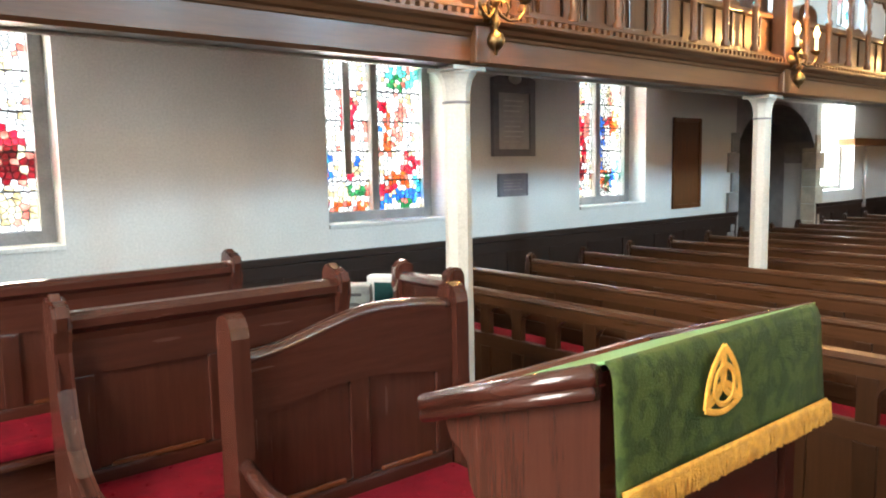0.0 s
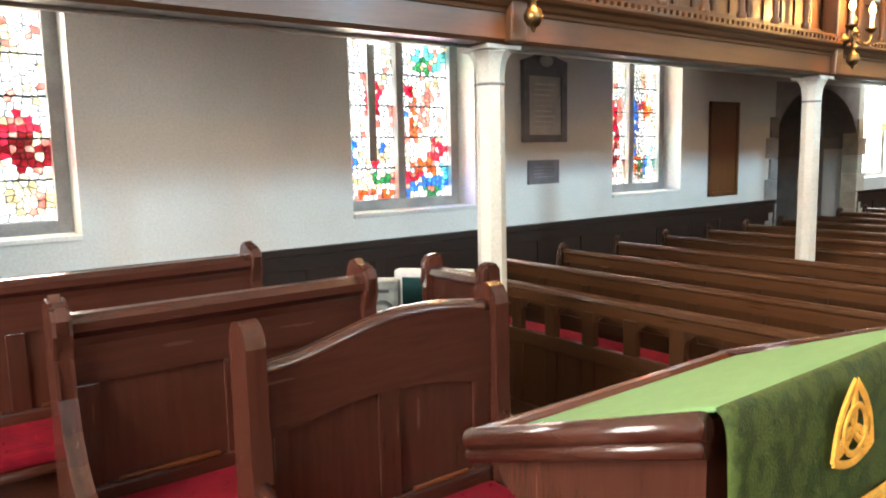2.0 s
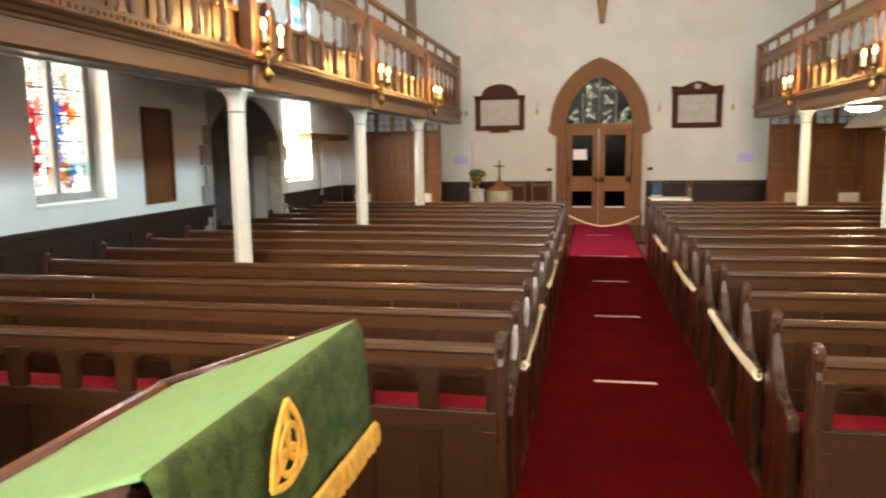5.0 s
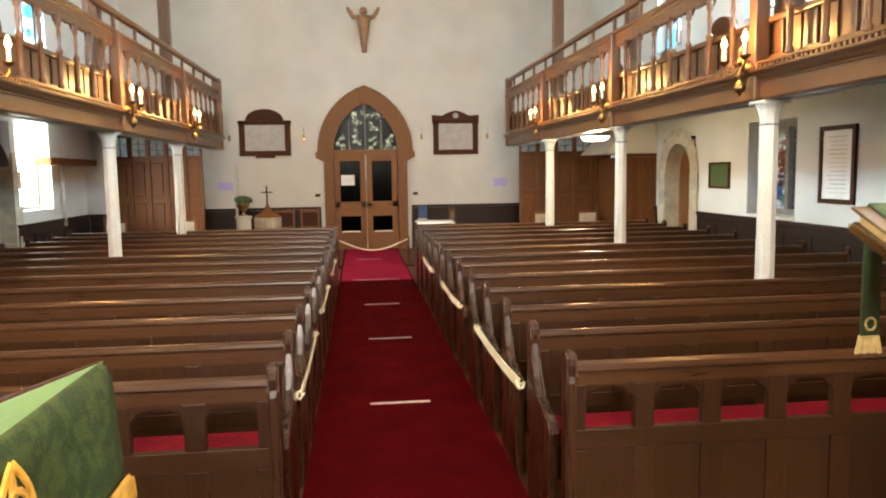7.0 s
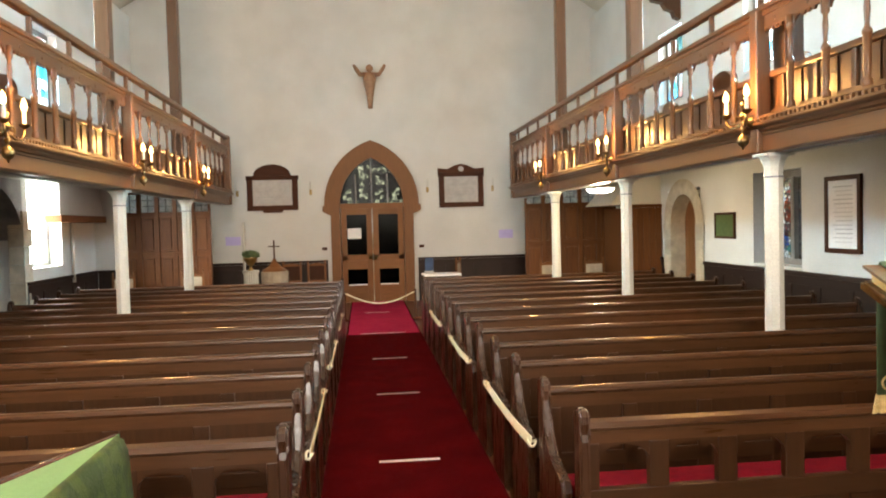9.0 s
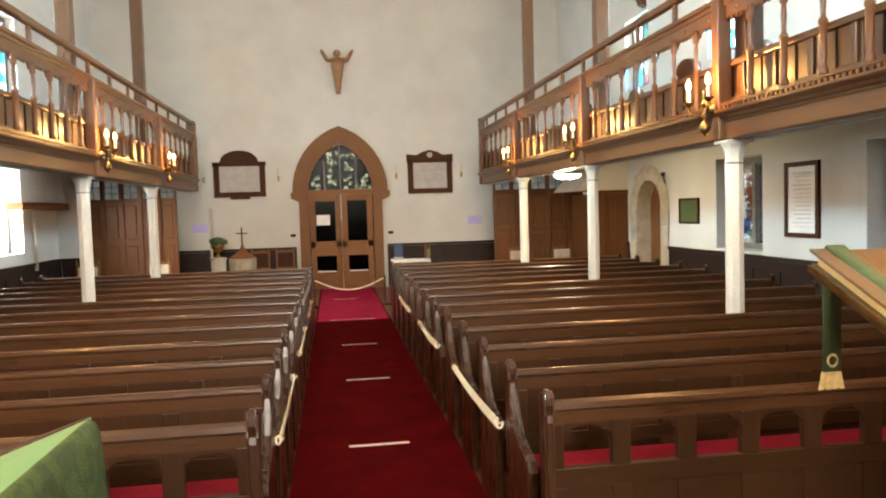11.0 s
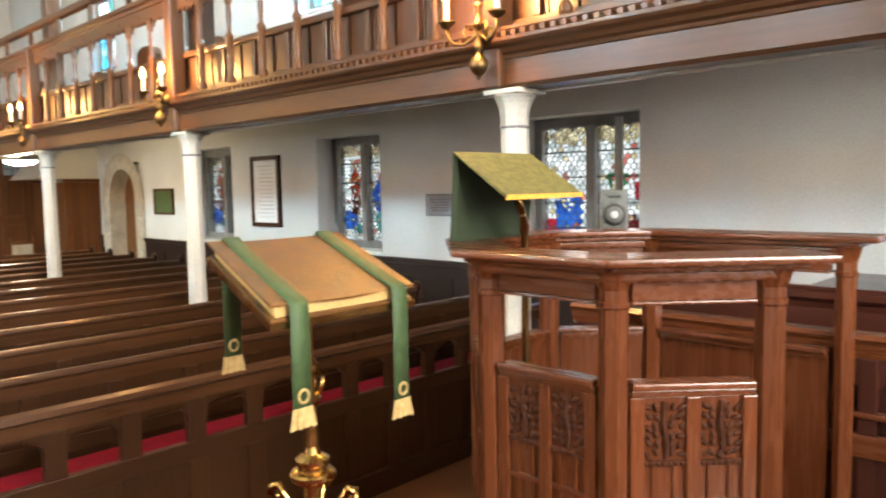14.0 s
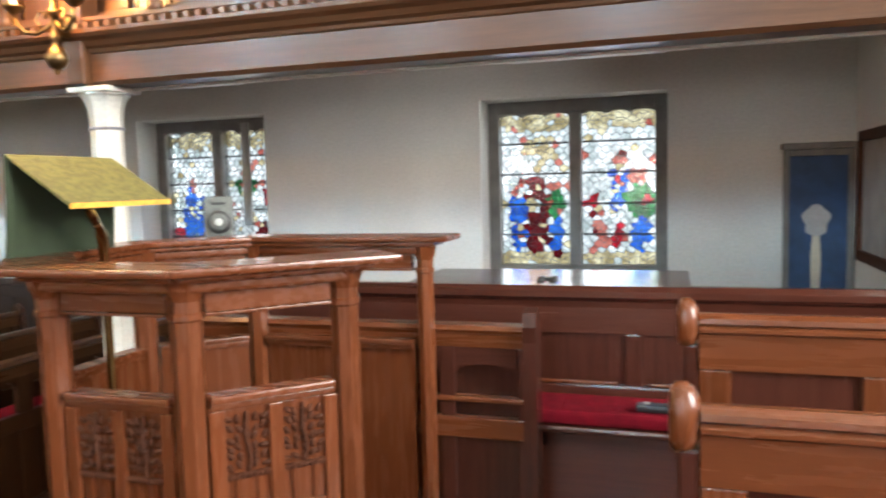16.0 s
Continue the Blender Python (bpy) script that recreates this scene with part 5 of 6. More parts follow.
def west_door():
    root = empty("door_1", "pointed oak doorway with glazed double doors and leaded light", "door", kind="structure")
    inner = arch_line(DY, 0.74, 2.28, 1.10)
    outer = arch_line(DY, 1.10, 2.28, 1.50)
    bm = bmesh.new()
    ring_o = [(DY + 0.96, 0.0), (DY + 0.96, 2.05), (DY + 1.14, 2.14), (DY + 1.14, 2.27)] + outer + [(DY - 1.14, 2.27), (DY - 1.14, 2.14), (DY - 0.96, 2.05), (DY - 0.96, 0.0)]
    ring_i = [(DY + 0.74, 0.0)] + [(DY + 0.74, 2.2)] * 3 + inner + [(DY - 0.74, 2.2)] * 3 + [(DY - 0.74, 0.0)]
    lo_o, hi_o = [[bm.verts.new((x, y, z)) for y, z in ring_o] for x in (XF - 0.07, XF)]
    lo_i, hi_i = [[bm.verts.new((x, y, z)) for y, z in ring_i] for x in (XF - 0.05, XF + 0.3)]
    for i in range(len(ring_o) - 1):
        for a, b in ((lo_o, lo_i), (lo_i, hi_i), (hi_o, lo_o)):
            try:
                bm.faces.new((a[i], a[i + 1], b[i + 1], b[i]))
            except ValueError:
                pass
    bmesh.ops.remove_doubles(bm, verts=bm.verts, dist=0.0005)
    part("surround", bm, DOORW[2], root, "moulded timber arch surround")
    x0, x1 = XF + 0.04, XF + 0.09
    boxpart("transom", (x0 - 0.02, x1, DY - 0.74, DY + 0.74, 2.20, 2.32), DOORW[1], root)
    for s in (-1, 1):
        y0, y1 = sorted((DY + s * 0.008, DY + s * 0.73))
        leaf = boxpart("leaf", (x0, x1, y0, y1, 0.98, 1.12), DOORW[1], root, "oak door leaf")
        for a, b, c, d in ((y0, y0 + 0.13, 0.0, 2.2), (y1 - 0.13, y1, 0.0, 2.2)):
            boxpart("stile", (x0, x1, a, b, c, d), DOORW[2], leaf)
        for c, d in ((0.0, 0.42), (0.78, 0.98), (2.06, 2.2)):
            boxpart("rail", (x0, x1, y0 + 0.13, y1 - 0.13, c, d), DOORW[1], leaf)
        for c, d in ((0.42, 0.78), (1.12, 2.06)):
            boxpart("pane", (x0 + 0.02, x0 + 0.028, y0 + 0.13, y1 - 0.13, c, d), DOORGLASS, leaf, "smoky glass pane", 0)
        bm = bmesh.new()
        bmesh.ops.create_uvsphere(bm, u_segments=12, v_segments=8, radius=0.035, matrix=Matrix.Translation((x0 - 0.045, DY + s * 0.075, 1.05)))
        part("door_knob", bm, BRASS, leaf, "brass knob", True)
    boxpart("notice", (x0 + 0.008, x0 + 0.016, DY + 0.27, DY + 0.58, 1.50, 1.74), WHITE, root, "white paper notice", 0)
    # leaded tracery light over the doors: four small figures on a dark ground
    rnd = random.Random(11)
    for y in (DY - 0.37, DY, DY + 0.37):
        h = 2.28 + 1.08 * (1 - (abs(y - DY) / 0.74) ** 1.6)
        boxpart("glazing_bar", (x0, x1 - 0.01, y - 0.014, y + 0.014, 2.32, h), DARKFRAME, root, bevel=0.003)
    seeds = [(DY - 0.70 + 0.093 * i + rnd.uniform(-0.03, 0.03), 2.36 + 0.088 * j + rnd.uniform(-0.03, 0.03)) for i in range(16) for j in range(12)]
    for k, poly in leaded_cells([(DY - 0.738, 2.32), (DY + 0.738, 2.32)] + [p for p in arch_line(DY, 0.738, 2.33, 1.04)], seeds):
        py, pz = seeds[k]
        off = (py - DY + 0.74) % 0.37 - 0.185
        tall = 2.80 if abs(py - DY) < 0.37 else 2.58
        pale = (off / 0.085) ** 2 + ((pz - tall + 0.12) / (tall - 2.36)) ** 2 < 1 or abs(pz - 3.12) < 0.05 or (pz < 2.42 and rnd.random() < 0.5)
        pb = bmesh.new()
        prism(pb, poly, 0, x0 + 0.02, x0 + 0.026)
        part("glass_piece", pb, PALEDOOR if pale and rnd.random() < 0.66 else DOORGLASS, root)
    # white strips added for the line of light at the foot of the panes
    for s in (-1, 1):
        boxpart("draught_strip", (x0 - 0.004, x0 + 0.001, *sorted((DY + s * 0.16, DY + s * 0.58)), 0.405, 0.428), WHITE, root, "white strip for the line of light under the pane", 0)
    return root


west_door()
# unseen fill lamp added in the porch to brighten the door panes
window_or_fill_light(XF + 0.9, DY, 3.9, 1.2, 1.2, (0.35, 0, -1), 40, (1.0, 0.88, 0.7))
# unseen porch behind the door, boxed in to keep sky light off the panes
for nm, b in (("porch_ceiling", (XF + 0.5, XF + 2.3, DY - 1.7, DY + 1.7, 4.1, 4.2)), ("porch_side", (XF + 0.5, XF + 2.3, DY - 1.7, DY - 1.6, 0, 4.1)), ("porch_side", (XF + 0.5, XF + 2.3, DY + 1.6, DY + 1.7, 0, 4.1)), ("porch_floor", (XF, XF + 2.3, DY - 1.6, DY + 1.6, -0.1, -0.004))):
    tagged(boxpart(nm, b, STONE, bevel=0), "unseen side of the porch, added to block sky light", "porch", kind="structure")
tagged(boxpart("porch_wall", (XF + 2.2, XF + 2.3, DY - 1.6, DY + 1.6, 0, 4.2), STONE, bevel=0), "dim stone porch wall behind the doors", "wall", kind="structure")

# ---- monuments and boards ----


def monument(face_x, y0, y1, z0, z1, style):
    root = empty("wall_monument", "dark framed marble wall tablet with shaped top", "memorial tablet", "west wall tablets")
    x0 = face_x - 0.05
    f = 0.13
    boxpart("tablet", (x0 + 0.02, face_x, y0 + f, y1 - f, z0 + f * 0.9, z1 - 0.05), MARBLE, root, "pale inscribed marble tablet")
    for a, b, c, d in ((y0, y0 + f, z0, z1), (y1 - f, y1, z0, z1), (y0 + f, y1 - f, z0, z0 + f * 0.9), (y0 - 0.02, y1 + 0.02, z1 - 0.08, z1 + 0.02)):
        boxpart("frame", (x0, face_x, a, b, c, d), CARVED[1], root, bevel=0.008)
    for i in range(6):
        boxpart("text_line", (x0 + 0.014, x0 + 0.022, y0 + f + 0.08, y1 - f - 0.08 - 0.03 * (i % 3), z0 + 0.24 + i * 0.06, z0 + 0.250 + i * 0.06), BATTEN, root, bevel=0)
    bm = bmesh.new()
    c, h = (y0 + y1) / 2, (y1 - y0) / 2
    if style:
        pts = [(c + (h - 0.15) * math.cos(math.pi * k / 12), z1 + 0.02 + 0.26 * math.sin(math.pi * k / 12)) for k in range(13)]
    else:
        pts = [(y1 + 0.02, z1 + 0.02), (y1 + 0.02, z1 + 0.12), (c + h * 0.6, z1 + 0.10), (c + h * 0.3, z1 + 0.18), (c, z1 + 0.22), (c - h * 0.3, z1 + 0.18), (c - h * 0.6, z1 + 0.10), (y0 - 0.02, z1 + 0.12), (y0 - 0.02, z1 + 0.02)]
    prism(bm, pts, 0, x0, face_x)
    part("pediment", bm, CARVED[1], root)
    if style:
        boxpart("base_block", (x0, face_x, c - 0.22, c + 0.22, z0 - 0.05, z0), CARVED[1], root)
    else:
        bm = bmesh.new()
        bmesh.ops.create_uvsphere(bm, u_segments=12, v_segments=6, radius=0.07, matrix=Matrix.Translation((x0, c, z1 + 0.1)) @ Matrix.Diagonal((0.3, 1, 0.9, 1)))
        part("boss", bm, MARBLE, root, "pale carved boss", True)
    return root


monument(XF, 1.55, 2.70, 2.20, 2.98, True)
monument(XF, -2.78, -1.72, 2.18, 2.98, False)


def wall_board(name, wall_y, into, x0, x1, z0, z1, label, category, frame_m, face_m, fw=0.04, depth=0.03, lines=0, line_m=None):
    root = empty(name, label, category)

    def bx(nm, a, b, d0, d1, c, d, m, bev=0.004, lab=""):
        lo, hi = sorted((wall_y + into * d0, wall_y + into * d1))
        return boxpart(nm, (a, b, lo, hi, c, d), m, root, lab, bev)
    bx("panel", x0 + fw, x1 - fw, 0.0, depth * 0.6, z0 + fw, z1 - fw, face_m)
    for a, b, c, d in ((x0, x0 + fw, z0, z1), (x1 - fw, x1, z0, z1), (x0 + fw, x1 - fw, z0, z0 + fw), (x0 + fw, x1 - fw, z1 - fw, z1)):
        bx("frame", a, b, 0.0, depth, c, d, frame_m)
    for i in range(lines):
        zz = z1 - fw - (z1 - z0 - 2 * fw) * (i + 1.5) / (lines + 2)
        bx("text_line", x0 + fw + (x1 - x0) * 0.14, x1 - fw - (x1 - x0) * (0.14 + 0.05 * (i % 3)), depth * 0.6, depth * 0.6 + 0.003, zz - 0.006, zz + 0.006, line_m or SLATE, 0)
    return root


wall_board("notice_board", YL, -1, 8.34, 8.95, 1.19, 2.32, "narrow brown oak notice board on the wall", "notice board", PARTW[2], PARTW[2], 0.05, 0.035)
wall_board("memorial_plaque", YL, -1, 5.36, 5.78, 1.46, 1.69, "small dark bronze memorial plaque", "memorial plaque", SLATE, SLATE, 0.02, 0.02, 4, GREYSTONE)
mm = wall_board("wall_monument", YL, -1, 5.28, 5.86, 1.86, 2.55, "grey marble wall monument with dark slate surround", "memorial tablet", SLATE, MARBLE, 0.07, 0.05, 9, INK)
bm = bmesh.new()
prism(bm, [(5.28, 2.55), (5.28, 2.62), (5.42, 2.66), (5.57, 2.73), (5.72, 2.66), (5.86, 2.62), (5.86, 2.55)], 1, YL - 0.05, YL)
part("pediment", bm, SLATE, mm)
bm = bmesh.new()
bmesh.ops.create_uvsphere(bm, u_segments=14, v_segments=8, radius=0.09, matrix=Matrix.Translation((5.57, YL - 0.05, 2.62)) @ Matrix.Diagonal((1, 0.3, 0.6, 1)))
part("boss", bm, MARBLE, mm, "", True)
wall_board("framed_roll", YR, 1, 8.22, 8.86, 1.34, 2.24, "dark framed roll with pale printed sheet", "picture frame", CARVED[2], WHITE, 0.055, 0.04, 14, INK)
wall_board("memorial_plaque", YR, 1, 5.30, 5.68, 1.52, 1.74, "small grey engraved memorial plaque", "memorial plaque", SLATE, GREYSTONE, 0.015, 0.02, 5, SLATE)
wall_board("notice_board", YR, 1, 11.03, 11.66, 1.46, 1.86, "green baize notice board in dark frame", "notice board", CARVED[0], BOARD, 0.035, 0.035)

# figure of carved wood high on the west wall: one plain form
bm = bmesh.new()
cx, cy = XF - 0.12, DY - 0.03
tube(bm, [(cx, cy, 4.5), (cx, cy, 4.75), (cx, cy, 5.0), (cx, cy, 5.2), (cx, cy, 5.32)], [0.05, 0.075, 0.12, 0.15, 0.09], 10)
for s in (-1, 1):
    tube(bm, [(cx, cy + s * 0.08, 5.27), (cx, cy + s * 0.22, 5.28), (cx, cy + s * 0.3, 5.4), (cx, cy + s * 0.36, 5.5)], [0.06, 0.05, 0.045, 0.03], 8)
bmesh.ops.create_icosphere(bm, subdivisions=2, radius=0.09, matrix=Matrix.Translation((cx, cy, 5.42)))
tagged(part("wall_figure", bm, BRONZE, smooth=True), "carved wooden figure with raised arms on the wall", "sculpture")
boxpart("hanging_rod", (XF - 0.1, XF - 0.004, cy - 0.02, cy + 0.02, 4.9, 4.95), BRONZE).parent = bpy.data.objects["wall_figure"]


# candle brackets on the west wall
def small_bracket(y, z):
    root = empty("candle_bracket", "small brass candle bracket with white candle", "candle bracket", "west wall brackets")
    bm = bmesh.new()
    tube(bm, [(XF, y, z), (XF - 0.07, y, z - 0.02), (XF - 0.08, y, z + 0.04)], 0.012, 6)
    part("arm", bm, OLDBRASS, root)
    bm = bmesh.new()
    lathe(bm, [(0.03, z + 0.04), (0.035, z + 0.05), (0.018, z + 0.055), (0.018, z + 0.22)], XF - 0.08, y, 8)
    part("candle", bm, PAINT, root, "white candle")
    bm = bmesh.new()
    box(bm, XF - 0.015, XF, y - 0.03, y + 0.03, z - 0.08, z + 0.06, 0.005)
    part("backplate", bm, OLDBRASS, root)


for y in (2.92, 1.26, -1.45, -3.0):
    small_bracket(y, 2.62)
for y in (3.05, -3.3):
    tagged(boxpart("wall_notice", (XF - 0.012, XF - 0.002, y - 0.17, y + 0.17, 1.42, 1.62), LILAC, bevel=0.002), "small lilac printed notice on the wall", "notice", "wall notices")
for y in (0.98, -1.28):
    tagged(boxpart("light_switch", (XF - 0.02, XF - 0.002, y - 0.06, y + 0.06, 1.25, 1.32), CARVED[1], bevel=0.004), "small dark brass switch plate beside the door", "switch", "switches")

# ---- sconces on the gallery fronts ----


def sconce(x, front, s):
    root = empty("sconce", "brass two-branch candle sconce, lit, on the gallery post", "wall lamp", "gallery sconces")
    f = front - s * 0.152

    bm = bmesh.new()
    lathe(bm, [(0.003, 2.305), (0.012, 2.315), (0.010, 2.325), (0.030, 2.338), (0.043, 2.36), (0.045, 2.38), (0.034, 2.408), (0.014, 2.42), (0.012, 2.44), (0.022, 2.452), (0.022, 2.464), (0.014, 2.48), (0.014, 2.54), (0.026, 2.55), (0.026, 2.565), (0.013, 2.58), (0.011, 2.63), (0.02, 2.645), (0.004, 2.67)], x, f - s * 0.07, 14)
    part("body", bm, BRONZED, root, "", True)
    bm = bmesh.new()
    lathe(bm, [(0.05, 0.0), (0.05, 0.008), (0.035, 0.018), (0.012, 0.07)], 0, 0, 16)
    bmesh.ops.transform(bm, matrix=Matrix.Translation((x, f, 2.515)) @ Euler((radians(90 * s), 0, 0)).to_matrix().to_4x4(), verts=bm.verts)
    part("backplate", bm, BRONZED, root, "", True)
    for k in (-1, 1):
        cx, cy = x + k * 0.155, f - s * 0.12
        bm = bmesh.new()
        tube(bm, [(x, f - s * 0.07, 2.535), (x + k * 0.03, f - s * 0.075, 2.50), (x + k * 0.07, f - s * 0.09, 2.475), (x + k * 0.115, f - s * 0.11, 2.48), (x + k * 0.147, cy, 2.515), (cx, cy, 2.56)], 0.009, 8)
        part("branch", bm, BRONZED, root, "", True)
        bm = bmesh.new()
        tube(bm, [(x + k * 0.05, f - s * 0.085, 2.485), (x + k * 0.075, f - s * 0.09, 2.53), (x + k * 0.06, f - s * 0.085, 2.565), (x + k * 0.03, f - s * 0.08, 2.56), (x + k * 0.035, f - s * 0.08, 2.535)], 0.006, 6)
        part("scroll", bm, BRONZED, root, "", True)
        bm = bmesh.new()
        lathe(bm, [(0.010, 2.555), (0.022, 2.565), (0.040, 2.582), (0.042, 2.59), (0.016, 2.594)], cx, cy, 12)
        part("drip_pan", bm, BRONZED, root)
        bm = bmesh.new()
        lathe(bm, [(0.014, 2.5945), (0.014, 2.685)], cx, cy, 10)
        part("candle_tube", bm, PAINT, root, "cream candle sleeve")
        bm = bmesh.new()
        lathe(bm, [(0.010, 2.6855), (0.019, 2.70), (0.022, 2.718), (0.015, 2.748), (0.003, 2.775)], cx, cy, 12)
        part("bulb", bm, FLAME, root, "glowing candle bulb", True)
    lamp = bpy.data.lights.new("sconce_glow", "POINT")
    lamp.energy, lamp.color, lamp.shadow_soft_size = 42.0, (1.0, 0.50, 0.14), 0.06
    ob = new("sconce_glow", lamp)
    ob.location = (x, f - s * 0.20, 2.76)
    return root


for x in BAYS_N:
    sconce(x + 0.035, GL - 0.04, 1)
for x in BAYS_S:
    sconce(x + 0.035, GR, -1)

# round ceiling light under the gallery
cl = empty("ceiling_light", "round lit glass ceiling light under the gallery", "ceiling light")
bm = bmesh.new()
lathe(bm, [(0.06, 2.19), (0.15, 2.205), (0.19, 2.23), (0.2, 2.26)], 11.1, -3.4, 20)
part("diffuser", bm, DISC, cl, "", True)
bm = bmesh.new()
lathe(bm, [(0.205, 2.25), (0.21, 2.28), (0.02, 2.29), (0.02, 2.80)], 11.1, -3.4, 20)
part("rim", bm, PAINT, cl)

lamp = bpy.data.lights.new("ceiling_light_glow", "POINT")
lamp.energy, lamp.color, lamp.shadow_soft_size = 55.0, (1.0, 0.80, 0.48), 0.12
new("ceiling_light_glow", lamp).location = (11.1, -3.4, 2.05)

# ---- tape, ropes, cables ----
TAPES = ((6.12, -0.46, 0.46), (8.36, -0.48, 0.46), (10.45, -0.46, 0.46), (12.73, -0.57, 0.74), (15.65, -0.4, 0.5))
for x, y, w in TAPES:
    ob = boxpart("floor_tape", (x - 0.022, x + 0.022, y, y + w, 0.0145 if x < 12.7 else 0.0225, 0.0165 if x < 12.7 else 0.0245), TAPE, bevel=0)
    tagged(ob, "white distance tape stuck across the carpet", "floor tape", "floor tapes")


def rope(pts, label, flat=True):
    ob = empty("ribbon_barrier", label, "ribbon", "ribbon barriers")
    bm = bmesh.new()
    if flat:
        up, dn = [], []
        for p in pts:
            up.append(bm.verts.new((p[0], p[1], p[2] + 0.030)))
            dn.append(bm.verts.new((p[0], p[1] + 0.004, p[2] - 0.030)))
        for i in range(len(pts) - 1):
            bm.faces.new((up[i], up[i + 1], dn[i + 1], dn[i]))
    else:
        tube(bm, pts, 0.012, 6)
    s = part("ribbon", bm, ROPE, ob)
    if flat:
        s.modifiers.new("thickness", "SOLIDIFY").thickness = 0.005
        for p in (pts[0], pts[-1]):
            bm = bmesh.new()
            tube(bm, [(p[0] + 0.05 * math.cos(t * 0.6), p[1] + 0.02 * math.sin(t * 0.6), p[2] + 0.012 * math.sin(t * 1.1)) for t in range(11)], 0.007, 5)
            part("tie", bm, ROPE, ob, "tied ribbon loop")
    return ob


def sag(x0, x1, y, z, dip):
    return [(x0 + (x1 - x0) * i / 8, y, z - dip * math.sin(math.pi * i / 8)) for i in range(9)]


for y in (0.385, -0.815):
    for a, b in ((4.5, 6.0), (6.94, 8.29), (9.3, 10.6)):
        rope(sag(a, b, y, 0.60, 0.02), "cream ribbon tied along the pew ends")
rope([(14.6, -0.86 + 1.3 * i / 12, 0.52 - 0.20 * math.sin(math.pi * i / 12)) for i in range(13)], "cream rope hung across the aisle", False)
for y in (-0.88, 0.46):
    bm = bmesh.new()
    lathe(bm, [(0.12, 0.0), (0.12, 0.02), (0.02, 0.04), (0.018, 0.54), (0.03, 0.56)], 14.6, y, 10)
    tagged(part("rope_post", bm, CARVED[2], smooth=True), "short dark post holding the aisle rope", "post", "rope posts")

# ---- back of the church ----


def partition(name, y0, y1, label):
    root = empty(name, label, "partition", kind="structure")
    x = GX1
    boxpart("board", (x + 0.02, x + 0.05, y0, y1, 0, 2.12), PARTW[2], root, bevel=0)
    n = max(3, round((y1 - y0) / 0.36))
    for i in range(n + 1):
        y = y0 + (y1 - y0) * i / n
        boxpart("stile", (x - 0.015, x + 0.06, max(y0, y - 0.04), min(y1, y + 0.04), 0, 2.80), PARTW[2], root)
    for a, b in ((0, 0.16), (0.55, 0.63), (1.30, 1.40), (2.07, 2.16), (2.51, 2.80)):
        boxpart("rail", (x - 0.01, x + 0.055, y0, y1, a, b), PARTW[1], root)
    for i in range(n):
        for c, d in ((0.16, 0.55), (0.63, 1.30), (1.40, 2.07)):
            boxpart("panel", (x + 0.004, x + 0.022, y0 + (y1 - y0) * i / n + 0.075, y0 + (y1 - y0) * (i + 1) / n - 0.075, c + 0.04, d - 0.04), PARTW[2], root, bevel=0.012)
        ya, yb = y0 + (y1 - y0) * i / n + 0.04, y0 + (y1 - y0) * (i + 1) / n - 0.04
        boxpart("pane", (x + 0.02, x + 0.026, ya, yb, 2.16, 2.51), CLEARPANE, root, "clear leaded pane", 0)
        boxpart("glazing_bar", (x + 0.012, x + 0.03, (ya + yb) / 2 - 0.006, (ya + yb) / 2 + 0.006, 2.16, 2.51), LEAD, root, bevel=0)
        for zz in (2.27, 2.39):
            boxpart("glazing_bar", (x + 0.010, x + 0.032, ya, yb, zz, zz + 0.01), LEAD, root, bevel=0)
    return root


partition("partition_north", 3.02, 4.69, "panelled oak partition with leaded top lights")
partition("partition_south", -5.1, -3.2, "panelled oak partition with leaded top lights")
# boarded stair enclosure with a sloping plaster soffit, beside the arched door
se = empty("stair_enclosure", "dark boarded stair enclosure under a cream sloping soffit", "partition", kind="structure")
for k in range(5):
    boxpart("board", (13.76, 13.785, -5.44 + 0.118 * k, -5.44 + 0.118 * k + 0.114, 0.0, 2.0), PARTW[2], se, "", 0.005)
boxpart("side_boarding", (13.79, 15.28, -4.88, -4.85, 0.0, 2.0), PARTW[2], se)
boxpart("head_rail", (13.74, 13.80, -5.44, -4.84, 2.002, 2.06), PARTW[1], se)
bm = bmesh.new()
prism(bm, [(-5.445, 2.065), (-4.46, 2.065), (-4.96, 2.62), (-5.445, 2.66)], 0, 13.80, 15.27)
part("soffit", bm, CEILING, se, "cream plastered sloping soffit")
# white plastered side of the stair over the bright window, on a pale beam
ns = empty("stair_side", "white plastered stair side carried on a pale brown beam", "stair", kind="structure")
bm = bmesh.new()
prism(bm, [(13.0, 2.105), (15.0, 2.105), (14.7, 2.795), (13.0, 2.795)], 1, 4.90, 5.14)
part("plaster_side", bm, PLASTER, ns)
boxpart("beam", (12.98, 15.05, 4.87, 5.14, 1.985, 2.10), DOORW[0], ns, "pale brown oak beam", 0.012)
tagged(boxpart("stair_wall", (15.2, 15.28, 4.70, 5.14, 1.08, 2.79), PLASTER, bevel=0.0), "white plastered stair wall", "wall", kind="structure")
tagged(boxpart("stair_dado", (15.18, 15.28, 4.70, 5.10, 0.0, 1.078), DADO[2], bevel=0.0), "dark boarding below the stair wall", "dado", kind="structure")
bm = bmesh.new()
tube(bm, [(13.98, 5.09, 0.95), (13.98, 5.09, 1.98)], 0.03, 8)
tagged(part("pipe", bm, PAINT, smooth=True), "white painted pipe beside the window", "pipe")
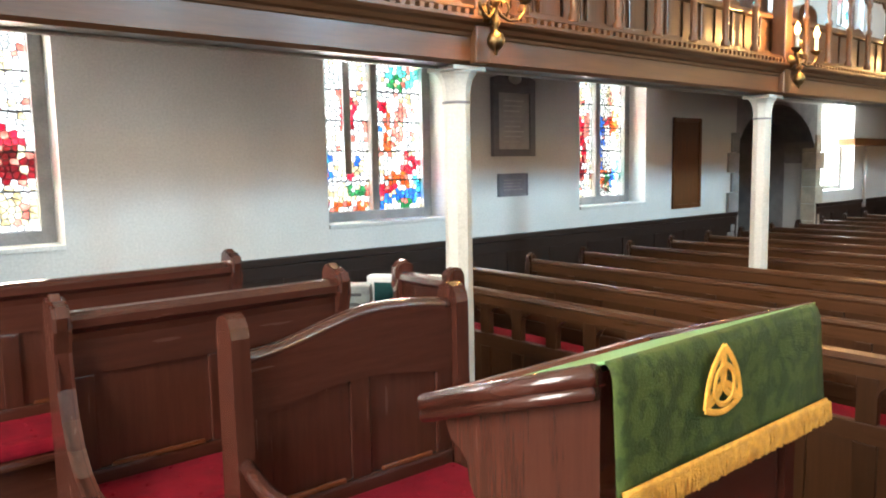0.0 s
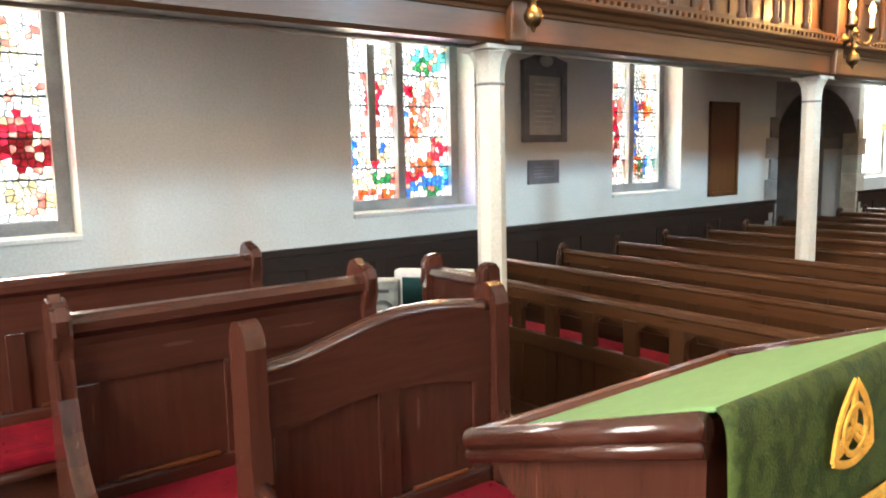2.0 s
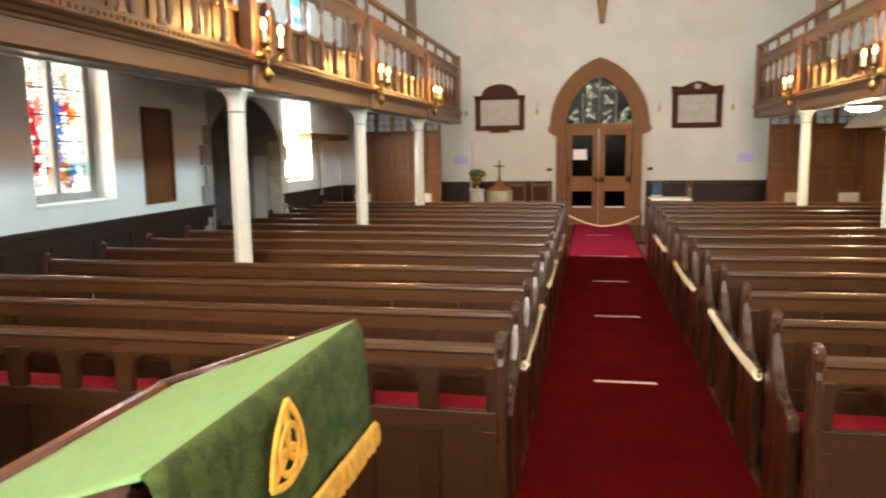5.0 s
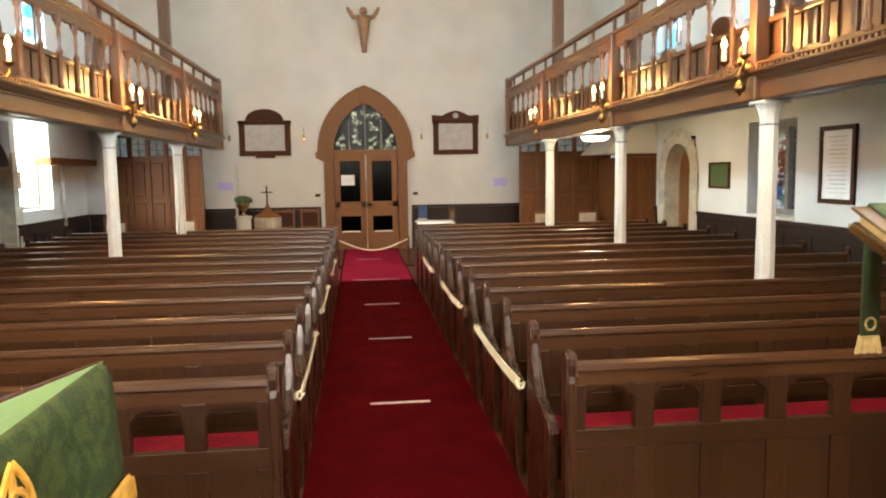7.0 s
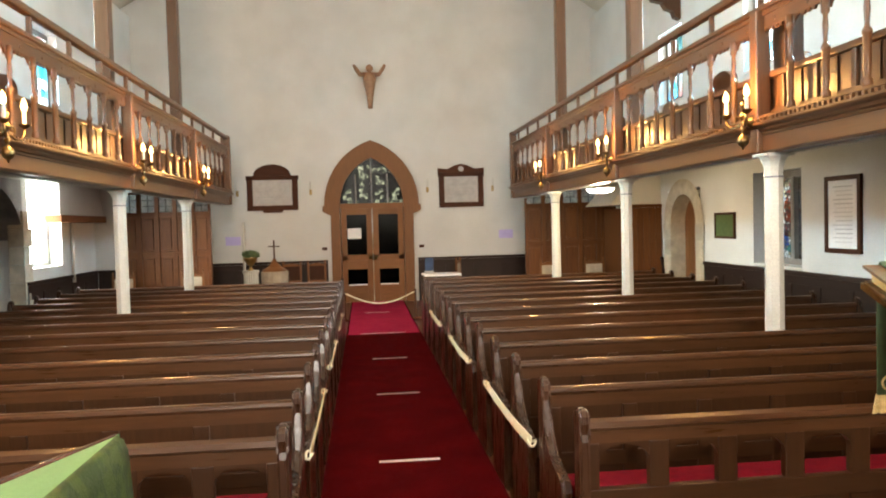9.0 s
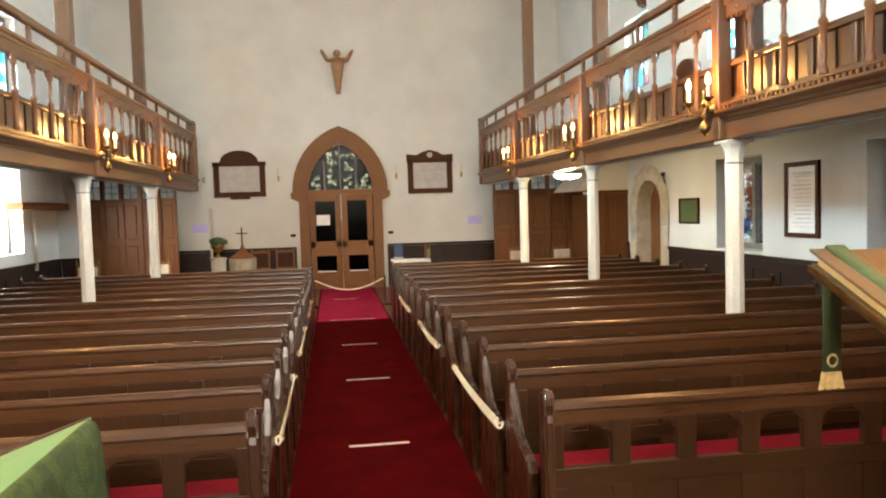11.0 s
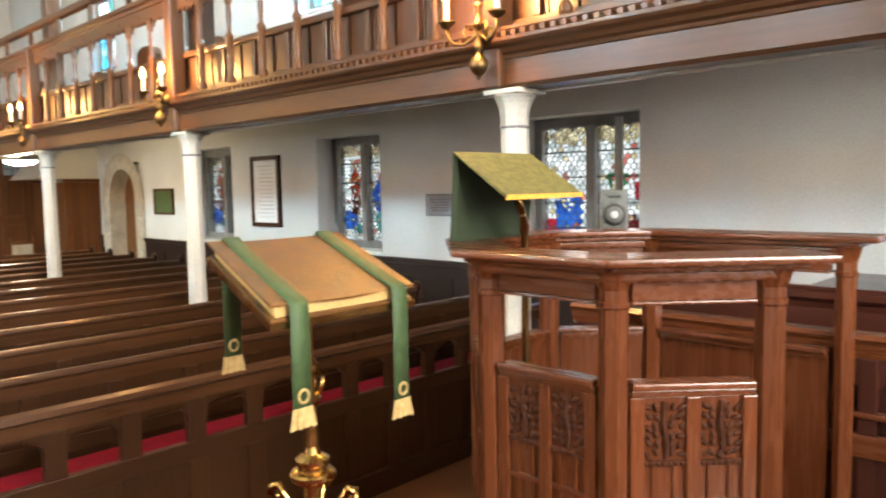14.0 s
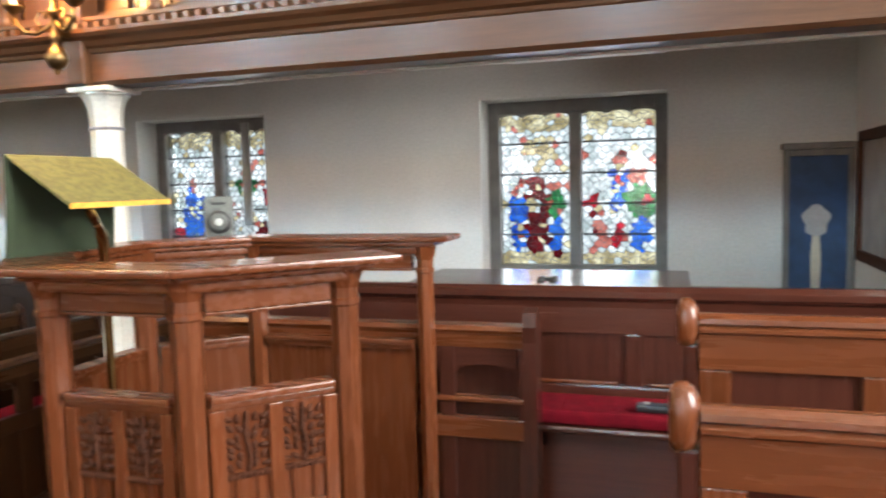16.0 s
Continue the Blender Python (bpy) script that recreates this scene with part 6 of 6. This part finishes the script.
# plain bright window by the stair
pw = empty("window_stair", "bright plain glass window in white reveal", "window", kind="structure")
boxpart("pane", (12.50, 13.58, 5.40, 5.406, 1.34, 2.64), CLEARPANE, pw, bevel=0)
for a, b, c, d in ((12.424, 12.50, 1.274, 2.716), (13.58, 13.656, 1.274, 2.716), (12.50, 13.58, 1.274, 1.34), (12.50, 13.58, 2.64, 2.716), (13.02, 13.06, 1.34, 2.64)):
    boxpart("frame", (a, b, 5.36, 5.44, c, d), PAINT, pw)

# arched opening in the north wall, with a dim lobby behind it
lob = empty("lobby", "plastered lobby behind the arch, partly greyed for its shade", "lobby", kind="structure")
boxpart("lobby_wall", (9.3, 12.36, 7.6, 7.7, 0, 3.0), PLASTER, lob, bevel=0)
boxpart("lobby_wall", (9.2, 9.3, 5.65, 7.7, 0, 3.0), PLASTER, lob, bevel=0)
# grey on this wall and the ceiling puts the recess's shade into the colour
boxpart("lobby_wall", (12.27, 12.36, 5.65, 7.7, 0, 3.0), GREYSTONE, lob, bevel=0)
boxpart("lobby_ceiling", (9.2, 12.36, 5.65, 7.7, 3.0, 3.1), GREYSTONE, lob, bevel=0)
boxpart("lobby_dado", (9.3, 12.27, 7.56, 7.598, 0, 1.05), DADO[2], lob, bevel=0)
ar = empty("stone_arch", "grey stone arch with quoined jambs in the side wall", "arch", kind="structure")
cxa, ha = 11.05, 1.2
pts = [(cxa + ha * math.cos(math.pi * k / 16), 1.72 + 0.86 * math.sin(math.pi * k / 16)) for k in range(17)]
bm = bmesh.new()
prism(bm, [(cxa + ha + 0.003, 1.72), (cxa + ha + 0.003, 2.625), (cxa - ha - 0.003, 2.625), (cxa - ha - 0.003, 1.72)][::1] + pts[::-1], 1, YL + 0.003, YL + 0.497)
part("spandrel", bm, GREYSTONE, ar)
for sx in (-1, 1):
    for k in range(8):
        w = 0.13 if k % 2 else 0.22
        x0, x1 = sorted((cxa + sx * (ha - 0.05), cxa + sx * (ha + w)))
        boxpart("quoin", (x0, x1, YL - 0.03, YL + 0.2, 0.0 + k * 0.27, 0.265 + k * 0.27), STONE if sx > 0 else GREYSTONE, ar, bevel=0.01)

# arched door in the south wall
dr = empty("door_2", "round-arched oak door in pale stone surround", "door", kind="structure")
cxd, hd = 12.84, 0.50
bm = bmesh.new()
pts = arch_line(cxd, hd, 1.70, 0.50)
prism(bm, [(cxd + hd, 0.0)] + pts + [(cxd - hd, 0.0)], 1, YR - 0.30, YR - 0.25)
part("leaf", bm, DOORW[2], dr, "plank oak leaf")
bm = bmesh.new()
outp = arch_line(cxd, hd + 0.29, 1.70, 0.77)
bo = [bm.verts.new((x, YR + 0.02, z)) for x, z in [(cxd + hd + 0.29, 0)] + outp + [(cxd - hd - 0.29, 0)]]
bi = [bm.verts.new((x, YR + 0.02, z)) for x, z in [(cxd + hd, 0)] + pts + [(cxd - hd, 0)]]
bk = [bm.verts.new((x, YR - 0.26, z)) for x, z in [(cxd + hd, 0)] + pts + [(cxd - hd, 0)]]
for i in range(len(bo) - 1):
    bm.faces.new((bo[i], bo[i + 1], bi[i + 1], bi[i]))
    bm.faces.new((bi[i], bi[i + 1], bk[i + 1], bk[i]))
part("surround", bm, STONE, dr, "pale sandstone arch")
for sx in (-1, 1):
    for k in range(6):
        a, b = sorted((cxd + sx * (hd + 0.012), cxd + sx * (hd + (0.30 if k % 2 else 0.24))))
        boxpart("jamb_stone", (a, b, YR + 0.021, YR + 0.034, 0.02 + 0.28 * k, 0.29 + 0.28 * k), STONE, dr, bevel=0.004)
for k in range(1, 6):
    a = cxd - hd + 2 * hd * k / 6
    boxpart("plank_bead", (a - 0.006, a + 0.006, YR - 0.25, YR - 0.243, 0.0, 2.0), DOORW[2], dr, bevel=0)
tagged(boxpart("door_backing", (12.0, 13.5, YR - 0.6, YR - 0.52, 0, 2.6), STONE, bevel=0), "stone backing behind the side door", "wall", kind="structure")

# font, cross, plant, tables and chairs near the west wall


def wood_chair(x, y, turn, back, label):
    """A stout chair with a square panelled back and a shaped crest."""
    root = empty("chair", label, "chair", "loose chairs")
    boxpart("seat", (-0.22, 0.2, -0.22, 0.22, 0.42, 0.46), DOORW[0], root, "", 0.012)
    for a in (-0.2, 0.16):
        for b in (-0.21, 0.17):
            boxpart("leg", (a, a + 0.04, b, b + 0.04, 0, 0.42 if a < 0 else 1.0), DOORW[2], root)
    boxpart("back_panel", (0.168, 0.188, -0.169, 0.169, 0.60, 0.92), back, root)
    boxpart("back_rail", (0.162, 0.196, -0.169, 0.169, 0.55, 0.60), DOORW[1], root)
    bm = bmesh.new()
    prism(bm, [(-0.169, 0.92)] + [(-0.169 + 0.338 * k / 10, 0.95 + 0.035 * math.sin(math.pi * k / 10)) for k in range(11)] + [(0.169, 0.92)], 0, 0.162, 0.196)
    part("crest_rail", bm, DOORW[1], root)
    for b in (-0.19, 0.19):
        bm = bmesh.new()
        lathe(bm, [(0.012, 1.0), (0.022, 1.02), (0.016, 1.045), (0.003, 1.055)], 0.18, b, 8)
        part("finial", bm, DOORW[2], root, "", True)
    root.matrix_basis = pose(x, y, 0, 0, 0, turn)
    return root


PALEBACK, DARKBACK = "pale upholstered wooden chair beside the wall", "dark panelled wooden chair against the wall"
wood_chair(16.6, -2.15, 70, STONE, PALEBACK)
wood_chair(14.75, -3.6, 0, STONE, PALEBACK)
wood_chair(14.75, -4.5, 0, STONE, PALEBACK)
wood_chair(14.7, 3.3, 0, STONE, PALEBACK)
wood_chair(14.7, 4.55, 0, STONE, PALEBACK)
wood_chair(17.3, 1.15, 0, CARVED[2], DARKBACK)
wood_chair(17.3, 1.70, 0, CARVED[2], DARKBACK)
ft = empty("font", "round pale stone font with wooden cover", "font")
bm = bmesh.new()
lathe(bm, [(0.24, 0), (0.24, 0.08), (0.14, 0.14), (0.13, 0.45), (0.18, 0.52), (0.27, 0.60), (0.29, 0.66), (0.29, 0.86), (0.27, 0.87)], 16.75, 2.0, 16)
part("bowl", bm, STONE, ft)
bm = bmesh.new()
lathe(bm, [(0.28, 0.872), (0.26, 0.90), (0.14, 0.97), (0.06, 1.06), (0.03, 1.14)], 16.75, 2.0, 12)
part("cover", bm, DOORW[2], ft, "pointed wooden cover")
bm = bmesh.new()
box(bm, 16.735, 16.765, 1.985, 2.015, 1.14, 1.54)
box(bm, 16.738, 16.762, 1.88, 2.12, 1.39, 1.415)
tagged(part("cross", bm, CARVED[2]), "small dark standing cross on the font cover", "cross")
pc = empty("plant_stand", "evergreen arrangement in an urn on a fluted white pedestal", "plant")
bm = bmesh.new()
flutes = 20
rings = []
for z in (0.0, 0.06, 0.062, 0.88, 0.882, 0.93):
    wide = 0.205 if z < 0.061 or z > 0.881 else 0.18
    rings.append([bm.verts.new((16.2 + (wide * 0.83 - (0.014 if k % 2 and wide < 0.2 else 0)) * math.cos(math.pi * k / flutes), 2.42 + (wide * 0.83 - (0.014 if k % 2 and wide < 0.2 else 0)) * math.sin(math.pi * k / flutes), z)) for k in range(2 * flutes)])
for p, q in zip(rings, rings[1:]):
    for k in range(2 * flutes):
        bm.faces.new((p[k], p[(k + 1) % (2 * flutes)], q[(k + 1) % (2 * flutes)], q[k]))
bm.faces.new(rings[-1])
part("pedestal", bm, PAINT, pc, "fluted white pedestal")
bm = bmesh.new()
lathe(bm, [(0.07, 0.932), (0.06, 0.95), (0.03, 0.98), (0.028, 1.02), (0.07, 1.06), (0.12, 1.12), (0.14, 1.18), (0.135, 1.2)], 16.2, 2.42, 14)
part("urn", bm, OLDBRASS, pc, "dark bronze urn", True)
bm = bmesh.new()
rnd = random.Random(9)
for i in range(320):
    a, b, r = rnd.uniform(0, 6.283), rnd.uniform(-0.3, 1), rnd.uniform(0.06, 0.19)
    c = Vector((16.2 + r * math.cos(a) * math.sqrt(1 - b * b * .8), 2.42 + r * math.sin(a) * math.sqrt(1 - b * b * .8), 1.24 + 0.09 * b))
    d = Vector((rnd.uniform(-1, 1), rnd.uniform(-1, 1), rnd.uniform(-.3, 1))).normalized() * 0.05
    e = d.cross(Vector((rnd.uniform(-1, 1), rnd.uniform(-1, 1), 0.3))).normalized() * 0.016
    bm.faces.new([bm.verts.new(c + k) for k in (-d, e, d, -e)])
part("foliage", bm, LEAF, pc, "dense dark green leaves")
bm = bmesh.new()
lathe(bm, [(0.1, 0), (0.1, 0.03), (0.03, 0.06), (0.03, 1.7), (0.035, 1.72), (0.035, 1.95)], 17.3, 2.72, 10)
tagged(part("paschal_candle", bm, PAINT), "tall white candle on a slim stand", "candle")
tb = empty("side_table", "white topped side table by the doors", "table")
boxpart("tabletop", (15.9, 16.5, -1.95, -1.15, 0.70, 0.74), WHITE, tb)
for a in (15.94, 16.43):
    for b in (-1.92, -1.2):
        boxpart("leg", (a, a + 0.04, b, b + 0.04, 0, 0.70), DOORW[2], tb)
lf = empty("leaflet_stand", "clear leaflet stand with blue leaflets on the table", "leaflet stand")
boxpart("rack", (16.2, 16.3, -1.4, -1.2, 0.742, 0.80), PALEPLASTIC, lf)
boxpart("leaflet", (16.21, 16.24, -1.39, -1.21, 0.80, 1.08), BLUE, lf, "blue leaflets")

# ---- things by the stalls ----


def loudspeaker(name, m, label, k=1.0):
    """A small rounded cabinet with one large cone and a slot above it; k: its size."""
    root = empty(name, label, "loudspeaker", "loudspeakers")
    bm = bmesh.new()
    box(bm, -0.07 * k, 0.07 * k, -0.075 * k, 0.075 * k, 0, 0.25 * k, 0.022 * k)
    part("cabinet", bm, m, root)
    for nm, z, r, mm in (("surround", 0.115, 0.062, BLACK), ("cone", 0.115, 0.046, GREYPLASTIC), ("dust_cap", 0.115, 0.020, PALEPLASTIC)):
        bm = bmesh.new()
        lift = {"surround": 0.0, "cone": 0.011, "dust_cap": 0.016}[nm]
        lathe(bm, [(r, lift), (r, lift + 0.008), (r * 0.85, lift + 0.012), (r * 0.4, lift + 0.010), (0.001, lift + 0.012)], 0, 0, 20)
        bmesh.ops.transform(bm, matrix=Matrix.Diagonal((k, k, k, 1)) @ Matrix.Translation((-0.068, 0, z)) @ Euler((0, radians(-90), 0)).to_matrix().to_4x4(), verts=bm.verts)
        part(nm, bm, mm, root, "", True)
    boxpart("slot", (-0.074 * k, -0.066 * k, -0.035 * k, 0.035 * k, 0.205 * k, 0.22 * k), BLACK, root, "", 0.002)
    return root


s1 = loudspeaker("loudspeaker", GREYPLASTIC, "small grey loudspeaker beside the stalls")
s1.matrix_basis = pose(2.08, 2.62, 1.0, 0, 0, 52)
t1 = empty("equipment_stand", "dark wooden equipment stand behind the stalls", "stand")
boxpart("top", (1.95, 2.52, 2.62 - 0.22, 3.05, 0.97, 0.998), STALL[0], t1)
for a in (1.98, 2.45):
    for b in (2.43, 3.0):
        boxpart("leg", (a, a + 0.04, b, b + 0.04, 0.0, 0.97), STALL[2], t1)
mo = empty("monitor", "pale computer monitor with dark green screen", "monitor")
boxpart("case", (2.36, 2.44, 2.5, 2.86, 1.0, 1.25), PALEPLASTIC, mo, "", 0.012)
boxpart("screen", (2.352, 2.358, 2.54, 2.82, 1.03, 1.22), SCREENGLASS, mo, "", 0)
mo.matrix_basis = Matrix.Translation((2.4, 2.68, 0)) @ pose(0, 0, 0, 0, 0, 40) @ Matrix.Translation((-2.4, -2.68, 0))
s2 = loudspeaker("loudspeaker", GREYPLASTIC, "small grey loudspeaker on a stand behind the pulpit", 0.82)
s2.matrix_basis = pose(2.18, -3.12, 1.58, 0, 0, -58)
bm = bmesh.new()
tube(bm, [(2.20, -3.12, 0.0), (2.20, -3.12, 1.58)], 0.018, 8)
tagged(part("speaker_pole", bm, BLACK), "black loudspeaker pole standing behind the pulpit", "stand")
# blue painted banner by the corner
bn = empty("banner", "blue cloth banner with pale motif in dark frame", "banner")
boxpart("cloth", (-0.75, -0.42, YR + 0.04, YR + 0.05, 1.0, 1.93), BLUE, bn)
for a, b, c, d in ((-0.79, -0.75, 0.95, 1.97), (-0.42, -0.385, 0.95, 1.97), (-0.75, -0.42, 1.93, 1.97), (-0.795, -0.37, 1.972, 2.01)):
    boxpart("frame", (a, b, YR + 0.03, YR + (0.07 if c < 1.97 else 0.10), c, d), DARKFRAME, bn)
bm = bmesh.new()
prism(bm, [(-0.575 + 0.075 * math.cos(k * 0.2618) * (1.0 + 0.18 * math.sin(k * 1.3)), 1.53 + 0.10 * math.sin(k * 0.2618)) for k in range(24)], 1, YR + 0.052, YR + 0.056)
part("motif", bm, MARBLE, bn, "pale plain rounded motif")
bm = bmesh.new()
prism(bm, [(-0.60, 1.08), (-0.55, 1.08), (-0.545, 1.30), (-0.555, 1.45), (-0.595, 1.45), (-0.605, 1.30)], 1, YR + 0.0522, YR + 0.0555)
part("motif_stem", bm, STONE, bn, "tan stem of the motif")
boxpart("stand_base", (-0.78, -0.38, YR + 0.06, YR + 0.3, 0, 0.95), DADO[2], bn, "dark cupboard below")
# leaning battens in two windows
for x, y, z0, z1, nm in ((3.78, YL + 0.22, 1.72, 2.68, "north"), (3.62, YR - 0.2, 1.52, 2.36, "south")):
    bm = bmesh.new()
    box(bm, x - 0.035, x + 0.035, y - 0.01, y + 0.01, z0, z1, 0.004)
    tagged(part("window_batten", bm, BATTEN), "grey batten hanging in front of the stained glass", "batten", "window battens")
# strip lights under the south gallery
for x0, x1 in ((2.15, 2.55), (0.3, 0.9)):
    tagged(boxpart("strip_light", (x0, x1, -3.32, -3.24, 2.29, 2.325), PAINT, bevel=0.006), "white strip light fitting under the gallery", "strip light", "strip lights")

# chest behind the far stall, with a glossy top
ch = empty("chest", "tall dark polished chest behind the choir stall", "chest")
boxpart("body", (0.24, 1.46, -4.15, -3.56, 0.0, 1.315), STALL[2], ch)
boxpart("lid", (0.20, 1.50, -4.19, -3.53, 1.317, 1.350), STALL[0], ch, "glossy lid", 0.01)
bm = bmesh.new()
for k in (-1, 1):
    tube(bm, [(0.82 + k * 0.028, -3.70, 1.367), (0.82 + k * 0.028, -3.65, 1.368), (0.82 + k * 0.028, -3.60, 1.366)], [0.013, 0.016, 0.015], 10)
box(bm, 0.80, 0.84, -3.68, -3.64, 1.36, 1.376, 0.004)
tagged(part("binoculars", bm, BLACK, smooth=True), "small black binoculars lying on the chest", "binoculars")
rm = empty("microphone_pack", "black handheld device lying on the crimson seat", "device")
boxpart("body", (0.24, 0.41, -3.22, -3.16, PZ + 0.522, PZ + 0.552), BLACK, rm, "", 0.012)
bm = bmesh.new()
lathe(bm, [(0.012, PZ + 0.550), (0.012, PZ + 0.556)], 0.37, -3.19, 10)
part("button", bm, PALEPLASTIC, rm)
# framed picture on the end wall of the aisle
pf = empty("framed_picture", "dark framed picture on the aisle end wall", "picture frame")
boxpart("panel", (-0.80, -0.785, -5.2, -4.55, 1.36, 2.0), GREYSTONE, pf)
for a, b, c, d in ((-5.25, -5.2, 1.3, 2.06), (-4.55, -4.5, 1.3, 2.06), (-5.2, -4.55, 1.3, 1.36), (-5.2, -4.55, 2.0, 2.06)):
    boxpart("frame", (-0.80, -0.765, a, b, c, d), CARVED[2], pf)
# roof corbels on the south wall
for x in (12.9, 9.9, 6.8, 3.7, 0.6):
    cb = empty("roof_corbel", "dark timber roof bracket on the wall top", "bracket", "roof brackets")
    bm = bmesh.new()
    prism(bm, [(YR + 0.002, 5.2), (YR + 0.10, 5.24), (YR + 0.14, 5.34), (YR + 0.26, 5.38), (YR + 0.32, 5.48), (YR + 0.5, 5.52), (YR + 0.55, 5.7), (YR + 0.002, 5.7)], 0, x - 0.07, x + 0.07)
    part("bracket", bm, GAL[2], cb)
    boxpart("wall_post", (x - 0.06, x + 0.06, YR + 0.002, YR + 0.09, 5.7, EAVE), GAL[2], cb)
